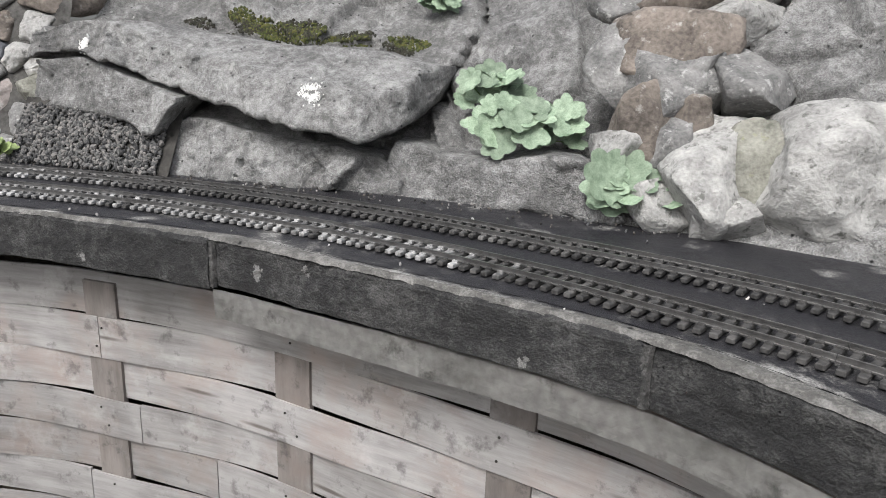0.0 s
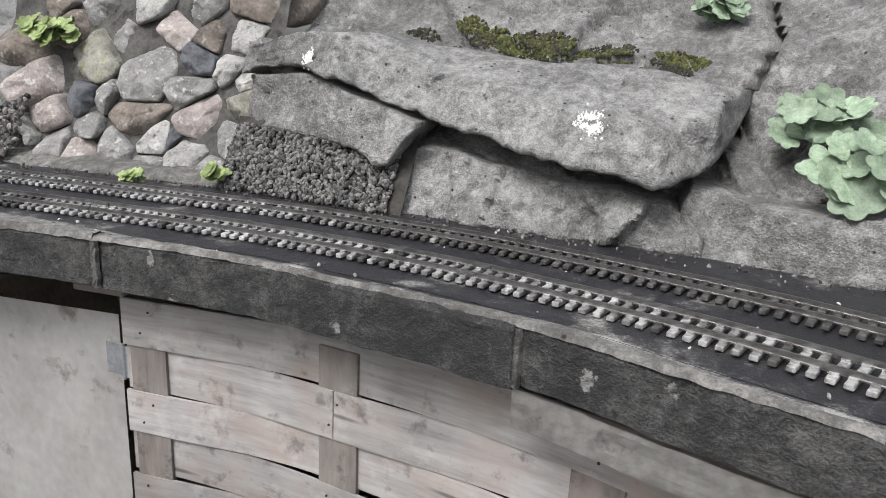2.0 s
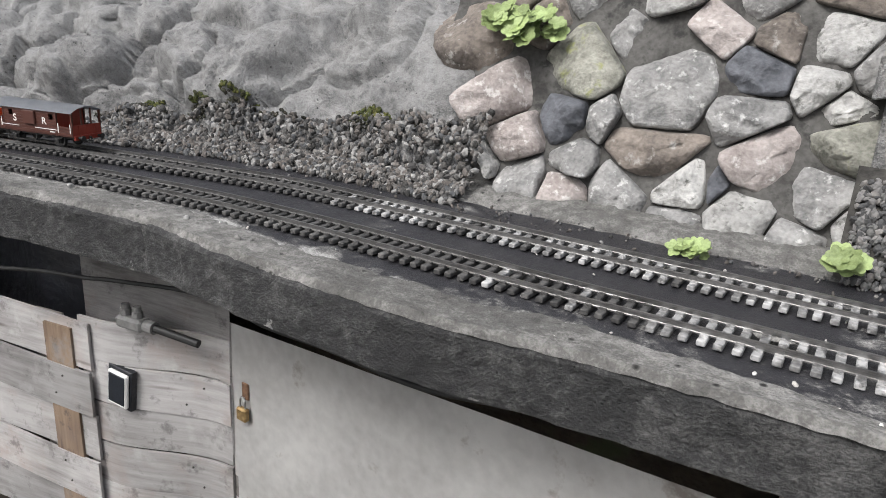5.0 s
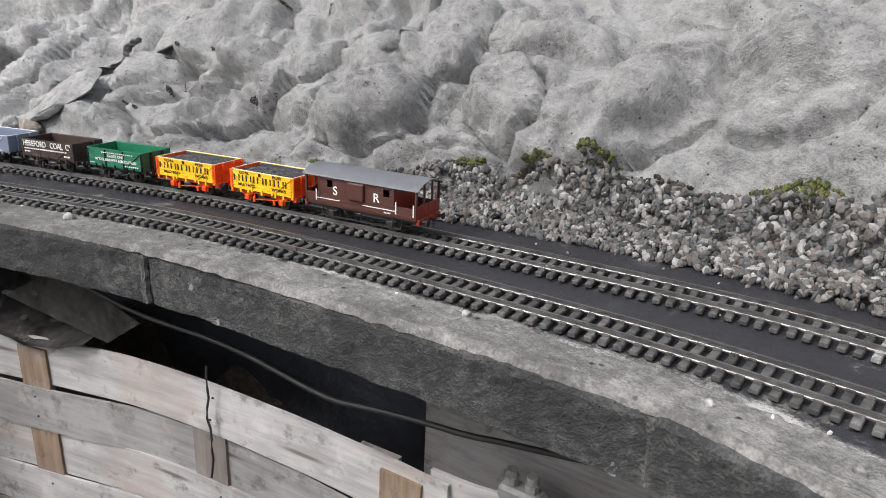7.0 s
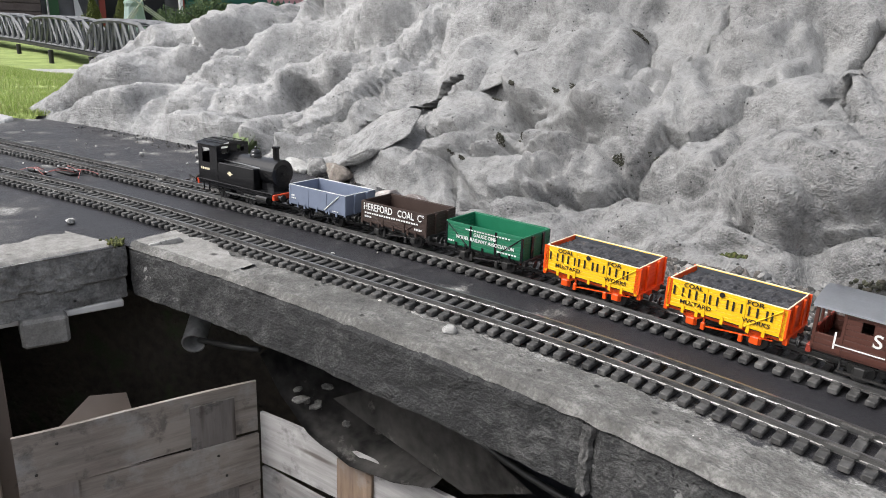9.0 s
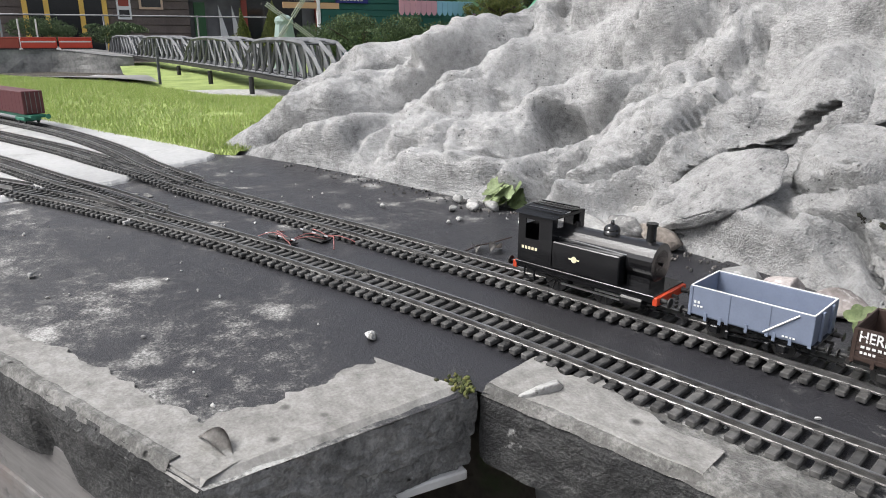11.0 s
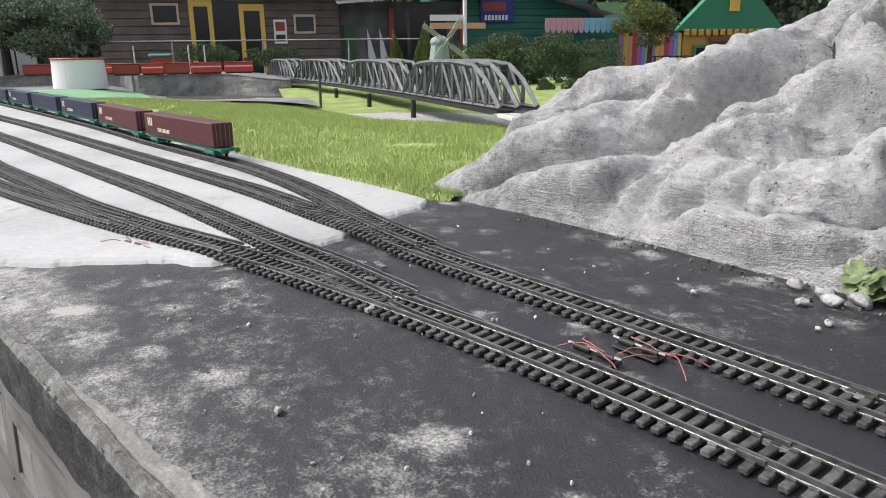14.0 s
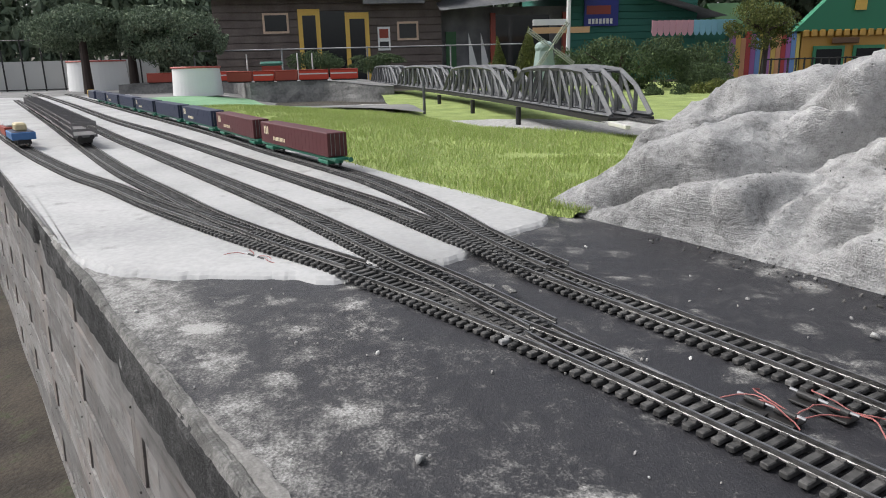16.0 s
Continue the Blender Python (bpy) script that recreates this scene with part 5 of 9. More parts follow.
# ---- boarding under the table ----
DOOR_BOARD = surface("grey_plywood", (0.52, 0.51, 0.495), (0.72, 0.71, 0.69), scale=6, rough=0.85, bump=0.3, fine=50, c3=(0.34, 0.305, 0.275), spots=0.60, spot_scale=10, depth=0.003)
ZINC = surface("galvanised", (0.32, 0.34, 0.37), (0.5, 0.52, 0.55), scale=30, rough=0.45, metal=0.6, bump=0.1)
RUST = surface("rusty_iron", (0.07, 0.035, 0.02), (0.2, 0.11, 0.06), scale=80, rough=0.8, bump=0.4)
BRASS = surface("dull_brass", (0.22, 0.14, 0.06), (0.42, 0.30, 0.14), scale=60, rough=0.5, metal=0.7)
HOSE = paint("black_hose", (0.018, 0.018, 0.018), rough=0.55)
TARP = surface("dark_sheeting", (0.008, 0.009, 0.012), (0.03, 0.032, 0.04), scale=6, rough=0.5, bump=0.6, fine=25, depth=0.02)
PIPE = surface("grey_pipe", (0.10, 0.098, 0.094), (0.23, 0.228, 0.222), scale=20, rough=0.6, bump=0.15, fine=90)
RUSTY_BATTEN = wood("rust_stained_batten", (0.075, 0.042, 0.026), (0.25, 0.18, 0.125))
POST = wood("tan_post", (0.16, 0.115, 0.085), (0.44, 0.36, 0.30))
NAIL = paint("nail_head", (0.03, 0.025, 0.022), rough=0.7)


def front(s, v):
    return EDGE.off(s, v)


def left_front(s, v):
    return quay(s, v)


def plank(path, s0, s1, z0, z1, back, pitch, flip, lean=0.0, thick=0.006, swing=0.006, warp=0.0, sag=None):
    """One board of the basketwork, bending in front of one batten and behind the next."""
    n = max(8, int((s1 - s0) / 0.022))
    bm = bmesh.new()
    uvl = bm.loops.layers.uv.verify()
    rings = []
    ph = random.uniform(0, 9)
    for i in range(n + 1):
        s = s0 + (s1 - s0) * i / n
        o = back - swing * math.cos(math.pi * pitch(s) + (math.pi if flip else 0))
        w = (sag(s) if sag else 0) + warp * math.sin(3 * s + ph) + 0.0012 * noise.noise((s * 9, z0 * 20, 0))
        ring = []
        for zz, t in ((z0, 0), (z1, 0), (z1, thick), (z0, thick)):
            x, y = path(s, o + t + lean * (0.8 - zz))
            ring.append(bm.verts.new((x, y, zz + w)))
        rings.append(ring)
    for i, (a, b) in enumerate(zip(rings, rings[1:])):
        for k in range(4):
            fc = bm.faces.new((a[k], a[(k + 1) % 4], b[(k + 1) % 4], b[k]))
            for lp in fc.loops:
                c = lp.vert.co
                along_s = i / n * (s1 - s0) if lp.vert in a else (i + 1) / n * (s1 - s0)
                lp[uvl].uv = (along_s, c.z)
    bm.faces.new(rings[0][::-1])
    bm.faces.new(rings[-1])
    bmesh.ops.recalc_face_normals(bm, faces=bm.faces[:])
    return bm


def batten(path, s, z0, z1, back, lean=0.0, width=0.072):
    bm = bmesh.new()
    uvl = bm.loops.layers.uv.verify()
    v = []
    for zz in (z0, z1):
        for ds, t in ((-width / 2, 0), (width / 2, 0), (width / 2, 0.011), (-width / 2, 0.011)):
            x, y = path(s + ds, back + 0.0005 - 0.004 + t + lean * (0.8 - zz))
            v.append(bm.verts.new((x, y, zz)))
    for k in range(4):
        bm.faces.new((v[k], v[(k + 1) % 4], v[4 + (k + 1) % 4], v[4 + k]))
    bm.faces.new(v[3::-1])
    bm.faces.new(v[4:])
    for fc in bm.faces:
        for lp in fc.loops:
            lp[uvl].uv = (lp.vert.co.z, lp.vert.co.x + lp.vert.co.y)
    bmesh.ops.recalc_face_normals(bm, faces=bm.faces[:])
    return bm


def woven_fence(path, s0, s1, ztop, zbot, back, at, row=0.078, lean=0.0, droop=None, label="", timber=None, swing=0.006, rusty=(), covered=False):
    """Boards in rows, bent in front of one batten and behind the next; at: the battens' lengths along the path."""
    f = thing("woven_fence", label=label, category="fence", kind="structure")
    at = sorted(at)
    first, gap_a, gap_b = at[0], at[1] - at[0], at[-1] - at[-2]
    knots = [first - 4 * gap_a] + at + [at[-1] + 4 * gap_b]
    phase = lambda q: float(np.interp(q, knots, [-4] + list(range(len(at))) + [len(at) + 3]))
    for k, q in enumerate(at):
        z1 = ztop - 0.02 + (droop(q) if droop else 0)
        part("batten", batten(path, q, zbot, z1, back + (0.016 if covered else 0.002), lean), RUSTY_BATTEN if k in rusty else BATTEN, f)
    r = 0
    z = ztop
    nails = bmesh.new()
    while z > zbot + 0.02:
        h = row * random.uniform(0.94, 1.05)
        a = s0
        while a < s1 - 0.02:
            b = min(s1, a + (random.uniform(0.9, 1.5) if s1 - a > 1.6 else 9))
            skew = random.uniform(-0.003, 0.003)
            part("board", plank(path, a + 0.001, b - 0.001, z - h + random.uniform(0.001, 0.0035), z - 0.0008, back, phase, r % 2 == 0, lean, warp=0.002, sag=(lambda q: (droop(q) if droop else 0) + skew * math.sin(2.2 * q)), swing=swing), timber or PLANK, f)
            a = b
        for k, q in enumerate(at):
            if (k + r) % 2 == 1:
                for dz2 in (0.25, 0.7):
                    sx = q + random.uniform(-0.02, 0.02)
                    zz = z - h * dz2 + (droop(sx) if droop else 0)
                    x, y = path(sx, back - swing - 0.0005 + lean * (0.8 - zz))
                    ball((x, y, zz), 0.0026, 1, bm=nails)
        z -= h
        r += 1
    part("nail_heads", nails, NAIL, f)["kind"] = "stuff"
    return f


def sag_line(s):
    return float(np.interp(-EDGE.at(s)[0], [1.6, 1.85, 2.03, 2.2, 2.38, 2.62], [-0.012, 0.000, 0.004, 0.004, -0.010, -0.020]))


def spots_along(*xs):
    return [EDGE.by_x(x) for x in xs]


woven_fence(front, EDGE.by_x(2.0), EDGE.by_x(-0.33), 0.722, 0.08, 0.092, spots_along(1.55, 1.22, 0.86, 0.48, 0.082, -0.281), row=0.088, swing=0.005, label="grey weathered woven board fencing under the table")
woven_fence(lambda s, v: EDGE.off(s, v + 0.058 * ramp01(EDGE.at(s)[0], -1.55, -1.30)), EDGE.by_x(-1.292), EDGE.by_x(-1.60), 0.582, 0.08, 0.112, spots_along(-1.36, -1.70), row=0.094, swing=0.0015, covered=True, label="grey woven boards with a box let in beside the door")
woven_fence(front, EDGE.by_x(-1.565), EDGE.by_x(-2.63), 0.585, 0.08, 0.100, spots_along(-1.643, -2.03, -2.43), row=0.103, droop=sag_line, swing=0.004, rusty=(0, 2), label="sagging woven boards below a dark gap")
woven_fence(left_front, 0.02, 9.0, 0.775, 0.02, 0.014, [0.62 * k for k in range(1, 15)], lean=-0.045, row=0.092, swing=0.003, timber=YARD_BOARD, label="leaning woven board fence under the yard edge")
bm = grid(24, 8, lambda u, v: (*EDGE.off(EDGE.by_x(-1.29) + 0.36 * u, 0.172 + 0.001 * noise.noise((u * 9, v * 5, 1))), 0.34 + 0.36 * v), uv=True)
bmesh.ops.solidify(bm, geom=bm.faces[:], thickness=0.006)
tagged(part("back_board", bm, PLANK), "grey weathered board behind the junction box", "board")

# a second course of pale concrete under the slabs of the bend
def footing(u, v):
    s = EDGE.by_x(1.95) + (EDGE.by_x(0.40) - EDGE.by_x(1.95)) * u
    z = 0.7635 - 0.058 * v
    x, y = EDGE.off(s, 0.006 + 0.004 * noise.noise((s * 14, z * 20, 3)) + 0.002 * noise.noise((s * 60, z * 60, 3)) + (0.03 if v == 1 else 0))
    return x, y, z


bm = grid(240, 8, footing)
bmesh.ops.solidify(bm, geom=bm.faces[:], thickness=0.05)
tagged(part("lower_slab", bm, surface("pale_course", (0.20, 0.195, 0.185), (0.46, 0.45, 0.43), scale=5, rough=0.9, bump=0.5, fine=60, c3=(0.12, 0.118, 0.11), spots=0.58, spot_scale=12)), "pale grey concrete course under the curved slabs", "slab", kind="structure")

# inner return of the boarding, below the inward corner
corner = np.array(EDGE.off(EDGE.by_x(-2.63), 0.102))
back_end = np.array((-2.665, 0.80))
inner_way = (back_end - corner) / np.linalg.norm(back_end - corner)


def inner(s, v):
    p = corner + inner_way * s
    return p[0] + inner_way[1] * v * -1 * -1, p[1] - inner_way[0] * v


woven_fence(inner, 0.004, 0.36, 0.625, 0.08, 0.0, [0.08, 0.32], row=0.099, timber=INNER_BOARD, droop=lambda s: 0.02 * s, swing=0.003, label="brown boards closing the hollow under the table corner")

# the plywood door with hinge, hasp and padlock
da, db = np.array((-0.345, 1.447)), np.array((-1.312, 1.532))
door_len = float(np.linalg.norm(db - da))
door_m = Matrix.Translation((da[0], da[1], 0)) @ Matrix.Rotation(math.atan2(db[1] - da[1], db[0] - da[0]) + math.pi, 4, "Z")
door = thing("hatch_door", door_m, label="shut pale grey plywood hatch with galvanised hinge and padlock", category="door")
bm = grid(30, 30, lambda u, v: (-door_len + 0.006 + (door_len - 0.012) * u, 0.002 * noise.noise((u * 4, v * 4, 0)), 0.06 + (0.56 + 0.058 * u) * v))
bmesh.ops.solidify(bm, geom=bm.faces[:], thickness=-0.012)
part("door_panel", bm, DOOR_BOARD, door, smooth=False)
bm = box(-0.040, -0.001, -0.003, -0.0005, 0.560, 0.622, 0.0008)
box(0.004, 0.040, -0.003, -0.0005, 0.557, 0.619, 0.0008, bm=bm)
rod((0.0015, -0.003, 0.554), (0.0015, -0.003, 0.624), 0.0032, 10, bm=bm)
for x, zz in ((-0.03, 0.572), (-0.03, 0.61), (0.028, 0.572), (0.028, 0.607), (-0.015, 0.591), (0.016, 0.589)):
    ball((x, -0.003, zz), 0.0024, 1, bm=bm)
part("hinge", bm, ZINC, door, "galvanised hinge plates")
xl = -door_len + 0.055
part("hasp", box(xl - 0.01, xl + 0.008, -0.004, 0.0, 0.478, 0.512, 0.0015), RUST, door, "rusty hasp")
bm = box(xl - 0.014, xl + 0.012, -0.016, -0.003, 0.437, 0.464, 0.003)
part("padlock", bm, BRASS, door, "small brass padlock")
bm = sweep([(xl - 0.008, -0.009, 0.463), (xl - 0.008, -0.009, 0.479), (xl - 0.004, -0.009, 0.485), (xl + 0.002, -0.009, 0.485), (xl + 0.006, -0.009, 0.479), (xl + 0.006, -0.009, 0.463)], 0.0022)
part("shackle", bm, STEEL, door)
part("edge_strip", box(-door_len, -door_len + 0.02, 0.001, 0.02, 0.08, 0.58), BATTEN, door)

# hoses and wiring in the gap under the slabs
pts = []
for k in range(66):
    x = -0.58 - k * 0.026
    sink = np.interp(-x, [0.58, 0.67, 0.87, 1.08, 1.19, 1.48, 1.74, 1.96, 2.16, 2.3], [0.715, 0.695, 0.685, 0.680, 0.676, 0.690, 0.664, 0.682, 0.707, 0.73])
    pts.append((*EDGE.off(EDGE.by_x(x), 0.075 + 0.055 * ramp01(x, -1.55, -1.3) + 0.004 * math.sin(k * 0.4)), sink + 0.003 * math.sin(k * 0.5)))
tagged(part("garden_hose", sweep(pts, 0.0042, 8), paint("old_hose", (0.018, 0.018, 0.018), rough=0.6, dirt=0.3), smooth=True), "black hose hung in the gap under the slabs", "hose")
cable = [(*EDGE.off(EDGE.by_x(-2.01), 0.082), 0.63 - 0.02 * k) for k in range(12)]
cable = [(x + 0.004 * math.sin(k), y + 0.002 * math.cos(k * 2), z) for k, (x, y, z) in enumerate(cable)]
tagged(part("loose_cable", sweep(cable, 0.0022, 6), HOSE), "thin black cable hanging over the boards", "cable")

# switch box and pipe fitting beside the door
sx, sy = EDGE.off(EDGE.by_x(-1.503), 0.108)
sw = thing("switch_box", Matrix.Translation((sx, sy, 0.450)) @ Matrix.Rotation(0.10, 4, "Z") @ Matrix.Rotation(0.12, 4, "Y") @ Matrix.Scale(0.8, 4), label="small dark glass panel in white frame set between boards", category="switch box")
part("frame", box(-0.032, 0.032, -0.006, 0.006, -0.047, 0.047, 0.004), paint("white_plastic", (0.7, 0.7, 0.68)), sw)
part("glass", box(-0.026, 0.026, -0.008, -0.005, -0.038, 0.041, 0.001), paint("dark_glass", (0.02, 0.024, 0.03), rough=0.08), sw, "dark glass front")
part("recess", box(-0.039, 0.039, 0.004, 0.02, -0.054, 0.055, 0.001), TARP, sw)
px, py = EDGE.off(EDGE.by_x(-1.447), 0.132)
pf = thing("cable_gland_box", Matrix.Translation((px, py, 0.598)) @ Matrix.Rotation(0.10, 4, "Z"), label="grey plastic junction box with two glands", category="junction box")
part("box", box(-0.045, 0.02, -0.03, 0.0, -0.012, 0.012, 0.005), PIPE, pf)
for x in (-0.03, 0.0):
    bm = rod((x, -0.015, 0.01), (x, -0.015, 0.024), 0.010, 8)
    rod((x, -0.015, 0.022), (x, -0.015, 0.034), 0.0075, 12, bm=bm)
    part("gland", bm, PIPE, pf)
bm = rod((0.02, -0.015, 0), (0.042, -0.015, 0), 0.012, 14)
part("gland", bm, PIPE, pf)
part("conduit", rod((0.04, -0.015, 0), (0.135, -0.003, -0.012), 0.0075, 12), HOSE, pf, "black conduit")

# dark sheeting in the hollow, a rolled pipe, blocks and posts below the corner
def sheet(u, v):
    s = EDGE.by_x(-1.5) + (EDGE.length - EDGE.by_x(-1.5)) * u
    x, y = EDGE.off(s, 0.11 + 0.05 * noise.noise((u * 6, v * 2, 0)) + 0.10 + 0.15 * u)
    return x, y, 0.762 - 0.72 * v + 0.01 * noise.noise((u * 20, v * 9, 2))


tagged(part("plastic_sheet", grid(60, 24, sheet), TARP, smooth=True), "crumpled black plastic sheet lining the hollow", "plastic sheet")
DEBRIS = surface("dark_debris", (0.018, 0.017, 0.016), (0.10, 0.094, 0.088), scale=14, rough=0.9, bump=0.5, fine=60, c3=(0.2, 0.19, 0.175), spots=0.62, spot_scale=22)


def dished(u, v):
    """A sagging, dished dark grey sheet of debris, hung from the slab at one end."""
    x = -2.605 + 0.33 * u
    z = np.interp(u, [0, 0.12, 0.3, 0.55, 0.8, 1.0], [0.69, 0.635, 0.585, 0.566, 0.578, 0.604])
    px, py = EDGE.off(EDGE.by_x(x), 0.082 + 0.13 * v)
    return px, py, z + 0.03 * v + 0.003 * noise.noise((u * 12, v * 5, 3))


bm = grid(40, 8, dished)
bmesh.ops.solidify(bm, geom=bm.faces[:], thickness=0.003)
tagged(part("roofing_felt", bm, DEBRIS, smooth=True), "dished dark grey sheet sagging under the slab", "roofing felt")
bm = grid(20, 8, lambda u, v: (-2.505 + 0.248 * u + 0.125 * v, 1.208 + 0.072 * u + 0.004 * v + 0.05 * v * (1 - u), 0.655 - 0.042 * u + 0.078 * v + 0.002 * noise.noise((u * 9, v * 9, 1))))
bmesh.ops.solidify(bm, geom=bm.faces[:], thickness=0.009)
tagged(part("loose_board", bm, DEBRIS), "flat dark board fallen under the slab", "board")
pebbles_here = random.Random(31)
for k in range(9):
    u = pebbles_here.uniform(0.15, 0.6)
    x, y, z = dished(u, pebbles_here.uniform(0.15, 0.7))
    w = pebbles_here.uniform(0.006, 0.018)
    bm = ball((0, 0, 0), 1.0, 1, (w, w * 0.7, w * 0.3))
    ob = part("cement_chip", bm, SCREED)
    ob.matrix_world = Matrix.Translation((x, y, z + 0.004)) @ Matrix.Rotation(pebbles_here.uniform(0, 3), 4, "Z")
    tagged(ob, "pale flake of cement lying on the sagging sheet", "chip", "cement chips")
# the open end of a drain pipe that runs in under the slab
a, b = Vector((-2.762, 1.070, 0.673)), Vector((-2.87, 1.125, 0.705))
way = (b - a).normalized()
side = way.cross(Vector((0, 0, 1))).normalized()
over = side.cross(way)
bm = bmesh.new()
for k in range(20):
    u0, u1 = k * math.pi / 10, (k + 1) * math.pi / 10
    bm.faces.new([bm.verts.new(p + side * 0.0165 * math.cos(u) + over * 0.0165 * math.sin(u)) for p, u in ((a, u0), (a, u1), (b, u1), (b, u0))])
bmesh.ops.remove_doubles(bm, verts=bm.verts[:], dist=0.0001)
bmesh.ops.solidify(bm, geom=bm.faces[:], thickness=0.003)
tagged(part("drain_pipe", bm, PIPE, smooth=True), "short grey plastic pipe end under the slab", "pipe")
tagged(part("conduit", sweep([(-2.75, 1.078, 0.683), (-2.66, 1.105, 0.702), (-2.60, 1.128, 0.716)], 0.005, 8), HOSE, smooth=True), "thin black conduit running under the slab", "conduit")
p = quay(-0.02, 0.17)
tagged(part("concrete_block", box(p[0] - 0.055, p[0] + 0.045, p[1] - 0.035, p[1] + 0.03, 0.716, 0.7615, 0.005), PATCH), "pale concrete block wedged under the slab", "block")
for u, v in ((0.03, 0.10), (-0.01, 0.05)):
    p = quay(u, v)
    tagged(part("support_post", box(p[0] - 0.022, p[0] + 0.022, p[1] - 0.02, p[1] + 0.02, 0.0, 0.762, 0.002), POST), "rough brown timber post under the table corner", "post", group="posts under the table")
p = EDGE.off(EDGE.by_x(-0.33), 0.05)
tagged(part("packing_block", box(p[0] - 0.05, p[0] + 0.05, p[1] - 0.012, p[1] + 0.05, 0.742, 0.764, 0.002), BATTEN), "brown timber packing block under the slab joint", "block")

bm = prism([(-0.05, -0.03), (0.06, -0.03), (0.075, 0.012), (0.02, 0.035), (-0.05, 0.01)], -0.004, 0.004)
ob = part("scrap_board", bm, POST)
ob.matrix_world = Matrix.Translation((-2.75, 0.90, 0.585)) @ Matrix.Rotation(0.5, 4, "Z") @ Matrix.Rotation(-0.9, 4, "Y")
tagged(ob, "pale beige board offcut leaning in the hollow", "board")

# added dark sheet that stands in for the deep shade under the table
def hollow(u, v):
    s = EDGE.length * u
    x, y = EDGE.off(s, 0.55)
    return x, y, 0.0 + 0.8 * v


tagged(part("hollow_wall", grid(60, 2, hollow), TARP), "added dark sheet standing in for the shade under the table", "wall", kind="structure")

# ---- rubble stones, gravel, moss and plants along the bank ----
STONES = {
    "pale": surface("pale_stone", (0.22, 0.217, 0.208), (0.48, 0.474, 0.455), scale=22, rough=0.95, bump=1.0, fine=150, c3=(0.13, 0.13, 0.12), spots=0.56, spot_scale=45, vary=0.15, depth=0.007),
    "grey": surface("grey_stone", (0.11, 0.11, 0.108), (0.31, 0.305, 0.295), scale=22, rough=0.95, bump=1.0, fine=150, c3=(0.46, 0.455, 0.44), spots=0.57, spot_scale=55, vary=0.15, depth=0.007),
    "brown": surface("brown_stone", (0.075, 0.064, 0.055), (0.27, 0.232, 0.20), scale=12, rough=0.9, bump=0.9, fine=120, c3=(0.34, 0.325, 0.30), spots=0.58, spot_scale=40, vary=0.15, depth=0.007),
    "pink": surface("pink_stone", (0.16, 0.137, 0.127), (0.40, 0.36, 0.34), scale=14, rough=0.92, bump=0.9, fine=140, c3=(0.48, 0.455, 0.435), spots=0.55, spot_scale=50, vary=0.15, depth=0.007),
    "slate": surface("slate_stone", (0.045, 0.048, 0.055), (0.13, 0.135, 0.15), scale=14, rough=0.8, bump=0.9, fine=120, vary=0.15, depth=0.007),
    "green": surface("lichen_stone", (0.12, 0.12, 0.10), (0.33, 0.325, 0.28), scale=22, rough=0.95, bump=1.0, fine=150, c3=(0.24, 0.25, 0.12), spots=0.58, spot_scale=30, vary=0.15, depth=0.007),
}
KIND_WORDS = {"pale": "pale whitish", "grey": "grey speckled", "brown": "brown", "pink": "pinkish granite", "slate": "dark slate-blue", "green": "lichen-stained grey-green"}


def stone_bm(w, h, d, seed, sub=4, cuts=13, rough=0.04, keen=(0.47, 0.68)):
    """A weathered stone: a ball cut by flat faces, edges worn round, with noise."""
    rnd = random.Random(seed)
    bm = bmesh.new()
    bmesh.ops.create_icosphere(bm, subdivisions=sub, radius=1.0)
    planes = []
    for _ in range(cuts):
        v = Vector((rnd.gauss(0, 1), rnd.gauss(0, 1), rnd.gauss(0, 1))).normalized()
        planes.append((v, rnd.uniform(*keen)))
    off = Vector((seed * 3.7, seed * 1.3, 0))
    for v in bm.verts:
        c = v.co.copy()
        for n, k in planes:
            e = c.dot(n) - k
            if e > 0:
                c -= n * e * 0.985
        c *= 1 + rough * noise.fractal(c * 2.2 + off, 1.0, 2.0, 4) + 0.045 * noise.noise(c * 6 + off) + 0.025 * noise.noise(c * 17 + off)
        v.co = Vector((c.x * w * 0.84, c.y * d * 0.84, c.z * h * 0.84))
    return bm


def stone(p, w, h, kind, seed, turn=0.0, d=None, name="stone", group="rubble stones", sub=4):
    m = Matrix.Translation(p) @ Matrix.Rotation(turn, 4, "Y") @ Matrix.Rotation(random.Random(seed).uniform(-0.3, 0.3), 4, "Z")
    ob = part(name, stone_bm(w, h, d or 0.8 * min(w, h) + 0.03, seed, sub), STONES[kind], smooth=True)
    ob.matrix_world = m
    return tagged(ob, KIND_WORDS[kind] + " rounded stone bedded in the rubble bank", "stone", group)


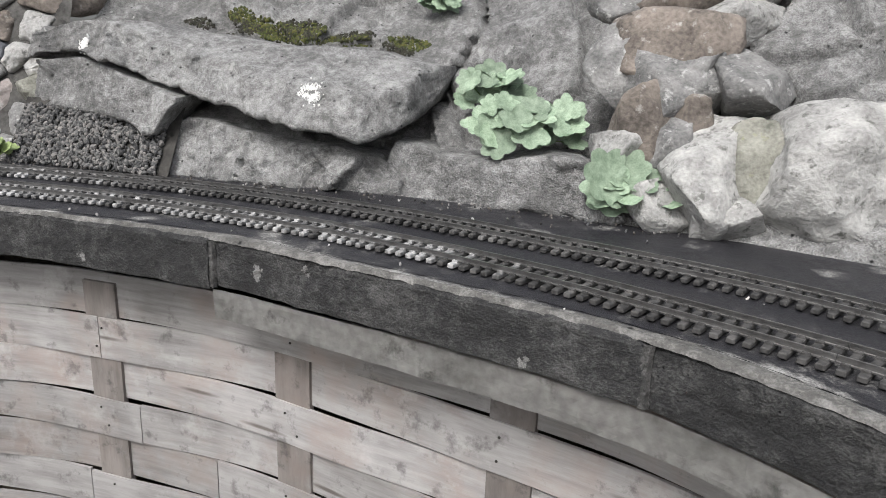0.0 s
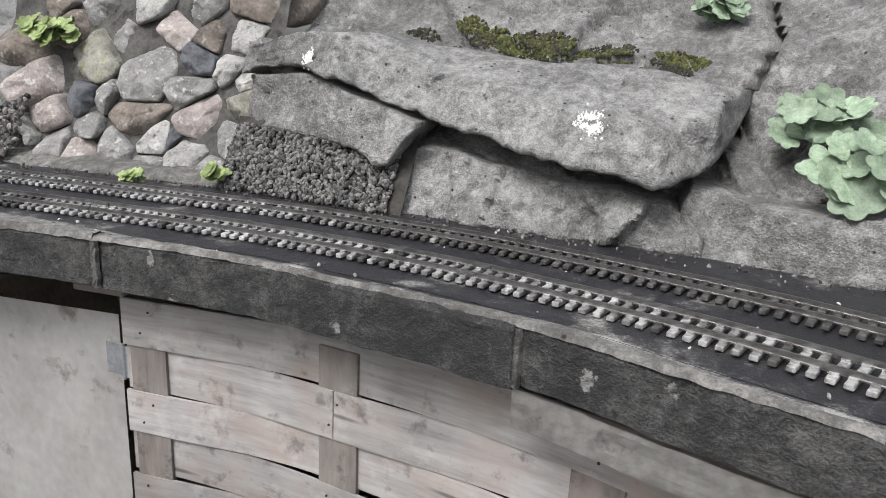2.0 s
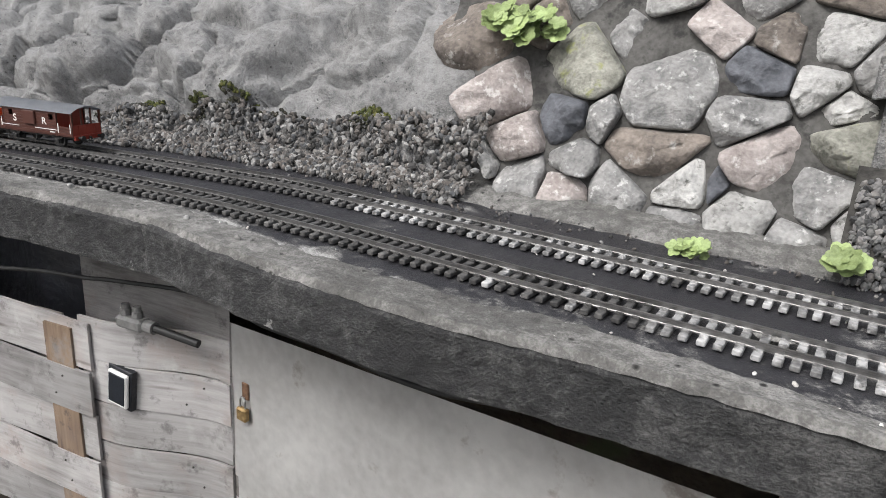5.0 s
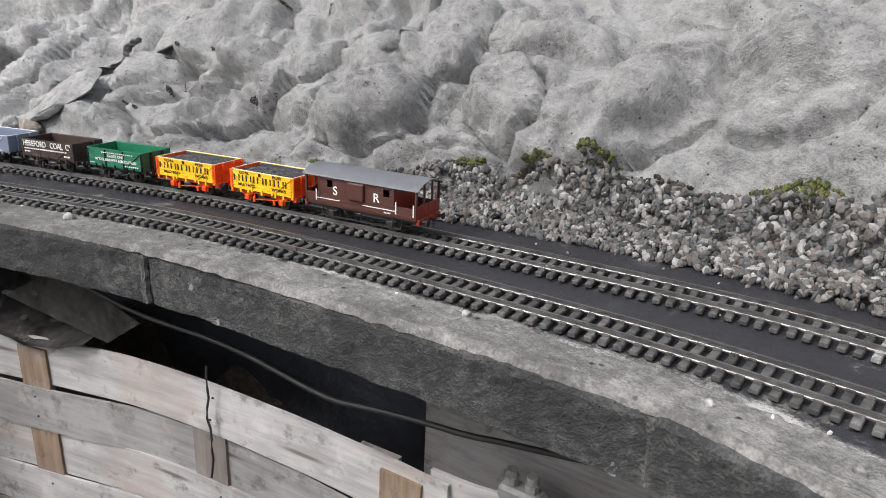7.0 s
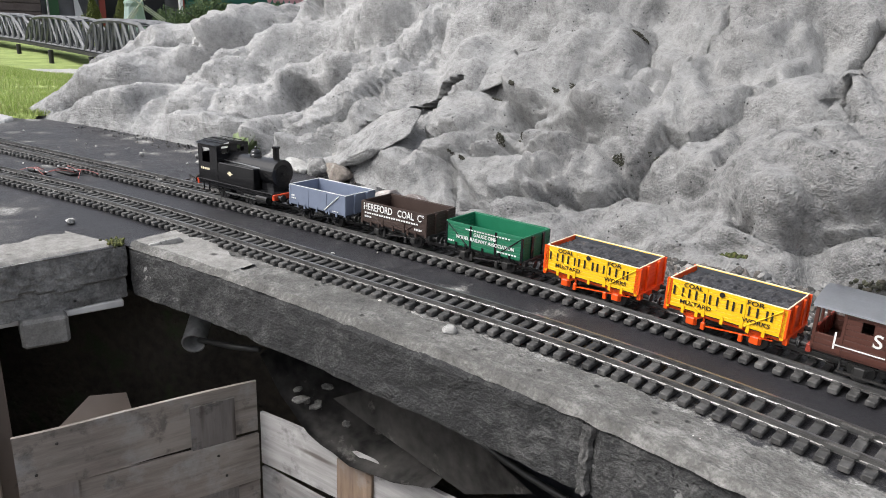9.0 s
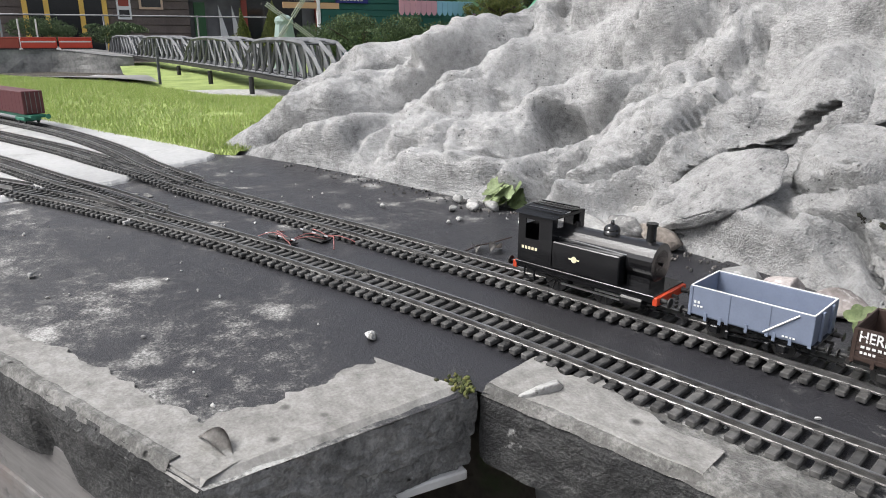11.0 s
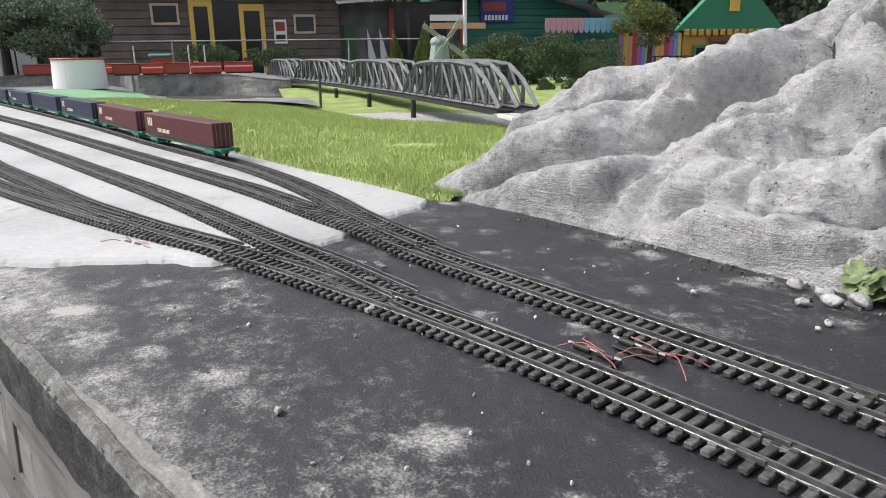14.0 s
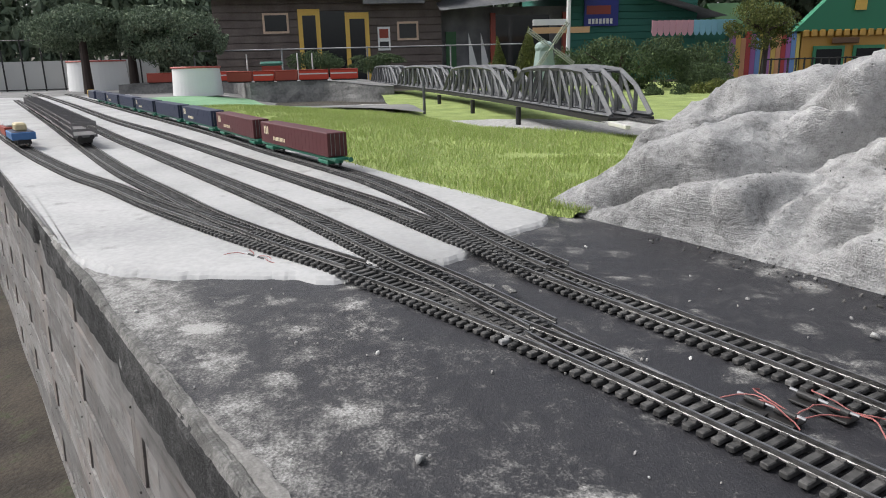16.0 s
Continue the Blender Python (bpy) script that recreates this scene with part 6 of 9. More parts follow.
# blocks and courses of stone, given by their outline as seen along y and by the lie of their front
def ledge_rock(name, lower, upper, lie, depth, material, label, cell=0.008, rough=1.0, worn_edge=0.008, seed=0, group="boulders"):
    """A long block between a lower and an upper outline (x, z); lie(x, z) gives its front."""
    lx, lz = [p[0] for p in lower], [p[1] for p in lower]
    ux, uz = [p[0] for p in upper], [p[1] for p in upper]
    x0, x1 = max(lx[0], ux[0]), min(lx[-1], ux[-1])
    nx = int((x1 - x0) / cell)
    nz = int(max(uz) - min(lz) > 0 and max(b - a for a, b in zip([np.interp(x, lx, lz) for x in np.linspace(x0, x1, 20)], [np.interp(x, ux, uz) for x in np.linspace(x0, x1, 20)])) / cell)
    off = Vector((seed * 3.1, seed * 1.7, seed))
    mid = Vector(((x0 + x1) / 2, lie((x0 + x1) / 2, lz[0]), (lz[0] + uz[0]) / 2))

    def place(i, j):
        x = x0 + (x1 - x0) * min(max(i, 0), nx) / nx
        a = np.interp(x, lx, lz) + 0.009 * noise.noise(Vector((x * 13, 0, 0)) + off) + 0.007 * noise.noise(Vector((x * 37, 0, 0)) + off) + 0.003 * noise.noise(Vector((x * 110, 0, 0)) + off)
        b = max(a + 0.012, np.interp(x, ux, uz) + 0.008 * noise.noise(Vector((x * 11, 5, 0)) + off))
        z = a + (b - a) * min(max(j, 0), nz) / nz
        p = Vector((x, 0, z))
        y = lie(x, z) - rough * (0.016 * noise.fractal(p * 5 + off, 1.0, 2.0, 3) + 0.013 * noise.fractal(p * 17 + off, 0.75, 2.0, 5) + 0.006 * (noise.ridged_multi_fractal(p * 30 + off, 0.9, 2.1, 3, 1.0, 2.0) - 1.0))
        e = noise.voronoi(p * 6 + off)
        y += rough * 0.016 * (noise.cell(e[1][0] * 5.3) - 0.5)
        rim = min(z - a, x - x0, x1 - x)
        y += worn_edge * max(0.0, 1 - rim / worn_edge) ** 2
        if i < 0 or i > nx or j < 0 or j > nz:
            y += depth
        return Vector((x, y, z)) - mid
    bm = bmesh.new()
    rows = [[bm.verts.new(place(i, j)) for j in range(-1, nz + 2)] for i in range(-1, nx + 2)]
    for p, q in zip(rows, rows[1:]):
        for j in range(len(p) - 1):
            bm.faces.new((p[j], q[j], q[j + 1], p[j + 1]))
    ob = part(name, bm, material, smooth=True)
    ob.matrix_world = Matrix.Translation(mid)
    return tagged(ob, label, "rock", group)


LOWER_EDGE = [(-0.385, 1.100), (-0.21, 1.115), (-0.12, 1.095), (-0.083, 1.083), (0.103, 1.035), (0.24, 1.010), (0.38, 0.984), (0.543, 0.958), (0.58, 0.968), (0.63, 0.99), (0.67, 1.03), (0.70, 1.09)]


def slab_lie(x, z):
    foot = np.interp(x, [-0.39, -0.083, 0.103, 0.38, 0.543, 0.63, 0.70], [1.935, 1.833, 1.785, 1.682, 1.657, 1.72, 1.93])
    up = z - np.interp(x, [p[0] for p in LOWER_EDGE], [p[1] for p in LOWER_EDGE])
    return foot + 0.53 * min(up, 0.09) + 2.2 * max(0.0, up - 0.09)


ledge_rock("overhanging_slab", LOWER_EDGE, [(-0.385, 1.15), (-0.25, 1.19), (-0.08, 1.19), (0.1, 1.17), (0.273, 1.15), (0.42, 1.15), (0.55, 1.14), (0.64, 1.12), (0.70, 1.115)], slab_lie, 0.20, ROCK, "long grey overhanging rock slab above a dark cleft", seed=2, rough=0.9)
ledge_rock("rock_block", [(-0.365, 0.982), (-0.2, 0.976), (-0.06, 0.962), (0.035, 0.938), (0.07, 0.985), (0.093, 1.010)], [(-0.365, 1.090), (-0.22, 1.103), (-0.12, 1.083), (-0.083, 1.070), (0.093, 1.024)], lambda x, z: 1.758 + 0.31 * (0.08 - x) + 0.35 * (z - 0.97), 0.14, ROCK, "angular grey rock block split by a crack", seed=3, rough=0.7)
ledge_rock("rock_block", [(0.035, 0.846), (0.63, 0.846)], [(0.035, 0.915), (0.06, 0.955), (0.09, 0.980), (0.15, 0.975), (0.238, 0.958), (0.36, 0.944), (0.475, 0.938), (0.57, 0.925), (0.63, 0.88)], lambda x, z: 1.735 + 0.6 * (z - 0.86) - 0.13 * (x - 0.2), 0.12, ROCK, "low wedge of grey rock under the overhanging slab", seed=4, rough=1.2)
ledge_rock("rock_block", [(0.59, 0.846), (1.08, 0.846)], [(0.59, 0.92), (0.605, 0.955), (0.65, 0.955), (0.709, 0.936), (0.82, 0.945), (0.939, 0.960), (1.0, 0.955), (1.05, 0.925), (1.08, 0.88)], lambda x, z: 1.735 - 0.37 * (x - 0.6) + 0.35 * (z - 0.95), 0.14, ROCK, "long low pale grey rock beside the track", seed=5, rough=0.9)


# rubble walls: each stone is cut back where it meets its neighbours
def clip(poly, n, d):
    """The part of a convex outline on the side where n . p < d."""
    out = []
    for p, q in zip(poly, poly[1:] + poly[:1]):
        a, b = p.dot(n) - d, q.dot(n) - d
        if a <= 0:
            out.append(p)
        if a * b < 0:
            out.append(p + (q - p) * (a / (a - b)))
    return out


def rubble_wall(stones, lie, limits, joint, group_word, seed):
    """Closely fitted stones (x, z, width, height, kind) in a wall whose front is lie(x, z)."""
    rn = random.Random(seed)
    pts = [Vector((r[0], r[1])) for r in stones]
    reach = [(r[2] / 2, r[3] / 2) for r in stones]
    for i, (x, z, w, h, kind) in enumerate(stones):
        c = pts[i]
        turn = rn.uniform(0, 0.6)
        poly = [c + Vector((0.98 * w * math.cos(turn + k * math.pi / 5) * rn.uniform(0.9, 1.1), 0.98 * h * math.sin(turn + k * math.pi / 5) * rn.uniform(0.9, 1.1))) for k in range(10)]
        for j, q in enumerate(pts):
            d = q - c
            if j == i or d.length > 0.4 or len(poly) < 3:
                continue
            u = d.normalized()
            a, b = (math.hypot(r[0] * u.x, r[1] * u.y) for r in (reach[i], reach[j]))
            poly = clip(poly, u, c.dot(u) + d.length * a / (a + b) - joint)
        for n, d in limits:
            poly = clip(poly, Vector(n), d) if len(poly) > 2 else poly
        if len(poly) < 3:
            continue
        # corners worn round
        for k in (0.07, 0.16):
            poly = [p for a, b in zip(poly, poly[1:] + poly[:1]) for p in (a * (1 - k) + b * k, a * k + b * (1 - k))]
        loop, n = [], 40
        ends = poly + poly[:1]
        run = np.concatenate([[0], np.cumsum([(b - a).length for a, b in zip(ends, ends[1:])])])
        for k in range(n):
            t = run[-1] * k / n
            loop.append(Vector((np.interp(t, run, [p.x for p in ends]), np.interp(t, run, [p.y for p in ends]))))
        c = sum(loop, Vector((0, 0))) / n
        size = 0.5 * min(w, h)
        proud = rn.uniform(-0.006, 0.014)
        tilt = Vector((rn.uniform(-0.2, 0.2), rn.uniform(-0.25, 0.15)))
        facets = [(Vector((math.cos(a), math.sin(a))), rn.uniform(0.1, 0.6) * size, rn.uniform(0.15, 0.6)) for a in (rn.uniform(0, 6.28) for _ in range(4))]
        off = Vector((rn.uniform(0, 99), rn.uniform(0, 99), 0))
        y0 = lie(c.x, c.y)
        bm = bmesh.new()
        rings = []
        for q, back in ((1.0, 0.07), (1.0, 0.014), (0.985, 0.0075), (0.955, 0.003), (0.89, 0.0005), (0.76, 0), (0.6, 0), (0.42, 0), (0.22, 0)):
            ring = []
            for p in loop:
                v = (p - c) * q
                y = back * (0.75 + 0.5 * noise.noise(Vector((p.x * 30, p.y * 30, 3)))) - proud - 0.05 * size * (1 - q * q) + v.dot(tilt)
                for m, k, slope in facets:
                    y += max(0.0, v.dot(m) - k) * slope
                e = Vector((v.x, v.y, 0)) * 10 + off
                y += lie(c.x + v.x, c.y + v.y) - y0 - 0.014 * noise.fractal(e * 0.8, 0.9, 2.0, 5) - 0.004 * noise.noise(e * 7) - 0.006 * (noise.ridged_multi_fractal(e * 3, 0.9, 2.1, 3, 1.0, 2.0) - 1)
                wob = 1 + 0.035 * noise.noise(e * 3)
                ring.append(bm.verts.new((v.x * wob, y, v.y * wob)))
            rings.append(ring)
        top = bm.verts.new((0, sum(v.co.y for v in rings[-1]) / n, 0))
        for a, b in zip(rings, rings[1:]):
            for k in range(n):
                bm.faces.new((a[k], a[(k + 1) % n], b[(k + 1) % n], b[k]))
        for k in range(n):
            bm.faces.new((rings[-1][k], rings[-1][(k + 1) % n], top))
        bmesh.ops.recalc_face_normals(bm, faces=bm.faces[:])
        ob = part("stone", bm, STONES[kind], smooth=True)
        ob.matrix_world = Matrix.Translation((c.x, y0, c.y))
        tagged(ob, KIND_WORDS[kind] + " stone fitted into the " + group_word, "stone", "rubble stones")


RUBBLE = [
    (-1.058, 1.126, 0.167, 0.097, "brown"), (-0.993, 1.047, 0.163, 0.107, "pink"), (-0.855, 1.102, 0.18, 0.121, "green"), (-0.689, 1.095, 0.172, 0.18, "grey"), (-0.864, 1.009, 0.108, 0.08, "slate"), (-0.949, 0.962, 0.128, 0.075, "pink"), (-0.823, 0.94, 0.101, 0.05, "grey"),
    (-0.686, 0.971, 0.206, 0.078, "brown"), (-0.793, 1.017, 0.066, 0.063, "grey"), (-0.55, 1.111, 0.126, 0.072, "slate"), (-0.55, 1.044, 0.136, 0.07, "grey"), (-0.516, 0.987, 0.133, 0.1, "pink"), (-0.457, 1.099, 0.095, 0.072, "pale"), (-0.424, 1.064, 0.099, 0.04, "pale"),
]
RUBBLE_TWO = [
    (-0.407, 1.015, 0.098, 0.084, "green"), (-0.735, 0.895, 0.119, 0.06, "grey"), (-0.632, 0.921, 0.101, 0.06, "pale"), (-0.527, 0.899, 0.119, 0.06, "pale"), (-0.421, 0.94, 0.111, 0.082, "grey"), (-0.371, 0.905, 0.063, 0.06, "pale"), (-0.627, 1.176, 0.106, 0.059, "pink"),
    (-0.526, 1.173, 0.089, 0.069, "brown"), (-0.448, 1.17, 0.128, 0.082, "pale"), (-0.791, 1.165, 0.108, 0.052, "grey"), (-0.571, 0.935, 0.04, 0.035, "slate"), (-0.826, 0.883, 0.1, 0.06, "pink"), (-0.92, 0.888, 0.103, 0.07, "grey"), (-0.946, 1.179, 0.129, 0.054, "brown"),
    (-0.393, 1.131, 0.052, 0.051, "grey"), (-0.63, 0.868, 0.10, 0.04, "grey"), (-0.44, 0.87, 0.11, 0.04, "grey"), (-1.01, 0.90, 0.09, 0.08, "pale"),
]
RUBBLE_TOP = [(-1.0, 1.235, 0.12, 0.07, "brown"), (-0.88, 1.235, 0.12, 0.08, "grey"), (-0.74, 1.255, 0.15, 0.09, "pale"), (-0.58, 1.25, 0.14, 0.08, "grey"), (-0.43, 1.26, 0.13, 0.08, "brown"), (-0.95, 1.31, 0.15, 0.09, "grey"), (-0.79, 1.345, 0.16, 0.09, "brown"), (-0.62, 1.345, 0.15, 0.09, "pale"), (-0.45, 1.36, 0.15, 0.09, "grey")]
rubble_wall(RUBBLE + RUBBLE_TWO + RUBBLE_TOP, lambda x, z: 1.935 + 0.45 * (z - 1.0) - 0.1 * max(0.0, -0.93 - x), [((-0.745, -0.667), 0.135)], 0.0018, "rubble wall", 3)
BEND_STONES = [
    (1.162, 1.732, 1.185, 0.205, 0.135, "brown", 0.15), (1.164, 1.644, 1.082, 0.150, 0.138, "grey", 0.25), (1.108, 1.606, 1.011, 0.124, 0.160, "brown", -0.5), (1.208, 1.522, 0.950, 0.165, 0.150, "pale", 0.0), (1.202, 1.773, 1.256, 0.165, 0.075, "brown", 0.1),
    (1.275, 1.719, 1.222, 0.14, 0.10, "pale", 0.0), (1.152, 1.600, 1.008, 0.085, 0.10, "grey", 0.0), (1.225, 1.664, 1.121, 0.075, 0.10, "grey", 0.2), (1.195, 1.590, 1.017, 0.085, 0.09, "brown", 0.3), (1.076, 1.720, 1.119, 0.10, 0.125, "grey", -0.3),
]
BEND_SMALL = [(1.098, 1.775, 1.198, 0.062, 0.055, "pink", 0.0), (1.063, 1.595, 0.965, 0.085, 0.08, "pale", 0.0), (1.275, 1.510, 0.962, 0.08, 0.135, "green", 0.0), (1.13, 1.545, 0.895, 0.11, 0.085, "pale", 0.1), (1.245, 1.47, 0.885, 0.12, 0.075, "pale", 0.0), (1.09, 1.85, 1.26, 0.11, 0.08, "grey", 0.2), (1.31, 1.62, 1.10, 0.12, 0.12, "grey", 0.0), (1.30, 1.78, 1.30, 0.15, 0.10, "grey", 0.0)]
for k, (x, y, z, w, h, kind, turn) in enumerate(BEND_STONES + BEND_SMALL):
    stone((x, y + 0.015, z), w * 1.02, h * 1.02, kind, 400 + k * 7, turn)
tagged(part("mortar_ledge", grid(60, 5, lambda u, v: (lambda x: (x, np.interp(-x, [0.39, 0.7, 1.0], [1.792, 1.803, 1.815]) + 0.085 * v + 0.008 * noise.noise((x * 14, 0, 1)), 0.846 + 0.012 * min(1.0, 3 * v) + 0.018 * v + 0.006 * noise.noise((x * 20, v * 3, 4))))(-1.03 + 0.68 * u)), SCREED, smooth=True), "pale mortar ledge at the foot of the rubble wall", "mortar", kind="structure")
ob = part("boulder", stone_bm(0.25, 0.17, 0.2, 77, 5, 9, 0.05, (0.72, 0.95)), STONES["pale"], smooth=True)
ob.matrix_world = Matrix.Translation((1.456, 1.549, 0.955))
tagged(ob, "large rounded pale grey boulder beside the track", "boulder", "boulders")
slab_rock = part("leaning_slab", stone_bm(0.52, 0.62, 0.26, 55, 5, 7, 0.03), ROCK, smooth=True)
slab_rock.matrix_world = Matrix.Translation((1.617, 2.006, 1.27)) @ Matrix.Rotation(-0.35, 4, "Z") @ Matrix.Rotation(0.35, 4, "Y")
tagged(slab_rock, "large smooth grey rock slab leaning behind a boulder", "rock", "boulders")
# flat broken pieces on the cement bank and loose bits by the tracks
for x, y, z, w, h, kind, turn in ((-3.22, 1.60, 0.868, 0.15, 0.04, "pale", 0.1), (-3.28, 1.475, 0.858, 0.075, 0.028, "pale", 0.0), (-3.20, 1.50, 0.862, 0.06, 0.05, "grey", 0.2), (-3.13, 1.53, 0.865, 0.09, 0.04, "brown", 0.1), (-2.78, 1.52, 0.862, 0.05, 0.03, "pink", 0.0), (-2.86, 1.50, 0.862, 0.06, 0.035, "pink", 0.1), (-2.93, 1.50, 0.86, 0.05, 0.03, "grey", 0)):
    stone((x, y, z), w, h, kind, int(-x * 100), turn, 0.05, name="loose_stone", group="loose stones", sub=3)


def pebbles(name, spots, sizes, materials, label, seed):
    """Many small pebbles in one mesh."""
    rnd = random.Random(seed)
    proto = bmesh.new()
    bmesh.ops.create_icosphere(proto, subdivisions=1, radius=1.0)
    pv, pf = [v.co.copy() for v in proto.verts], [[v.index for v in f.verts] for f in proto.faces]
    proto.free()
    verts, faces = [], []
    for p in spots:
        r = rnd.uniform(*sizes)
        m = Matrix.Translation(p) @ Euler((rnd.uniform(0, 6), rnd.uniform(0, 6), rnd.uniform(0, 6))).to_matrix().to_4x4() @ Matrix.Diagonal((r, r * rnd.uniform(0.6, 0.9), r * rnd.uniform(0.4, 0.7), 1))
        k = len(verts)
        verts += [m @ (c * rnd.uniform(0.85, 1.12)) for c in pv]
        faces += [[i + k for i in f] for f in pf]
    me = bpy.data.meshes.new(name)
    me.from_pydata(verts, [], faces)
    me.materials.append(materials)
    ob = new(name, me)
    return tagged(ob, label, "gravel", kind="stuff")


def island_mat(name, cols, rough=0.9):
    """Each loose piece of a mesh takes one of several colours."""
    m, n, l, b = nodes_of(name)
    g, r = n.new("ShaderNodeNewGeometry"), n.new("ShaderNodeValToRGB")
    r.color_ramp.interpolation = "CONSTANT"
    for i, c in enumerate(cols):
        e = r.color_ramp.elements[i] if i < 2 else r.color_ramp.elements.new(i / len(cols))
        e.position, e.color = i / len(cols), (*c, 1)
    l.new(g.outputs["Random Per Island"], r.inputs[0])
    k, mx = n.new("ShaderNodeTexNoise"), n.new("ShaderNodeMixRGB")
    k.inputs["Scale"].default_value = 160
    l.new(g.outputs["Position"], k.inputs["Vector"])
    mx.blend_type, mx.inputs[0].default_value = "OVERLAY", 0.5
    l.new(r.outputs[0], mx.inputs[1])
    l.new(k.outputs[0], mx.inputs[2])
    l.new(mx.outputs[0], b.inputs["Base Color"])
    b.inputs["Roughness"].default_value = rough
    return m


GRAVEL = island_mat("gravel_mix", [(0.10, 0.094, 0.088), (0.17, 0.163, 0.153), (0.062, 0.06, 0.058), (0.13, 0.116, 0.106), (0.085, 0.076, 0.068), (0.036, 0.035, 0.033), (0.25, 0.245, 0.235), (0.078, 0.08, 0.082)])
DARK_GRAVEL = island_mat("dark_gravel_mix", [(0.07, 0.07, 0.07), (0.12, 0.12, 0.115), (0.16, 0.155, 0.15), (0.05, 0.05, 0.05), (0.2, 0.19, 0.18)])
rnd = random.Random(11)


def gravel_spots(x0, x1, n, dmax):
    out = []
    for _ in range(n):
        x = rnd.uniform(x1, x0)
        d = rnd.uniform(-0.07, dmax(x))
        s = BASE.by_x(x)
        if d < 0.0:
            xx, yy = BASE.off(s, d)
            z = TOP + 0.004 + 0.0 * d
            out.append(Vector((xx, yy, z + max(0.0, (d + 0.07)) * 0.35)))
        else:
            q = bank(s, d)
            xx, yy = BASE.off(s, d - 0.01)
            out.append(Vector((xx, yy, max(q.z, TOP + 0.02) + 0.004)))
    return out


pebbles("gravel", gravel_spots(-0.99, -2.35, 4800, lambda x: np.interp(-x, [1.0, 1.25, 1.6, 1.9, 2.35], [0.075, 0.085, 0.075, 0.06, 0.01])), (0.005, 0.0115), GRAVEL, "loose grey gravel heaped at the foot of the rock", 3)
pebbles("gravel_ledge", [Vector((x, 1.792 + 0.70 * (z - 0.86) - 0.16 * (x + 0.36), z)) + Vector((0, rnd.uniform(-0.004, 0.004), 0)) for x, z in ((rnd.uniform(-0.37, 0.05), rnd.uniform(0.855, 0.985)) for _ in range(2000))], (0.0045, 0.009), DARK_GRAVEL, "dark gravel packed under the cracked slab", 4)
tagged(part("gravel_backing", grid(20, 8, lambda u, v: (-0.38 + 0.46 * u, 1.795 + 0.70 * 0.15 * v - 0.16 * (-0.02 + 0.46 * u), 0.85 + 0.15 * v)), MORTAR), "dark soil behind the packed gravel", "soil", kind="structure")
pebbles("grit", [Vector((*BASE.off(BASE.by_x(rnd.uniform(-4.2, 1.2)), -abs(rnd.gauss(0, 0.045))), TOP + 0.002)) for _ in range(900)], (0.0015, 0.005), GRAVEL, "scattered grit along the foot of the bank", 6)
pebbles("deck_litter", [Vector((*EDGE.off(rnd.uniform(0, EDGE.length), rnd.uniform(0.02, 0.42)), TOP + 0.0015)) for _ in range(170)] + [Vector((*quay(rnd.uniform(0.0, 1.6), rnd.uniform(0.03, 0.9)), TOP + 0.0015)) for _ in range(110)], (0.0012, 0.0045), island_mat("litter_mix", [(0.6, 0.59, 0.56), (0.3, 0.29, 0.28), (0.45, 0.43, 0.4)]), "small pale chips littering the coated deck", 9)
stone((-2.76, 1.045, 0.857), 0.014, 0.013, "pale", 301, name="snail_shell", group="loose stones", sub=3)

LIME = island_mat("bird_lime", [(0.78, 0.78, 0.76), (0.7, 0.7, 0.68)])
pebbles("lime_splash", [Vector((x, slab_lie(x, z) - 0.006, z)) for x, z in [(0.424 + rnd.gauss(0, 0.010), 1.052 + rnd.gauss(0, 0.009)) for _ in range(420)] + [(-0.193 + rnd.gauss(0, 0.006), 1.134 + rnd.gauss(0, 0.008)) for _ in range(160)]], (0.0015, 0.0036), LIME, "white bird lime splashed on the rock slab", 12)

# moss and lichen
MOSS = island_mat("moss_mix", [(0.07, 0.08, 0.018), (0.045, 0.055, 0.014), (0.10, 0.10, 0.025), (0.035, 0.036, 0.014)])
DARK_MOSS = island_mat("dark_moss_mix", [(0.018, 0.018, 0.012), (0.03, 0.029, 0.019), (0.038, 0.033, 0.024), (0.05, 0.05, 0.032)])


def moss(patches, mat, seed, label, flat=0.6):
    r = random.Random(seed)
    spots = []
    for x, d, rad, n in patches:
        n = int(n * 1.9)
        s = BASE.by_x(x)
        for _ in range(n):
            a, q = r.uniform(0, 6.28), rad * math.sqrt(r.random())
            spots.append(bank(s + q * math.cos(a), max(0.001, d + q * flat * math.sin(a))))
    return pebbles("moss", spots, (0.003, 0.0075), mat, label, seed)


moss([(0.12, 0.36, 0.06, 200), (0.24, 0.35, 0.08, 300), (0.36, 0.36, 0.05, 150), (0.50, 0.38, 0.05, 130), (0.16, 0.31, 0.03, 90), (0.04, 0.39, 0.04, 90)], MOSS, 21, "yellow-green moss cushions on the rock ledge")
moss([(0.06, 0.34, 0.06, 150), (0.22, 0.36, 0.08, 240), (0.36, 0.38, 0.06, 120), (0.18, 0.27, 0.03, 60), (0.29, 0.155, 0.018, 40), (-0.08, 0.36, 0.04, 60), (0.48, 0.33, 0.05, 90)], DARK_MOSS, 22, "dark moss and lichen on the rock ledge")
moss([(-1.30, 0.085, 0.045, 70), (-1.36, 0.082, 0.03, 40), (-1.62, 0.085, 0.035, 40), (-1.73, 0.08, 0.03, 36), (-1.86, 0.07, 0.03, 36), (-2.2, 0.05, 0.02, 20)], MOSS, 23, "moss tufts along the top of the gravel", 0.16)
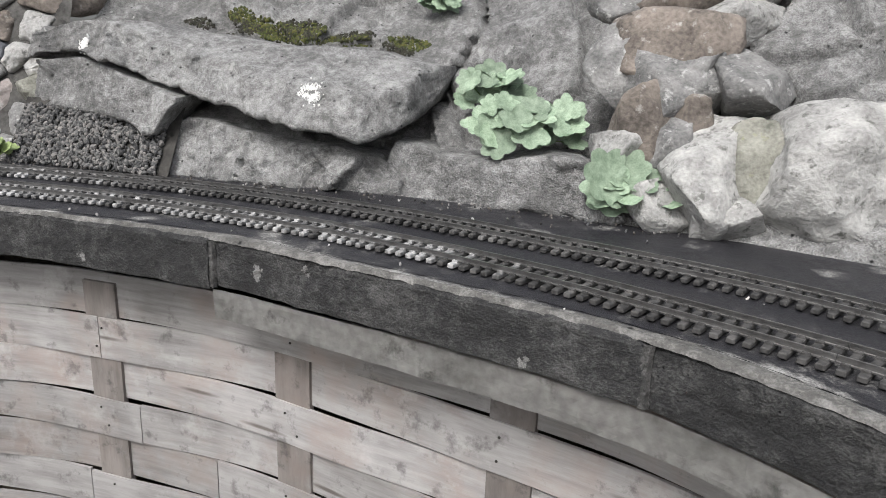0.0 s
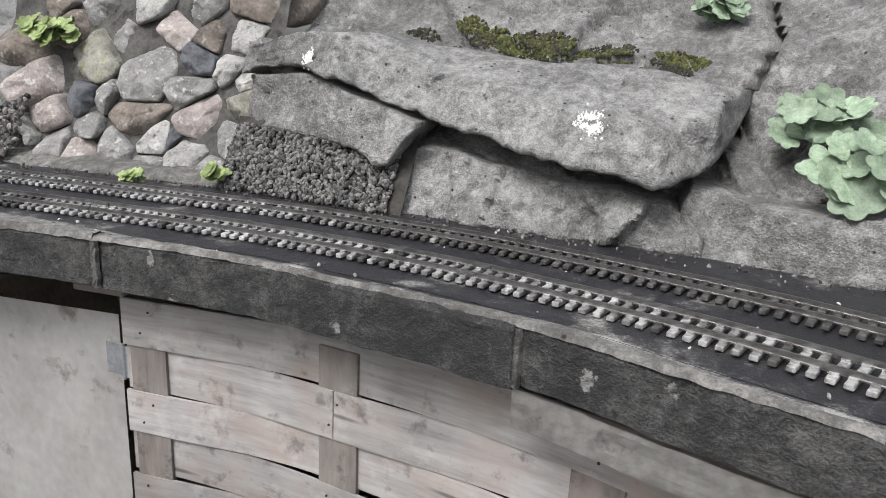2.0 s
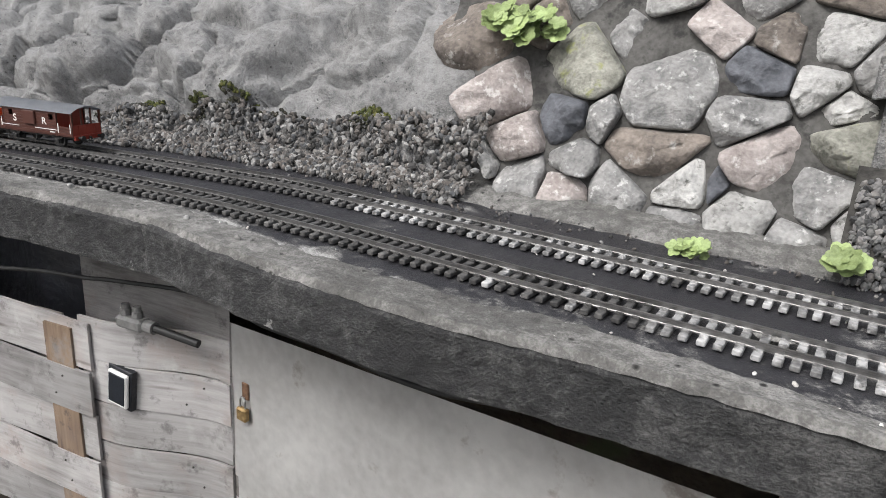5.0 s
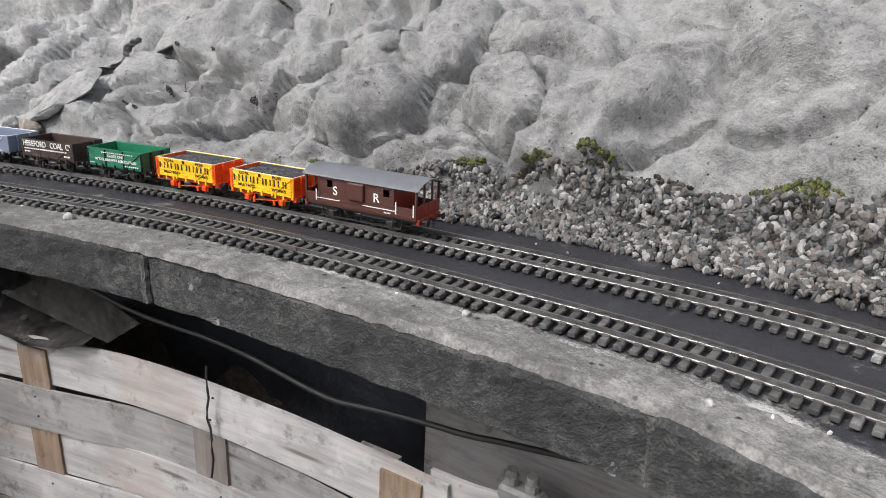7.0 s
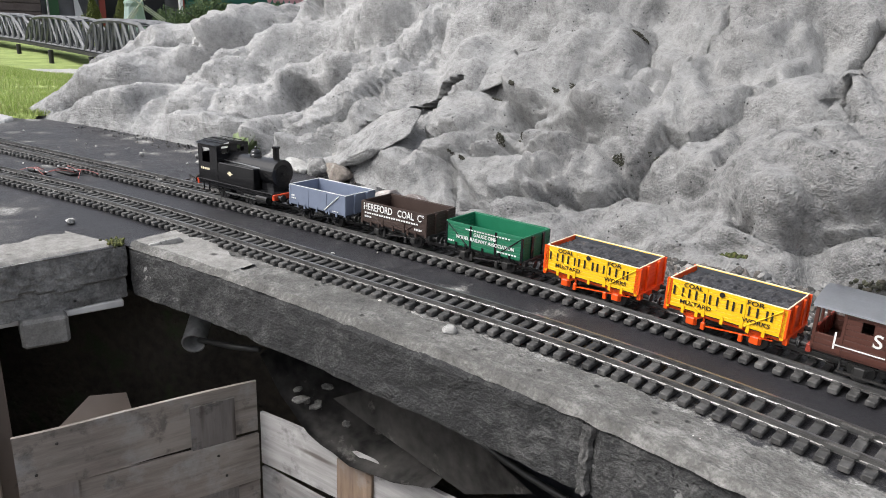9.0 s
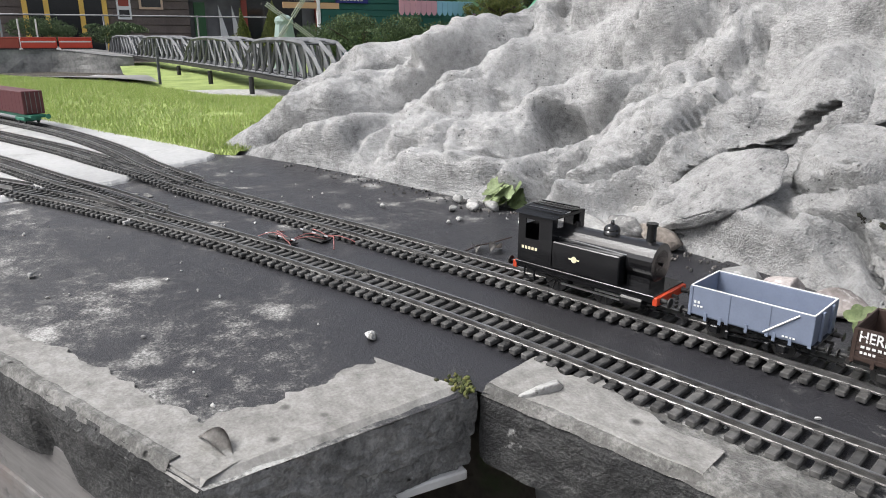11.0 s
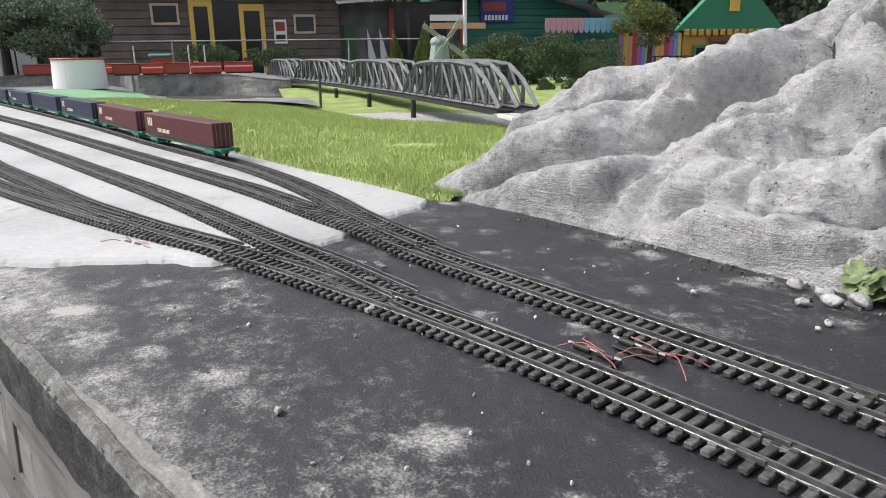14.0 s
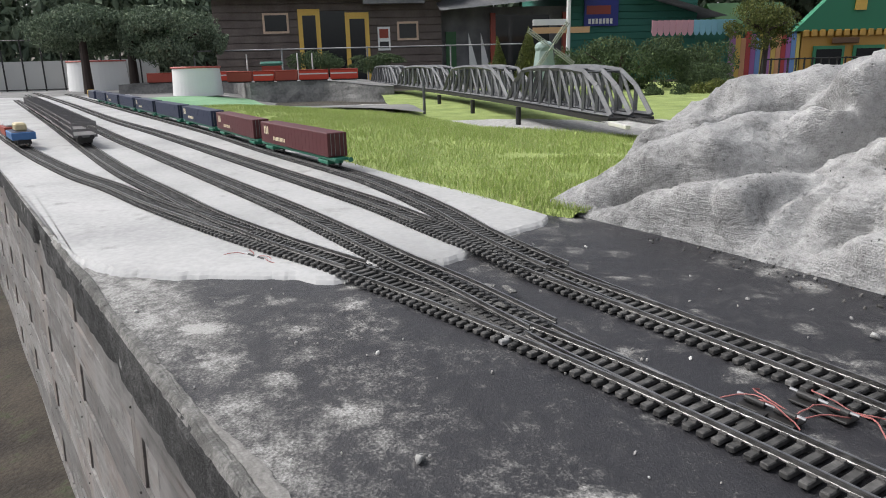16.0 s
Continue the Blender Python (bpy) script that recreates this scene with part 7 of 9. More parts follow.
moss([(-1.31, 0.070, 0.05, 36), (-1.52, 0.075, 0.05, 24), (-1.62, 0.070, 0.05, 40), (-1.74, 0.066, 0.05, 36), (-1.87, 0.060, 0.05, 36), (-2.0, 0.052, 0.05, 24), (-1.15, 0.07, 0.03, 12)], DARK_MOSS, 24, "dark moss along the top of the gravel", 0.14)


def on_bank(x, y, z):
    """The place on the rock surface nearest to a point."""
    best = None
    for ds in np.arange(-0.2, 0.21, 0.025):
        for d in np.arange(0.0, 0.8, 0.02):
            q = bank(BASE.by_x(x) + ds, d)
            e = (q - Vector((x, y, z))).length
            if best is None or e < best[0]:
                best = (e, BASE.by_x(x) + ds, d, q)
    return best


LICHEN = [(-2.838, 1.985, 1.161, 0.020), (-2.943, 1.828, 0.982, 0.018), (-2.826, 1.778, 0.965, 0.024), (-2.793, 1.819, 0.998, 0.018), (-2.76, 1.836, 0.979, 0.022), (-2.515, 1.831, 0.98, 0.026), (-2.804, 1.913, 1.082, 0.016), (-2.777, 1.925, 1.069, 0.020), (-2.727, 2.006, 1.09, 0.015), (-2.871, 1.824, 1.076, 0.012), (-2.877, 1.673, 0.929, 0.015), (-2.825, 1.67, 0.935, 0.010), (-2.5, 1.88, 1.0, 0.018), (-2.741, 2.082, 1.186, 0.024)]
spots = []
for k, (x, y, z, r) in enumerate(LICHEN):
    _, s0, d0, _ = on_bank(x, y, z)
    for _ in range(120):
        a, q = rnd.uniform(0, 6.28), 0.55 * r * math.sqrt(rnd.random())
        spots.append(bank(s0 + q * math.cos(a), max(0.001, d0 + 0.5 * q * math.sin(a))))
pebbles("lichen", spots, (0.0014, 0.0030), DARK_MOSS, "dark lichen spots on the cement rock", 25)
# broken plates of cement leaning on the bank
for x, y, z, w, h, turn, seed in ((-3.09, 1.59, 0.925, 0.20, 0.14, -0.5, 141), (-3.075, 1.85, 1.085, 0.25, 0.13, -0.65, 142), (-3.0, 1.95, 1.18, 0.15, 0.075, -0.6, 143)):
    p = on_bank(x, y, z)[3]
    ob = part("broken_plate", stone_bm(w, h, 0.032, seed, 4, 11, 0.03), CEMENT, smooth=True)
    ob.matrix_world = Matrix.Translation(p + Vector((0.0, 0.006, -0.002))) @ Matrix.Rotation(-0.15, 4, "Z") @ Matrix.Rotation(-0.9, 4, "X") @ Matrix.Rotation(turn, 4, "Y")
    tagged(ob, "pale broken cement plate lying on the rock bank", "rock plate", "broken plates")
pebbles("corner_moss", [Vector((-2.815 + rnd.gauss(0, 0.012), 0.975 + rnd.gauss(0, 0.006), TOP + 0.003)) for _ in range(60)], (0.002, 0.005), MOSS, "green moss growing in the inward corner of the slabs", 26)



def leaf_mesh(seed, lobes=7):
    """A round scalloped leaf with pleats."""
    rn = random.Random(seed)
    bm = bmesh.new()
    n = lobes * 6
    c = bm.verts.new((0, 0, -0.10))
    rings = []
    for q in (0.35, 0.7, 1.0):
        ring = []
        for i in range(n):
            a = 2 * math.pi * i / n
            w = abs(math.sin(a * lobes / 2))
            r = q * (0.80 + 0.20 * w * (q ** 2)) * (1 - 0.55 * math.exp(-(((a - math.pi) / 0.35) ** 2)) * q)
            ring.append(bm.verts.new((r * math.cos(a), r * math.sin(a), -0.10 + 0.22 * q * q * 0.6 + 0.05 * (w - 0.5) * q + 0.03 * rn.uniform(-1, 1) * q)))
        rings.append(ring)
    for i in range(n):
        bm.faces.new((c, rings[0][i], rings[0][(i + 1) % n]))
        for a, b in zip(rings, rings[1:]):
            bm.faces.new((a[i], b[i], b[(i + 1) % n], a[(i + 1) % n]))
    me = bpy.data.meshes.new("leaf")
    bm.to_mesh(me)
    bm.free()
    me.polygons.foreach_set("use_smooth", [True] * len(me.polygons))
    return me


def leaf_material(name, c1, c2):
    m = surface(name, c1, c2, scale=60, rough=0.6, bump=0.3, fine=300, vary=0.28)
    b = m.node_tree.nodes["Principled BSDF"]
    b.inputs["Subsurface Weight"].default_value = 0.0
    return m


LEAF_PALE = leaf_material("pale_leaf", (0.15, 0.215, 0.14), (0.34, 0.43, 0.31))
LEAF_LIME = leaf_material("lime_leaf", (0.15, 0.20, 0.06), (0.30, 0.38, 0.16))
LEAF_OLIVE = leaf_material("olive_leaf", (0.085, 0.115, 0.045), (0.20, 0.25, 0.11))
STEM = paint("stem", (0.12, 0.2, 0.06))


def plant(p, spread, n, size, mat, seed, label):
    t = thing("leafy_plant", Matrix.Translation(p), label=label, category="plant", group="leafy plants")
    rn = random.Random(seed)
    meshes = []
    for k in range(3):
        me = leaf_mesh(seed * 10 + k)
        me.materials.append(mat)
        meshes.append(me)
    for i in range(n):
        a = rn.uniform(0, 6.28)
        q = spread * math.sqrt(rn.random())
        tip = Vector((q * math.cos(a), q * 0.55 * math.sin(a) - 0.02, spread * 0.65 * rn.uniform(0.0, 1.0) - 0.2 * q))
        s = size * rn.uniform(0.65, 1.2)
        m = Matrix.Translation(tip) @ Euler((rn.uniform(0.25, 1.0), rn.uniform(-0.5, 0.5), rn.uniform(0, 6.28)), "ZYX").to_matrix().to_4x4()
        m = Matrix.Translation(tip) @ Matrix.Rotation(rn.uniform(0.35, 1.05), 4, "X") @ Matrix.Rotation(rn.uniform(-0.5, 0.5), 4, "Y") @ Matrix.Rotation(rn.uniform(0, 6.28), 4, "Z") @ Matrix.Scale(s, 4)
        piece("leaf", meshes[i % 3], t, m)
        if i % 3 == 0:
            part("stem", rod((0, 0.02, -0.02), tip - Vector((0, -0.003, 0.004)), 0.0013, 5), STEM, t)
    return t


plant((0.790, 1.84, 1.060), 0.085, 30, 0.036, LEAF_PALE, 1, "pale green scalloped leaves growing in a rock cleft")
plant((0.890, 1.72, 1.000), 0.105, 40, 0.040, LEAF_PALE, 2, "broad clump of pale green scalloped leaves on rock")
plant((1.085, 1.59, 0.905), 0.095, 24, 0.050, LEAF_PALE, 3, "large soft green leaves beside the track")
plant((0.63, 2.18, 1.27), 0.055, 22, 0.028, LEAF_PALE, 4, "pale green leaves high on the rock")
plant((-0.975, 2.00, 1.160), 0.075, 58, 0.021, LEAF_LIME, 5, "bright lime green leaves above the rubble stones")
plant((-3.50, 1.44, 0.872), 0.045, 20, 0.022, LEAF_OLIVE, 6, "small lime green plant at the foot of the cement rock")
plant((-2.69, 1.50, 0.862), 0.035, 14, 0.018, LEAF_OLIVE, 7, "small green seedlings beside the track")
plant((-0.36, 1.795, 0.885), 0.025, 8, 0.022, LEAF_LIME, 8, "small green leaves under the cracked slab")
plant((-0.57, 1.785, 0.86), 0.03, 10, 0.014, LEAF_LIME, 9, "low green weeds beside the track")

# ---- lawn, bridge and buildings beyond the yard ----
GRASS_SOIL = surface("lawn_soil", (0.17, 0.225, 0.06), (0.31, 0.375, 0.12), scale=5, rough=1.0, bump=0.8, fine=90, depth=0.02)
MAT_GREEN = surface("green_mat", (0.12, 0.26, 0.13), (0.22, 0.38, 0.22), scale=3, rough=0.95, bump=0.2, fine=60)
PAVING = surface("grey_paving", (0.12, 0.118, 0.115), (0.24, 0.236, 0.23), scale=1.2, rough=0.9, bump=0.3, fine=20)
WALLSTONE = surface("bank_wall", (0.10, 0.10, 0.098), (0.24, 0.235, 0.225), scale=3, rough=0.95, bump=0.6, fine=25, depth=0.02)
BLADES = island_mat("grass_blades", [(0.24, 0.32, 0.075), (0.30, 0.385, 0.10), (0.36, 0.44, 0.14), (0.27, 0.35, 0.085), (0.42, 0.44, 0.19)], rough=0.7)
TRUSS = surface("truss_steel", (0.05, 0.052, 0.057), (0.12, 0.123, 0.13), scale=8, rough=0.6, bump=0.1)
PEBBLE_BED = surface("pebble_bed", (0.28, 0.275, 0.26), (0.5, 0.49, 0.47), scale=25, rough=0.95, bump=0.9, fine=60, depth=0.03)

LAWN = Line([(-4.42, 1.0), (-4.51, 0.92), (-4.64, 0.84), (-4.83, 0.75), (-5.05, 0.64), (-5.54, 0.425), (-6.2, 0.12), (-7.2, -0.33), (-8.4, -0.80), (-9.6, -1.3)])
LAWN_FAR = Line([(-4.6, 2.6), (-5.6, 2.55), (-6.6, 2.35), (-7.0, 2.15), (-7.4, 1.85), (-7.8, 1.5), (-8.5, 1.25), (-9.4, 0.95), (-10.2, 0.5), (-10.8, 0.0)])


def lawn_place(u, v):
    a, b = LAWN.at(LAWN.length * u), LAWN_FAR.at(LAWN_FAR.length * u)
    x, y = a[0] + (b[0] - a[0]) * v, a[1] + (b[1] - a[1]) * v
    return Vector((x, y, TOP + 0.014 - 0.10 * ramp01(v, 0.3, 1.0) - 0.09 * ramp01(v, 0.975, 1.0) - 0.02 * (1 - ramp01(v, 0, 0.013)) + 0.012 * noise.noise((x * 1.5, y * 1.5, 0)) * ramp01(v, 0, 0.1)))


tagged(part("lawn", grid(60, 80, lawn_place), GRASS_SOIL, smooth=True), "rough green lawn beside the yard", "lawn", kind="structure")


def grass():
    rn = random.Random(31)
    verts, faces = [], []
    for i in range(140000):
        u, v = rn.random() ** 1.4, rn.random()
        p = lawn_place(u, v)
        if noise.noise((p.x * 3, p.y * 3, 5)) < -0.45:
            continue
        h = rn.uniform(0.008, 0.026) * (1 + 0.5 * noise.noise((p.x * 2, p.y * 2, 9)))
        a = rn.uniform(0, 6.28)
        w = rn.uniform(0.0006, 0.0014)
        dx, dy = math.cos(a), math.sin(a)
        bx, by = rn.gauss(0, 0.35) * h, rn.gauss(0, 0.35) * h
        k = len(verts)
        verts += [(p.x - dx * w, p.y - dy * w, p.z - 0.003), (p.x + dx * w, p.y + dy * w, p.z - 0.003), (p.x + bx * 0.4 - dx * w * 0.7, p.y + by * 0.4 - dy * w * 0.7, p.z + h * 0.6), (p.x + bx * 0.4 + dx * w * 0.7, p.y + by * 0.4 + dy * w * 0.7, p.z + h * 0.6), (p.x + bx, p.y + by, p.z + h)]
        faces += [(k, k + 1, k + 3, k + 2), (k + 2, k + 3, k + 4)]
    me = bpy.data.meshes.new("grass")
    me.from_pydata(verts, [], faces)
    me.materials.append(BLADES)
    return tagged(new("grass", me), "long uneven green grass on the lawn", "grass", kind="stuff")


grass()
tagged(part("pebble_path", grid(30, 6, lambda u, v: (lambda a: (a[0] - 0.05 - 1.3 * v, a[1] + 0.1 + 0.5 * v, 0.715 + 0.01 * noise.noise((u * 20, v * 5, 0))))(LAWN_FAR.at(LAWN_FAR.length * u)))  , PEBBLE_BED), "pale pebble strip under the model bridge", "pebbles", kind="structure")
tagged(part("far_lawn", grid(70, 20, lambda u, v: (lambda x0: (x0 + (-15.5 - x0) * u, 0.9 + 7.5 * v, 0.735 - 0.04 * (1 - ramp01(u, 0, 0.03)) + 0.05 * noise.noise((u * 5, v * 5, 2)) * ramp01(u, 0, 0.3)))(float(np.interp(0.9 + 7.5 * v, [0.9, 2.3, 2.6, 3.2, 8.4], [-9.0, -8.9, -7.6, -6.0, -5.0])))), GRASS_SOIL, smooth=True), "mown grass beyond the model bridge", "lawn", kind="structure")


def paving_place(u, v):
    y = -8.5 + 9.6 * v
    x0 = float(np.interp(y, [-8.5, -1.35, -0.7, 0.0, 0.5, 0.95, 1.1], [-8.6, -9.62, -10.2, -10.82, -10.22, -9.42, -9.0]))
    x = x0 + (-24.0 - x0) * u
    return x, y, 0.80 - 0.18 * ramp01(-x, 9.5, 14.4) * ramp01(y, -2.2, -0.4)


tagged(part("paving", grid(40, 40, paving_place), PAVING, smooth=True), "grey concrete paving around the yard end", "paving", kind="structure")


def mat_place(u, v):
    a, b = (-9.66 - 3.9 * u, -1.40 - 1.55 * u), (-10.82 - 4.0 * u, 0.02 - 1.2 * u)
    x, y = a[0] + (b[0] - a[0]) * v, a[1] + (b[1] - a[1]) * v
    return x, y, 0.812 - 0.18 * ramp01(-x, 9.5, 14.4) * ramp01(y, -2.2, -0.4)


tagged(part("green_mat", grid(16, 8, mat_place), MAT_GREEN, smooth=True), "faded green matting at the lawn end", "mat", kind="structure")


# the arched truss bridge
def truss_span(a, b, h, name="truss_span"):
    """One span: three arched trusses, deck and top bracing."""
    t = thing(name, label="grey arched lattice truss span of a model bridge", category="model bridge", group="bridge spans")
    a, b = Vector(a), Vector(b)
    d = (b - a)
    side = Vector((-d.y, d.x, 0)).normalized()
    n = 10
    heights = [0.0, 0.60, 0.92, 0.97, 1.0, 1.0, 1.0, 0.97, 0.92, 0.60, 0.0]
    offs = (-0.13, 0.0, 0.13)
    for o in offs:
        low = [a + d * (i / n) + side * o + Vector((0, 0, 0.012)) for i in range(n + 1)]
        top = [p + Vector((0, 0, h * heights[i])) for i, p in enumerate(low)]
        tr = part("truss", rod(low[0], low[-1], 0.014, 4), TRUSS, t)
        for i in range(n):
            part("chord", rod(top[i], top[i + 1], 0.019, 4), TRUSS, tr)
            if 0 < i:
                part("post", rod(low[i], top[i], 0.014, 4), TRUSS, tr)
            if 0 < i < n - 1:
                part("brace", rod(low[i] if i < n / 2 else low[i + 1], top[i + 1] if i < n / 2 else top[i], 0.013, 4), TRUSS, tr)
    for i in range(2, n - 1):
        p = a + d * (i / n) + Vector((0, 0, 0.012 + h * heights[i]))
        part("top_brace", rod(p - side * 0.13, p + side * 0.13, 0.007, 4), TRUSS, t)
    ob = part("deck", box(0, 1, 0, 1, 0, 1), IRON, t)
    ob.matrix_basis = Matrix.Translation(a - side * 0.15 - Vector((0, 0, 0.03))) @ Matrix((( *(d.x, side.x * 0.30, 0), 0), (*(d.y, side.y * 0.30, 0), 0), (0, 0, 0.03, 0), (0, 0, 0, 1)))
    return t


BR = [(-6.9, 2.14), (-9.05, 1.98), (-11.4, 1.70), (-14.0, 1.30), (-16.4, 0.95)]
for p, q in zip(BR, BR[1:]):
    truss_span((*p, 0.875), (*q, 0.875), 0.275)
for x, y in ((-8.43, 1.80), (-9.6, 1.62), (-10.9, 1.45)):
    tagged(part("bridge_pier", rod((x, y, 0.60), (x, y, 0.86), 0.022, 8), IRON), "dark slim post under the model bridge", "post", "bridge piers")
lamp = thing("signal_mast", Matrix.Translation((-9.7, 1.16, 0.66)), label="slim pale grey model signal mast beside the bridge", category="model signal")
part("mast", rod((0, 0, 0), (0, 0, 0.42), 0.014, 6), TRUSS, lamp)
part("arm", box(-0.05, 0.05, -0.01, 0.01, 0.32, 0.345), TRUSS, lamp)
ramp_line = Line([(-6.9, 2.14), (-6.4, 2.20), (-5.6, 2.4)])
track(ramp_line, 0, ramp_line.length, (9, 9), 0.862, "track leading off the bridge end")
tagged(part("bridge_approach", grid(10, 2, lambda u, v: (*ramp_line.off(ramp_line.length * u, -0.2 + 0.4 * v), 0.858)), PEBBLE_BED), "pebble approach bank at the bridge end", "bank", kind="structure")
tagged(part("timber_offcut", box(-6.72, -6.45, 1.93, 1.96, 0.85, 0.872, 0.003), paint("pale_timber", (0.6, 0.58, 0.54))), "pale timber offcut leaning at the bridge end", "timber")

# the stone bank that carries the red coaches
bm = grid(60, 8, lambda u, v: (-15.9 + 1.3 * ramp01(u, 0.42, 0.52) + 0.9 * ramp01(u, 0.75, 1.0) - 0.10 * v + 0.03 * noise.noise((u * 30, v * 4, 0)), -3.6 + 4.7 * u, 0.45 + 0.52 * v - 0.09 * ramp01(u, 0.75, 1.0) * v))
tagged(part("bank_wall", bm, WALLSTONE), "rough grey retaining wall below the coaches", "wall", kind="structure")
tagged(part("bank_top", grid(60, 4, lambda u, v: ((-15.98 + 1.3 * ramp01(u, 0.42, 0.52) + 0.9 * ramp01(u, 0.75, 1.0)) * (1 - v) - 17.6 * v, -3.6 + 4.7 * u, 0.966 - 0.085 * ramp01(u, 0.75, 1.0))), PAVING), "flat concrete top of the retaining wall", "paving", kind="structure")
coach_red, coach_roof = paint("coach_red", (0.50, 0.045, 0.02)), paint("coach_white", (0.6, 0.58, 0.56))
COACHES = [(-2.9, 0.50, "dull"), (-2.36, 0.50, "dull"), (-1.83, 0.48, "red"), (-1.36, 0.40, "dull"), (-0.97, 0.34, "red"), (-0.60, 0.36, "dull"), (-0.16, 0.48, "red"), (0.34, 0.46, "red")]
dull_red, dark_red = paint("dull_red", (0.30, 0.05, 0.03)), paint("dark_coach", (0.12, 0.06, 0.045))
for y, l, kind in COACHES:
    c = thing("coach", Matrix.Translation((-14.95 if y > -1.4 else -16.2, y, 0.985)), label="small red model coach with pale roof line on the bank", category="model coach", group="coaches on the bank")
    part("body", box(-0.06, 0.06, -l / 2, l / 2, 0.0, 0.15, 0.008), {"red": coach_red, "dull": dull_red, "dark": dark_red}[kind], c)
    part("roof", box(-0.064, 0.064, -l / 2 - 0.004, l / 2 + 0.004, 0.15, 0.165, 0.006), dull_red, c)
    if kind == "red":
        part("lining", box(0.06, 0.062, -l / 2 + 0.01, l / 2 - 0.01, 0.085, 0.105), coach_roof, c, "pale lining band")
    part("underframe", box(-0.05, 0.05, -l / 2 + 0.02, l / 2 - 0.02, -0.02, 0.0), IRON, c)
tin = paint("station_green", (0.05, 0.2, 0.15))
h = thing("model_signal_box", Matrix.Translation((-15.6, -0.9, 0.965)), label="small model signal box with green roof among the coaches", category="model building")
part("wall", box(-0.12, 0.12, -0.16, 0.16, 0, 0.26), dull_red, h)
part("roof", box(-0.15, 0.15, -0.19, 0.19, 0.26, 0.33, 0.03), tin, h)
for y in (-1.3, -0.45, -0.2):
    part_ob = part("signal_post", rod((-15.5, y, 0.965), (-15.5, y, 1.42), 0.012, 6), coach_roof)
    tagged(part_ob, "thin white model signal post", "model signal", "signal posts")

# white drums
drum_mat = paint("drum_white", (0.78, 0.78, 0.77), rough=0.6, dirt=0.06)
for x, y, z, r, hh in ((-14.75, -2.0, 0.79, 0.375, 0.43), (-19.4, -5.05, 0.80, 0.60, 0.60)):
    d = thing("white_drum", Matrix.Translation((x, y, z)), label="squat white cylindrical drum with red rope round its rim", category="drum", group="white drums")
    bm = rod((0, 0, 0), (0, 0, hh), r * 1.03, 36, r * 0.97)
    part("drum", bm, drum_mat, d)
    part("rim", sweep([(r * 0.98 * math.cos(a), r * 0.98 * math.sin(a), hh + 0.01) for a in (k * math.pi / 18 for k in range(37))], 0.018, 6), paint("rope_red", (0.45, 0.1, 0.08)), d, "red rope rim")


# ---- other rolling stock in the sidings ----
MAROON = paint("container_maroon", (0.085, 0.016, 0.020), rough=0.5)
NAVY = paint("container_navy", (0.014, 0.022, 0.055), rough=0.5)
GREEN_FLAT = paint("flat_green", (0.02, 0.16, 0.10), rough=0.5)
WAGON_GREY = paint("wagon_grey", (0.16, 0.152, 0.15), rough=0.7)
PALE_BLUE = paint("wagon_blue", (0.06, 0.16, 0.36), rough=0.5)


def container_wagon(line, s, mat, label, marks=True):
    m = along(line, s)
    t = thing("container_wagon", m, label=label, category="model wagon", group="container wagons")
    L = 0.36
    part("frame", box(-L - 0.03, L + 0.03, -0.03, 0.03, 0.026, 0.036, 0.002), GREEN_FLAT, t)
    bm = box(-L, L, -0.037, 0.037, 0.038, 0.122, 0.002)
    c = part("container", bm, mat, t)
    for k in range(40):
        x = -L + 0.012 + k * (2 * L - 0.024) / 39
        part("rib", box(x - 0.003, x + 0.003, -0.0374, -0.0366, 0.044, 0.116), mat, c) if k % 2 == 0 else None
    for y in (-0.024, -0.009, 0.009, 0.024):
        part("lock_rod", box(L, L + 0.002, y - 0.001, y + 0.001, 0.042, 0.118), WAGON_GREY, c)
    if marks:
        bars(-L + 0.05, -L + 0.11, 0.075, 0.107, -0.0388, 3, CREAM, c, "trade_mark_bar", 0.45)
        bars(-L + 0.16, -L + 0.30, 0.055, 0.070, -0.0388, 9, CREAM, c, "lettering_bar", 0.4)
    for x in (-0.29, 0.29):
        for dx in (-0.028, 0.028):
            for y in (-0.0235, 0.0235):
                part("wheel", rod((x + dx, y - 0.0024, 0.0135), (x + dx, y + 0.0024, 0.0135), 0.0135, 16), IRON, t)
        part("bogie", box(x - 0.045, x + 0.045, -0.031, 0.031, 0.010, 0.024, 0.003), GREEN_FLAT, t)
    for y in (-0.0265, 0.0265):
        bm = rod((L + 0.03, y, 0.030), (L + 0.048, y, 0.030), 0.004, 8)
        rod((L + 0.046, y, 0.030), (L + 0.05, y, 0.030), 0.009, 12, bm=bm)
        part("buffer", bm, GREEN_FLAT, t)
    return t


s0 = SIDING_E.by_x(-5.24) + 0.40
container_wagon(SIDING_E, s0, MAROON, "long maroon container on a green flat model wagon")
container_wagon(SIDING_E, s0 + 0.84, MAROON, "long maroon container on a green flat model wagon")
for k in range(6):
    container_wagon(SIDING_E, s0 + 1.68 + 0.84 * k, NAVY, "dark blue container on a flat model wagon", marks=(k % 2 == 0))
dl = thing("diesel_locomotive", along(SIDING_E, s0 + 1.68 + 0.84 * 6), label="distant blue and yellow model diesel locomotive", category="model locomotive")
part("body", box(-0.3, 0.3, -0.04, 0.04, 0.03, 0.12, 0.008), NAVY, dl)
part("cab_end", box(-0.32, -0.25, -0.041, 0.041, 0.03, 0.122, 0.008), paint("warning_yellow", (0.6, 0.4, 0.03)), dl, "yellow cab end")


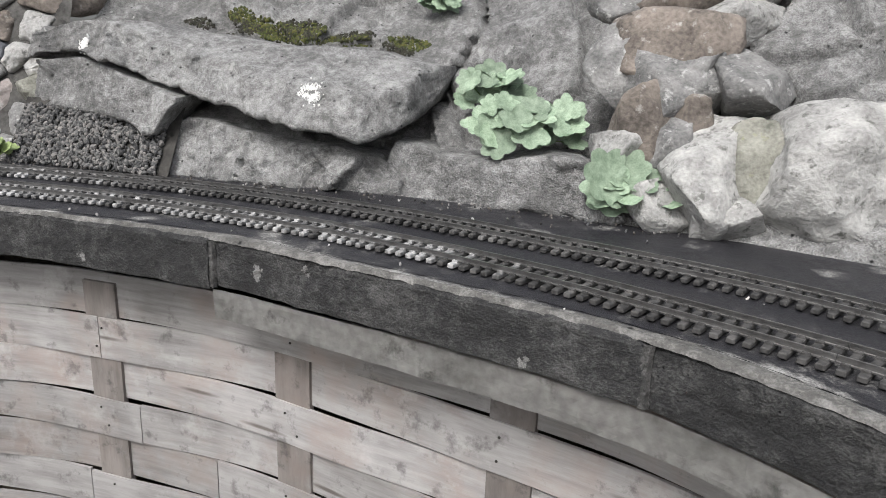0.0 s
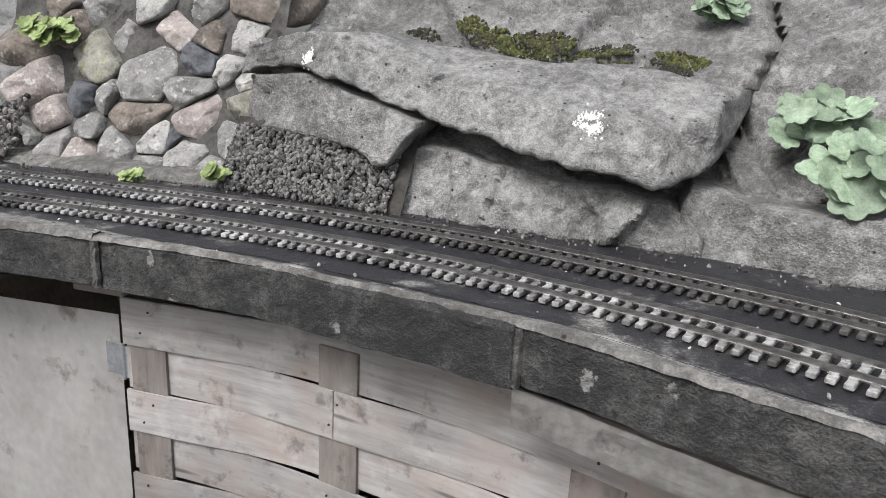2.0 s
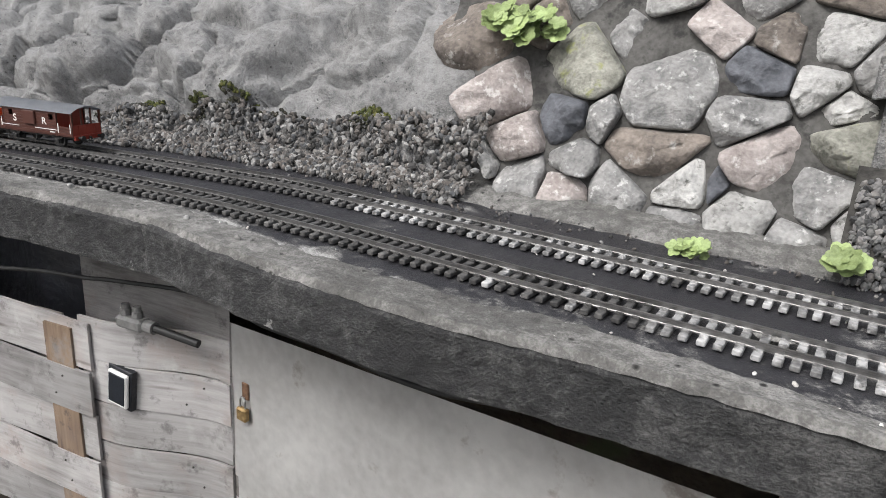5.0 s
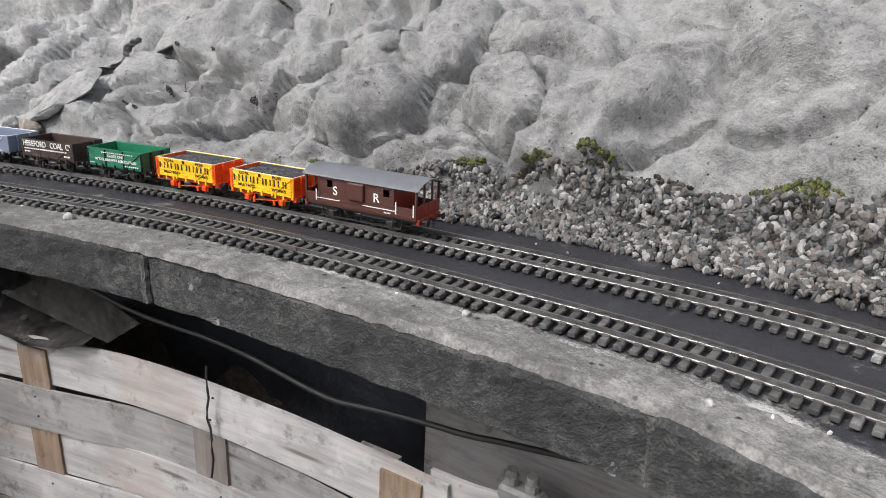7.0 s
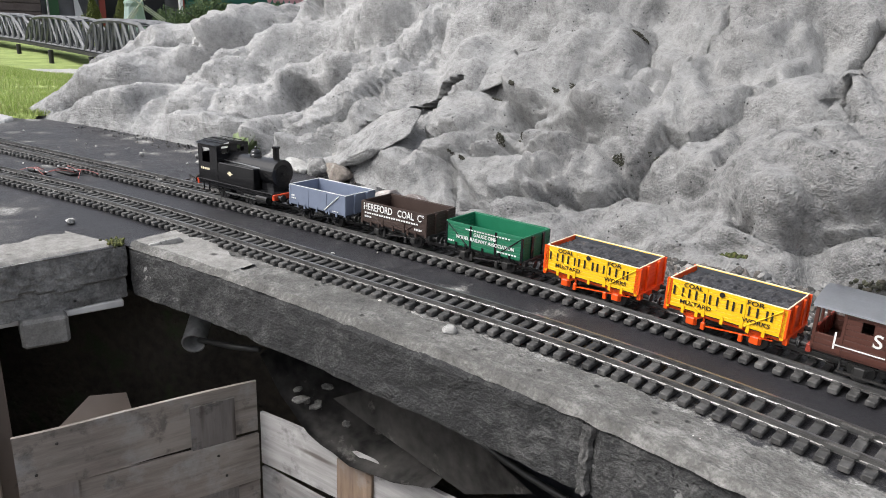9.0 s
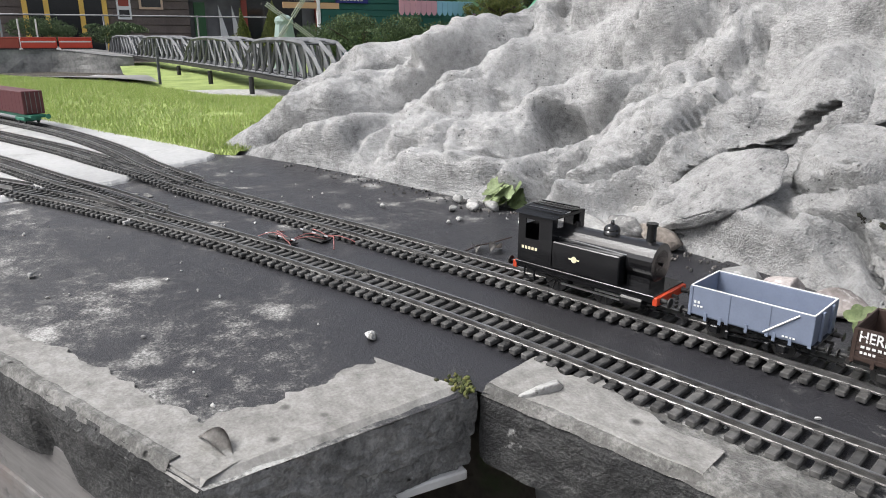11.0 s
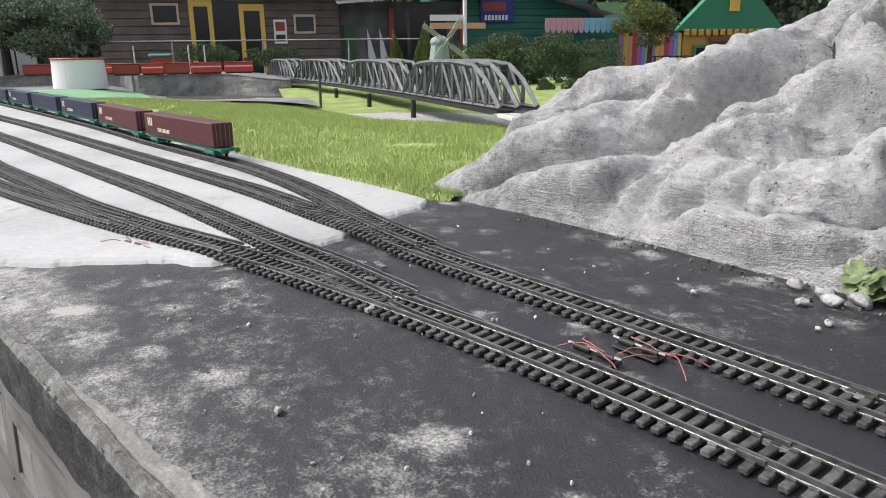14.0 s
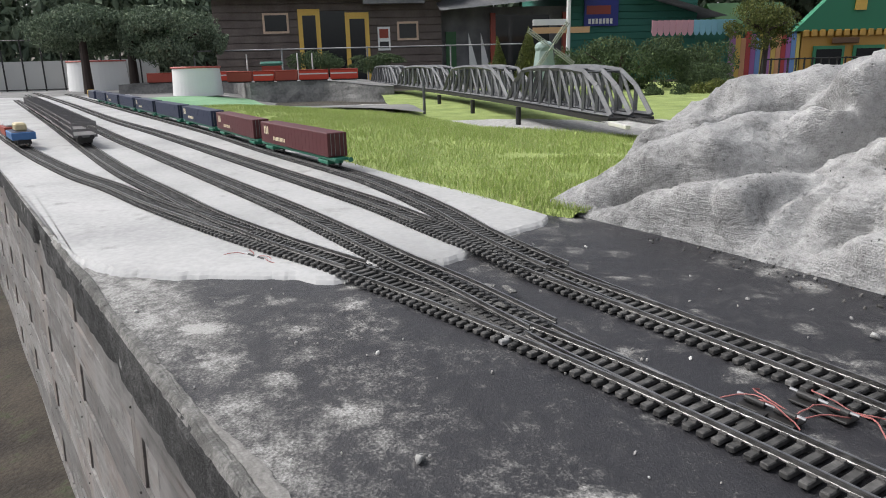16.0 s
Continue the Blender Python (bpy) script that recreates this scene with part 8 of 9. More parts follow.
def flat_wagon(line, s, label, body, n=1):
    t = thing("flat_wagon", along(line, s), label=label, category="model wagon", group="grey flat wagons")
    L = 0.33
    part("deck", box(-L, L, -0.054, 0.054, 0.040, 0.052, 0.001), body, t)
    for sx in (-1, 1):
        for z in (0.070, 0.098):
            part("end_rail", box(sx * L - 0.004, sx * L + 0.004, -0.054, 0.054, z, z + 0.012), body, t)
        for y in (-0.026, 0.026):
            bm = rod((sx * L, y, 0.042), (sx * (L + 0.022), y, 0.042), 0.005, 8)
            rod((sx * (L + 0.02), y, 0.042), (sx * (L + 0.025), y, 0.042), 0.011, 12, bm=bm)
            part("buffer", bm, IRON, t)
    for y in (-0.052, 0.052):
        for k in range(9):
            x = -L + 0.006 + k * (2 * L - 0.012) / 8
            part("stanchion", box(x - 0.004, x + 0.004, y - 0.003, y + 0.003, 0.052, 0.116), body, t)
        for z in (0.078, 0.104):
            part("side_rail", box(-L, L, y - 0.0015, y + 0.0015, z, z + 0.009), body, t)
    for k in range(5):
        x = -L + 0.06 + k * (2 * L - 0.12) / 4
        part("cross_bar", box(x - 0.004, x + 0.004, -0.052, 0.052, 0.106, 0.114), body, t)
    for x in (-0.25, 0.25):
        part("bogie", box(x - 0.045, x + 0.045, -0.034, 0.034, 0.010, 0.038, 0.003), IRON, t)
        for dx in (-0.026, 0.026):
            for y in (-0.0235, 0.0235):
                part("wheel", rod((x + dx, y - 0.0024, 0.0155), (x + dx, y + 0.0024, 0.0155), 0.0155, 16), IRON, t)
    return t


sb = SIDING_B.by_x(-6.36) + 0.35
for k in range(6):
    flat_wagon(SIDING_B, sb + 0.72 * k, "weathered grey bogie flat model wagon with stanchions", WAGON_GREY)
sa = NEAR.by_x(-6.42) + 0.12
t = thing("open_flat_wagon", along(NEAR, sa), label="pale blue four-wheeled model wagon carrying a cream load", category="model wagon")
part("body", box(-0.125, 0.125, -0.052, 0.052, 0.036, 0.072, 0.003), PALE_BLUE, t)
part("floor", box(-0.120, 0.120, -0.047, 0.047, 0.070, 0.0735), NAVY, t)
part("load", box(-0.06, 0.06, -0.026, 0.026, 0.073, 0.112, 0.008), paint("cream_load", (0.6, 0.5, 0.3)), t, "cream boxed load")
part("underframe", box(-0.11, 0.11, -0.03, 0.03, 0.018, 0.036), IRON, t)
wheels(t, (-0.07, 0.07), 0.0155, IRON)
t = thing("brick_wagon", along(NEAR, sa + 0.30), label="faded red four-wheeled model wagon", category="model wagon")
part("body", box(-0.12, 0.12, -0.050, 0.050, 0.036, 0.08, 0.002), dull_red, t)
part("load", box(-0.10, 0.10, -0.04, 0.04, 0.080, 0.092, 0.004), PALE, t)
wheels(t, (-0.06, 0.06), 0.0145, IRON)


# ---- buildings, trees and fences in the distance ----
BARN = surface("dark_boarding", (0.10, 0.079, 0.071), (0.165, 0.135, 0.12), scale=3, rough=0.85, bump=0.3, fine=30)
SLATE = surface("slate_roof", (0.13, 0.13, 0.135), (0.25, 0.25, 0.255), scale=2, rough=0.8, bump=0.4, fine=18)
DOOR_YELLOW = paint("door_yellow", (0.78, 0.50, 0.10))
FRAME_PINK = paint("window_frame_pink", (0.62, 0.45, 0.33))
GLASS = paint("window_glass", (0.02, 0.022, 0.025), rough=0.08)
THEATRE = paint("theatre_green", (0.03, 0.15, 0.115), rough=0.7)


def boards(x, y0, y1, z0, z1, step, mat, parent, name="board"):
    z = z0
    while z < z1:
        part(name, box(x - 0.02, x + 0.012, y0, y1, z, min(z1, z + step - 0.015), 0.004), mat, parent)
        z += step


def gable(x0, x1, y0, y1, z0, zr, mat, parent, over=0.25, name="roof"):
    """A pitched roof with its ridge across the view."""
    bm = bmesh.new()
    xm = (x0 + x1) / 2
    for dz in (0, 0.08):
        pass
    v = [bm.verts.new(p) for p in ((x1 + over, y0 - over, z0 - 0.12), (x1 + over, y1 + over, z0 - 0.12), (xm, y1 + over, zr), (xm, y0 - over, zr), (x0 - over, y1 + over, z0 - 0.12), (x0 - over, y0 - over, z0 - 0.12))]
    bm.faces.new((v[0], v[1], v[2], v[3]))
    bm.faces.new((v[3], v[2], v[4], v[5]))
    bmesh.ops.solidify(bm, geom=bm.faces[:], thickness=0.1)
    return part(name, bm, mat, parent)


barn = thing("barn", label="long dark brown boarded barn with yellow door frames", category="building")
part("wall", box(-26.0, -20.02, -2.6, 2.62, 0.2, 2.75), BARN, barn)
boards(-20.0, -2.6, 2.62, 0.2, 2.75, 0.17, BARN, barn)
gable(-26, -20, -2.6, 2.62, 2.78, 4.6, SLATE, barn, 0.45)
for y0, y1, z0, z1 in ((-1.5, -0.91, 1.93, 2.38), (1.57, 2.07, 1.72, 2.14)):
    w = part("window", box(-20.0, -19.96, y0, y1, z0, z1), FRAME_PINK, barn)
    part("pane", box(-19.975, -19.95, y0 + 0.05, y1 - 0.05, z0 + 0.05, z1 - 0.05), GLASS, w)
for y0, y1, z1 in ((-0.70, -0.20, 2.45), (0.37, 0.92, 2.36)):
    d = part("door", box(-20.0, -19.94, y0, y1, 0.3, z1), DOOR_YELLOW, barn, "yellow framed glass door")
    part("pane", box(-19.955, -19.93, y0 + 0.10, y1 - 0.10, 0.55, z1 - 0.14), GLASS, d)
part("doorway", box(-20.0, -19.955, -0.20, 0.37, 0.3, 2.40), GLASS, barn, "dark open doorway")
po = part("poster", box(-19.98, -19.95, 1.11, 1.40, 1.50, 2.03), WHITE, barn, "pale framed poster")
for z0, z1, m in ((1.78, 1.98, dull_red), (1.55, 1.70, GLASS)):
    part("poster_panel", box(-19.952, -19.944, 1.15, 1.36, z0, z1), m, po)
part("eave_board", box(-19.9, -19.6, 0.8, 2.2, 2.52, 2.60), SLATE, barn)

annex = thing("annex", label="grey boarded annex with slate roof and dark doorway", category="building")
part("wall", box(-25, -20.3, 2.66, 6.0, 0.2, 2.45), surface("grey_boarding", (0.10, 0.10, 0.105), (0.20, 0.20, 0.205), scale=3, rough=0.8, bump=0.2), annex)
bm = bmesh.new()
v = [bm.verts.new(p) for p in ((-19.2, 2.5, 2.32), (-19.2, 6.3, 2.62), (-24, 6.3, 3.9), (-24, 2.5, 3.7))]
bm.faces.new(v)
bmesh.ops.solidify(bm, geom=bm.faces[:], thickness=0.08)
part("roof", bm, SLATE, annex)
part("doorway", box(-20.3, -20.26, 3.95, 5.3, 0.3, 2.25), GLASS, annex, "dark doorway")
part("green_panel", box(-20.3, -20.24, 2.75, 3.0, 0.4, 1.9), paint("panel_green", (0.03, 0.12, 0.04)), annex)
for y in (3.82, 5.6):
    part("red_post", box(-20.2, -20.1, y, y + 0.12, 0.3, 2.3), dull_red, annex)
for y0 in (3.3, 3.6):
    bm = prism([(y0, 1.85), (y0 + 0.02, 0.9), (y0 + 0.26, 0.9)], -20.24, -20.21)
    part("curtain", bm, drum_mat, annex, "white drawn curtain")

theatre = thing("theatre", label="green boarded theatre with blue sign and striped awning", category="building")
part("wall", box(-25, -20.12, 5.75, 9.0, 0.2, 3.0), THEATRE, theatre)
boards(-20.1, 5.75, 9.0, 0.2, 3.0, 0.16, THEATRE, theatre)
bm = bmesh.new()
v = [bm.verts.new(p) for p in ((-19.3, 7.1, 2.75), (-19.3, 9.4, 2.1), (-25, 9.4, 2.1), (-25, 7.1, 2.75))]
bm.faces.new(v)
bmesh.ops.solidify(bm, geom=bm.faces[:], thickness=0.12)
part("roof", bm, SLATE, theatre)
sg = part("sign", box(-20.05, -20.0, 6.1, 6.95, 1.95, 2.65), paint("sign_blue", (0.02, 0.03, 0.22)), theatre, "blue sign board with white lettering")
for k in range(7):
    part("sign_bar", box(-19.995, -19.985, 6.2 + k * 0.09, 6.26 + k * 0.09, 2.0, 2.12), WHITE, sg)
part("sign_patch", box(-19.995, -19.985, 6.15, 6.75, 2.22, 2.42), dull_red, sg)
for k in range(14):
    y0 = 7.35 + k * 0.145
    pts = [(y0, 2.0), (y0 + 0.135, 1.99), (y0 + 0.135, 1.74), (y0 + 0.105, 1.67), (y0 + 0.07, 1.65), (y0 + 0.03, 1.67), (y0, 1.74)]
    bm = prism(pts, -18.92, -18.9)
    part("awning_scallop", bm, paint("awning_pink", (0.62, 0.34, 0.38)) if k < 7 else paint("awning_blue", (0.25, 0.50, 0.62)), theatre)
signpost = thing("finger_post", Matrix.Translation((-17.5, 4.95, 0.3)), label="white finger post with pale orange and white boards", category="signpost")
part("post", rod((0, 0, 0), (0, 0, 2.2), 0.045, 8), drum_mat, signpost)
part("finger", box(-0.02, 0.02, -0.75, 0.45, 1.42, 1.54), paint("finger_orange", (0.62, 0.38, 0.2)), signpost)
part("finger", box(-0.02, 0.02, -0.75, -0.05, 1.58, 1.70), drum_mat, signpost)

cols = [(0.45, 0.2, 0.45), (0.75, 0.5, 0.12), (0.72, 0.36, 0.18), (0.5, 0.06, 0.06), (0.4, 0.15, 0.4), (0.2, 0.35, 0.65), (0.75, 0.6, 0.15)]
fairy = thing("painted_hut", label="row of brightly painted boards fronting a green roofed hut", category="building")
for k in range(14):
    y0 = 9.9 + k * 0.135
    part("painted_board", box(-20.1, -20.0, y0, y0 + 0.125, 0.2, 1.75 - 0.08 * (k % 3)), paint("hut_paint", cols[k % 7]), fairy)
part("wall", box(-22, -20.12, 9.8, 11.7, 0.2, 1.9), THEATRE, fairy)
gable(-22, -20.1, 9.8, 11.7, 1.85, 2.5, paint("hut_roof", (0.10, 0.20, 0.09)), fairy, 0.1)
house = thing("toy_house", label="yellow boarded house with green gable and signboard", category="building")
part("wall", box(-23, -20.0, 11.75, 14.6, 0.1, 1.85), paint("house_yellow", (0.55, 0.30, 0.06)), house)
bm = prism([(11.5, 1.72), (14.9, 1.72), (13.2, 3.3)], -20.1, -19.9)
part("gable", bm, paint("gable_green", (0.03, 0.22, 0.11)), house)
for k in range(13):
    y0 = 11.75 + k * 0.22
    part("scallop", box(-19.94, -19.88, y0, y0 + 0.16, 1.58, 1.75, 0.02), paint("trim_yellow", (0.62, 0.36, 0.08)), house)
for y0 in (12.1, 13.2):
    w = part("window", box(-19.98, -19.94, y0, y0 + 0.85, 0.8, 1.35), paint("frame_green", (0.05, 0.25, 0.12)), house)
    part("pane", box(-19.95, -19.92, y0 + 0.08, y0 + 0.77, 0.88, 1.27), GLASS, w)
part("signboard", box(-19.93, -19.88, 12.55, 13.3, 1.40, 1.55, 0.02), paint("sign_brown", (0.15, 0.08, 0.04)), house)
part("attic_window", box(-19.88, -19.84, 13.05, 13.35, 2.2, 2.75), DOOR_YELLOW, house)


def railing(x, y0, y1, z0, z1, step, mat, label, wall=None):
    t = thing("railing", label=label, category="fence", kind="structure")
    n = int((y1 - y0) / step)
    for k in range(n + 1):
        y = y0 + (y1 - y0) * k / n
        part("bar", rod((x, y, z0), (x, y, z1), 0.018, 5), mat, t)
    for z in (z1 - 0.02, z0 + 0.08):
        part("rail", rod((x, y0, z), (x, y1, z), 0.014, 5), mat, t)
    return t


railing(-15.5, 8.1, 10.6, 0.3, 1.12, 0.16, IRON, "dark iron railing before the painted hut")
railing(-20.0, -8.5, -4.3, 0.75, 1.92, 0.42, IRON, "dark bar fence at the end of the yard")
tagged(part("low_wall", box(-20.4, -20.15, -9.5, -4.0, 0.5, 1.45), paint("pale_render", (0.5, 0.5, 0.48))), "pale rendered wall behind the bar fence", "wall", kind="structure")
railing(-17.6, -2.6, 4.2, 0.75, 1.55, 1.7, paint("grey_rail", (0.3, 0.3, 0.3)), "thin grey post and rail fence before the barn")


def foliage(name, c, radii, n, leaf, mats, seed, label, category, trunk=None, cone=False):
    """A bush or crown: many small leaf clumps through an uneven volume, on limbs."""
    t = thing(name, Matrix.Translation(c), label=label, category=category, group=category + "s in the distance")
    rn = random.Random(seed)
    if trunk:
        part("trunk", rod((0, 0, -trunk[1]), (0.05, 0.03, radii[2] * 0.3), trunk[0], 10, trunk[0] * 0.5), UMBER, t)
        for k in range(6):
            a = k * 1.05 + rn.uniform(-0.3, 0.3)
            part("limb", rod((0, 0, -radii[2] * 0.35), (radii[0] * 0.7 * math.cos(a), radii[1] * 0.7 * math.sin(a), radii[2] * rn.uniform(-0.1, 0.5)), trunk[0] * 0.4, 6, trunk[0] * 0.1), UMBER, t)
    verts, faces = [], []
    lob = [(Vector((rn.gauss(0, 0.5), rn.gauss(0, 0.5), rn.gauss(0, 0.45))), rn.uniform(0.35, 0.6)) for _ in range(16)]
    for i in range(n):
        o, r = lob[i % len(lob)]
        v = Vector((rn.gauss(0, 1), rn.gauss(0, 1), rn.gauss(0, 1))).normalized() * r * rn.uniform(0.55, 1.0) + o * 0.95
        if v.length > 1.05:
            v = v.normalized() * rn.uniform(0.85, 1.05)
        if cone:
            v.x, v.y = v.x * (0.62 - 0.5 * v.z), v.y * (0.62 - 0.5 * v.z)
        p = Vector((v.x * radii[0], v.y * radii[1], v.z * radii[2]))
        q = Euler((rn.uniform(0, 6.28), rn.uniform(0, 6.28), rn.uniform(0, 6.28))).to_matrix()
        s = leaf * rn.uniform(0.6, 1.5)
        k = len(verts)
        verts += [p + q @ Vector(e) * s for e in ((-1, 0, 0), (0, -0.45, 0.1), (1, 0, 0), (0, 0.45, 0.1), (0, 0, 0.5))]
        faces += [(k, k + 1, k + 2), (k, k + 2, k + 3), (k, k + 1, k + 4), (k + 2, k + 3, k + 4)]
    me = bpy.data.meshes.new("crown")
    me.from_pydata(verts, [], faces)
    me.materials.append(mats)
    ob = new("crown", me)
    ob.parent = t
    return t


PINE = island_mat("pine_needles", [(0.10, 0.135, 0.09), (0.14, 0.185, 0.12), (0.18, 0.23, 0.15), (0.22, 0.275, 0.18)])
YEW = island_mat("yew_leaves", [(0.045, 0.075, 0.032), (0.075, 0.115, 0.048), (0.11, 0.155, 0.065), (0.06, 0.09, 0.04)])
CONIFER = island_mat("conifer_leaves", [(0.09, 0.115, 0.025), (0.13, 0.15, 0.035), (0.075, 0.09, 0.025), (0.17, 0.18, 0.05)])
foliage("pine_tree", (-17.0, -4.45, 1.92), (0.9, 1.0, 0.46), 22000, 0.026, PINE, 41, "dark spreading pine with flat green crown", "tree", (0.10, 1.4))
foliage("pine_tree", (-17.3, -3.7, 2.05), (0.8, 0.8, 0.30), 11000, 0.026, PINE, 47, "dark flat-topped pine with dense green crown", "tree", (0.10, 1.5))
foliage("pine_tree", (-17.2, -2.85, 1.82), (1.0, 0.95, 0.62), 26000, 0.026, PINE, 42, "dark rounded pine with dense crown", "tree", (0.14, 1.3))
foliage("yew_bush", (-13.2, 4.45, 1.12), (0.8, 1.0, 0.44), 17000, 0.020, YEW, 43, "broad dark yew bush behind the bridge", "bush", (0.05, 0.55))
foliage("yew_bush", (-13.6, 5.8, 1.10), (0.7, 0.62, 0.48), 9000, 0.020, YEW, 44, "dark upright yew bush", "bush", (0.05, 0.5))
foliage("box_bush", (-12.6, 5.55, 0.88), (0.4, 0.42, 0.28), 8000, 0.015, YEW, 45, "rounded mid green clipped bush", "bush")
foliage("box_bush", (-11.6, 5.12, 0.75), (0.28, 0.30, 0.20), 5000, 0.014, CONIFER, 46, "small loose green bush on the grass", "bush")
for x, y, z, r in ((-11.5, 4.26, 0.78, 0.13), (-11.5, 4.62, 0.76, 0.12), (-12.2, 5.9, 0.70, 0.15)):
    foliage("low_shrub", (x, y, z), (r, r, r * 0.9), 2000, 0.012, YEW, int(y * 100), "small round green shrub", "bush")
foliage("dwarf_conifer", (-12.9, 2.52, 1.06), (0.30, 0.27, 0.50), 6000, 0.013, CONIFER, 48, "cone shaped olive green dwarf conifer", "bush", cone=True)
foliage("dwarf_conifer", (-12.9, 2.98, 1.10), (0.34, 0.31, 0.56), 7000, 0.013, CONIFER, 49, "larger cone shaped golden green dwarf conifer", "bush", cone=True)
foliage("hedge_bush", (-16.8, -0.2, 1.28), (0.4, 0.55, 0.22), 5000, 0.016, YEW, 50, "low green hedge before the barn", "bush")
foliage("hedge_bush", (-16.8, 0.95, 1.20), (0.4, 0.6, 0.20), 5000, 0.016, YEW, 51, "low green hedge before the barn", "bush")
foliage("rowan_tree", (-18.5, 9.9, 1.9), (0.8, 0.9, 0.6), 6000, 0.03, CONIFER, 52, "light green tree before the painted hut", "tree", (0.08, 1.5))
for k, (x, y, z, a, b, c) in enumerate(((-34, -16, 4, 5, 6, 5), (-36, -6, 5, 5, 6, 6), (-36, 4, 5.5, 5, 6, 6), (-34, 12, 5, 5, 6, 5.5), (-33, 20, 5, 5, 7, 5.5), (-30, -24, 4, 6, 7, 5), (-26, 27, 4, 5, 6, 5))):
    foliage("forest_tree", (x, y, z), (a, b, c), 9000, 0.26, PINE, 60 + k, "dark woodland tree behind the buildings", "tree", (0.4, 5))

mill = thing("model_windmill", Matrix.Translation((-11.0, 2.70, 0.72)), label="pale green model windmill with lattice sails", category="model windmill")
SAIL = paint("sail_grey", (0.40, 0.42, 0.36), rough=0.8)
mill_green = paint("mill_green", (0.26, 0.34, 0.31), rough=0.7)
part("tower", rod((0, 0, 0), (0, 0, 0.62), 0.19, 8, 0.10), mill_green, mill)
bm = ball((0, 0, 0.63), 0.115, 2, (1, 1, 0.7))
part("cap", bm, mill_green, mill)
for k in range(4):
    a = 0.95 + k * math.pi / 2
    c, s = math.cos(a), math.sin(a)
    o = Vector((0.14, 0.04, 0.63))
    sail = part("sail", rod(o, o + Vector((0, c * 0.33, s * 0.33)), 0.008, 4), SAIL, mill)
    for w in (-0.022, 0.022):
        part("sail_edge", rod(o + Vector((0, c * 0.06 - s * w, s * 0.06 + c * w)), o + Vector((0, c * 0.33 - s * w, s * 0.33 + c * w)), 0.005, 4), SAIL, sail)
    for q in range(8):
        p = o + Vector((0, c * (0.08 + q * 0.034), s * (0.08 + q * 0.034)))
        part("slat", rod(p - Vector((0, -s * 0.022, c * 0.022)), p + Vector((0, -s * 0.022, c * 0.022)), 0.004, 4), SAIL, sail)

# ---- small things on the deck ----
RED_WIRE = paint("red_wire", (0.34, 0.12, 0.11), rough=0.6)
DRY_LEAF = surface("dry_leaf", (0.16, 0.15, 0.14), (0.36, 0.34, 0.32), scale=60, rough=0.9, bump=0.4, fine=300)


def heading(line, x):
    s = line.by_x(x)
    w = line.way(s)
    return math.atan2(w[1], w[0]), line.at(s)


def point_motor(line, x, side):
    """A switch motor beside the track with its loops of red wire."""
    a, (px, py) = heading(line, x)
    t = thing("point_motor", Matrix.Translation((px, py, TOP + 0.002)) @ Matrix.Rotation(a, 4, "Z") @ Matrix.Translation((0, side * 0.062, 0)), label="open model point motor with red wires beside the track", category="point motor", group="point motors")
    part("base_plate", box(-0.034, 0.034, -0.012, 0.012, 0.0, 0.003, 0.0008), IRON, t)
    for k in (-0.018, 0.018):
        part("coil", rod((k - 0.012, 0, 0.008), (k + 0.012, 0, 0.008), 0.0042, 12), IRON, t)
    part("plunger", rod((-0.040, 0, 0.010), (0.040, 0, 0.010), 0.002, 8), STEEL, t)
    part("tie_bar", box(-0.004, 0.004, -side * 0.010, -side * 0.056, 0.003, 0.006), IRON, t)
    rn = random.Random(int(-x * 1000))
    for k in range(4):
        pts, q = [], Vector((rn.uniform(-0.03, 0.03), rn.uniform(-0.008, 0.008), 0.008))
        d = rn.uniform(-0.5, 0.5) + (0 if k % 2 else math.pi)
        for i in range(9):
            pts.append(q.copy())
            d += rn.uniform(-0.5, 0.5)
            q += Vector((math.cos(d) * 0.009, math.sin(d) * 0.009, 0))
            q.z = 0.0025 + 0.011 * math.sin(math.pi * min(1.0, (i + 2) / 9))
        part("wire", sweep(pts, 0.0009, 5), RED_WIRE, t, "red wire loop")
    return t


point_motor(FAR, -3.45, 1)
point_motor(NEAR, -3.40, -1)
point_motor(NEAR, -4.22, 1)


def rail_joint(line, x, crust):
    a, (px, py) = heading(line, x)
    t = thing("rail_joint", Matrix.Translation((px, py, TOP + 0.002)) @ Matrix.Rotation(a, 4, "Z"), label="rail joint with steel fishplates and pale lime crust", category="rail joint", group="rail joints")
    for y in (-0.0235, 0.0235):
        for o in (-0.0022, 0.0022):
            part("fishplate", box(-0.014, 0.014, y + o - 0.0008, y + o + 0.0008, 0.0095, 0.0135), RAIL, t)
    if crust:
        bm = stone_bm(0.034, 0.005, 0.016, int(-x * 100) % 90 + 5, 2, 6, 0.2)
        bm.transform(Matrix.Translation((0.004, -0.025, 0.005)))
        part("lime_crust", bm, SCREED, t, "pale lime crust")
    return t


for ln, x, c in ((NEAR, 0.31, 0), (NEAR, 0.745, 0), (NEAR, -0.42, 1), (NEAR, -1.873, 0), (NEAR, -3.179, 1), (FAR, -3.235, 1)):
    rail_joint(ln, x, c)

# moving rails of the switches
for line, a, b in ((SIDING_C, 0.015, 0.25), (SIDING_B, 0.015, 0.22), (SIDING_E, 0.015, 0.25)):
    t = thing("switch_rails", label="bright curved switch rails between two tracks", category="model railway track", group="switches")
    lift = yard_lift(line)
    for o in (-0.0235, 0.0235):
        part("blade", rail_bm(line, a, b + 0.01, o, lift(0.12) + 0.0005), RAIL, t)

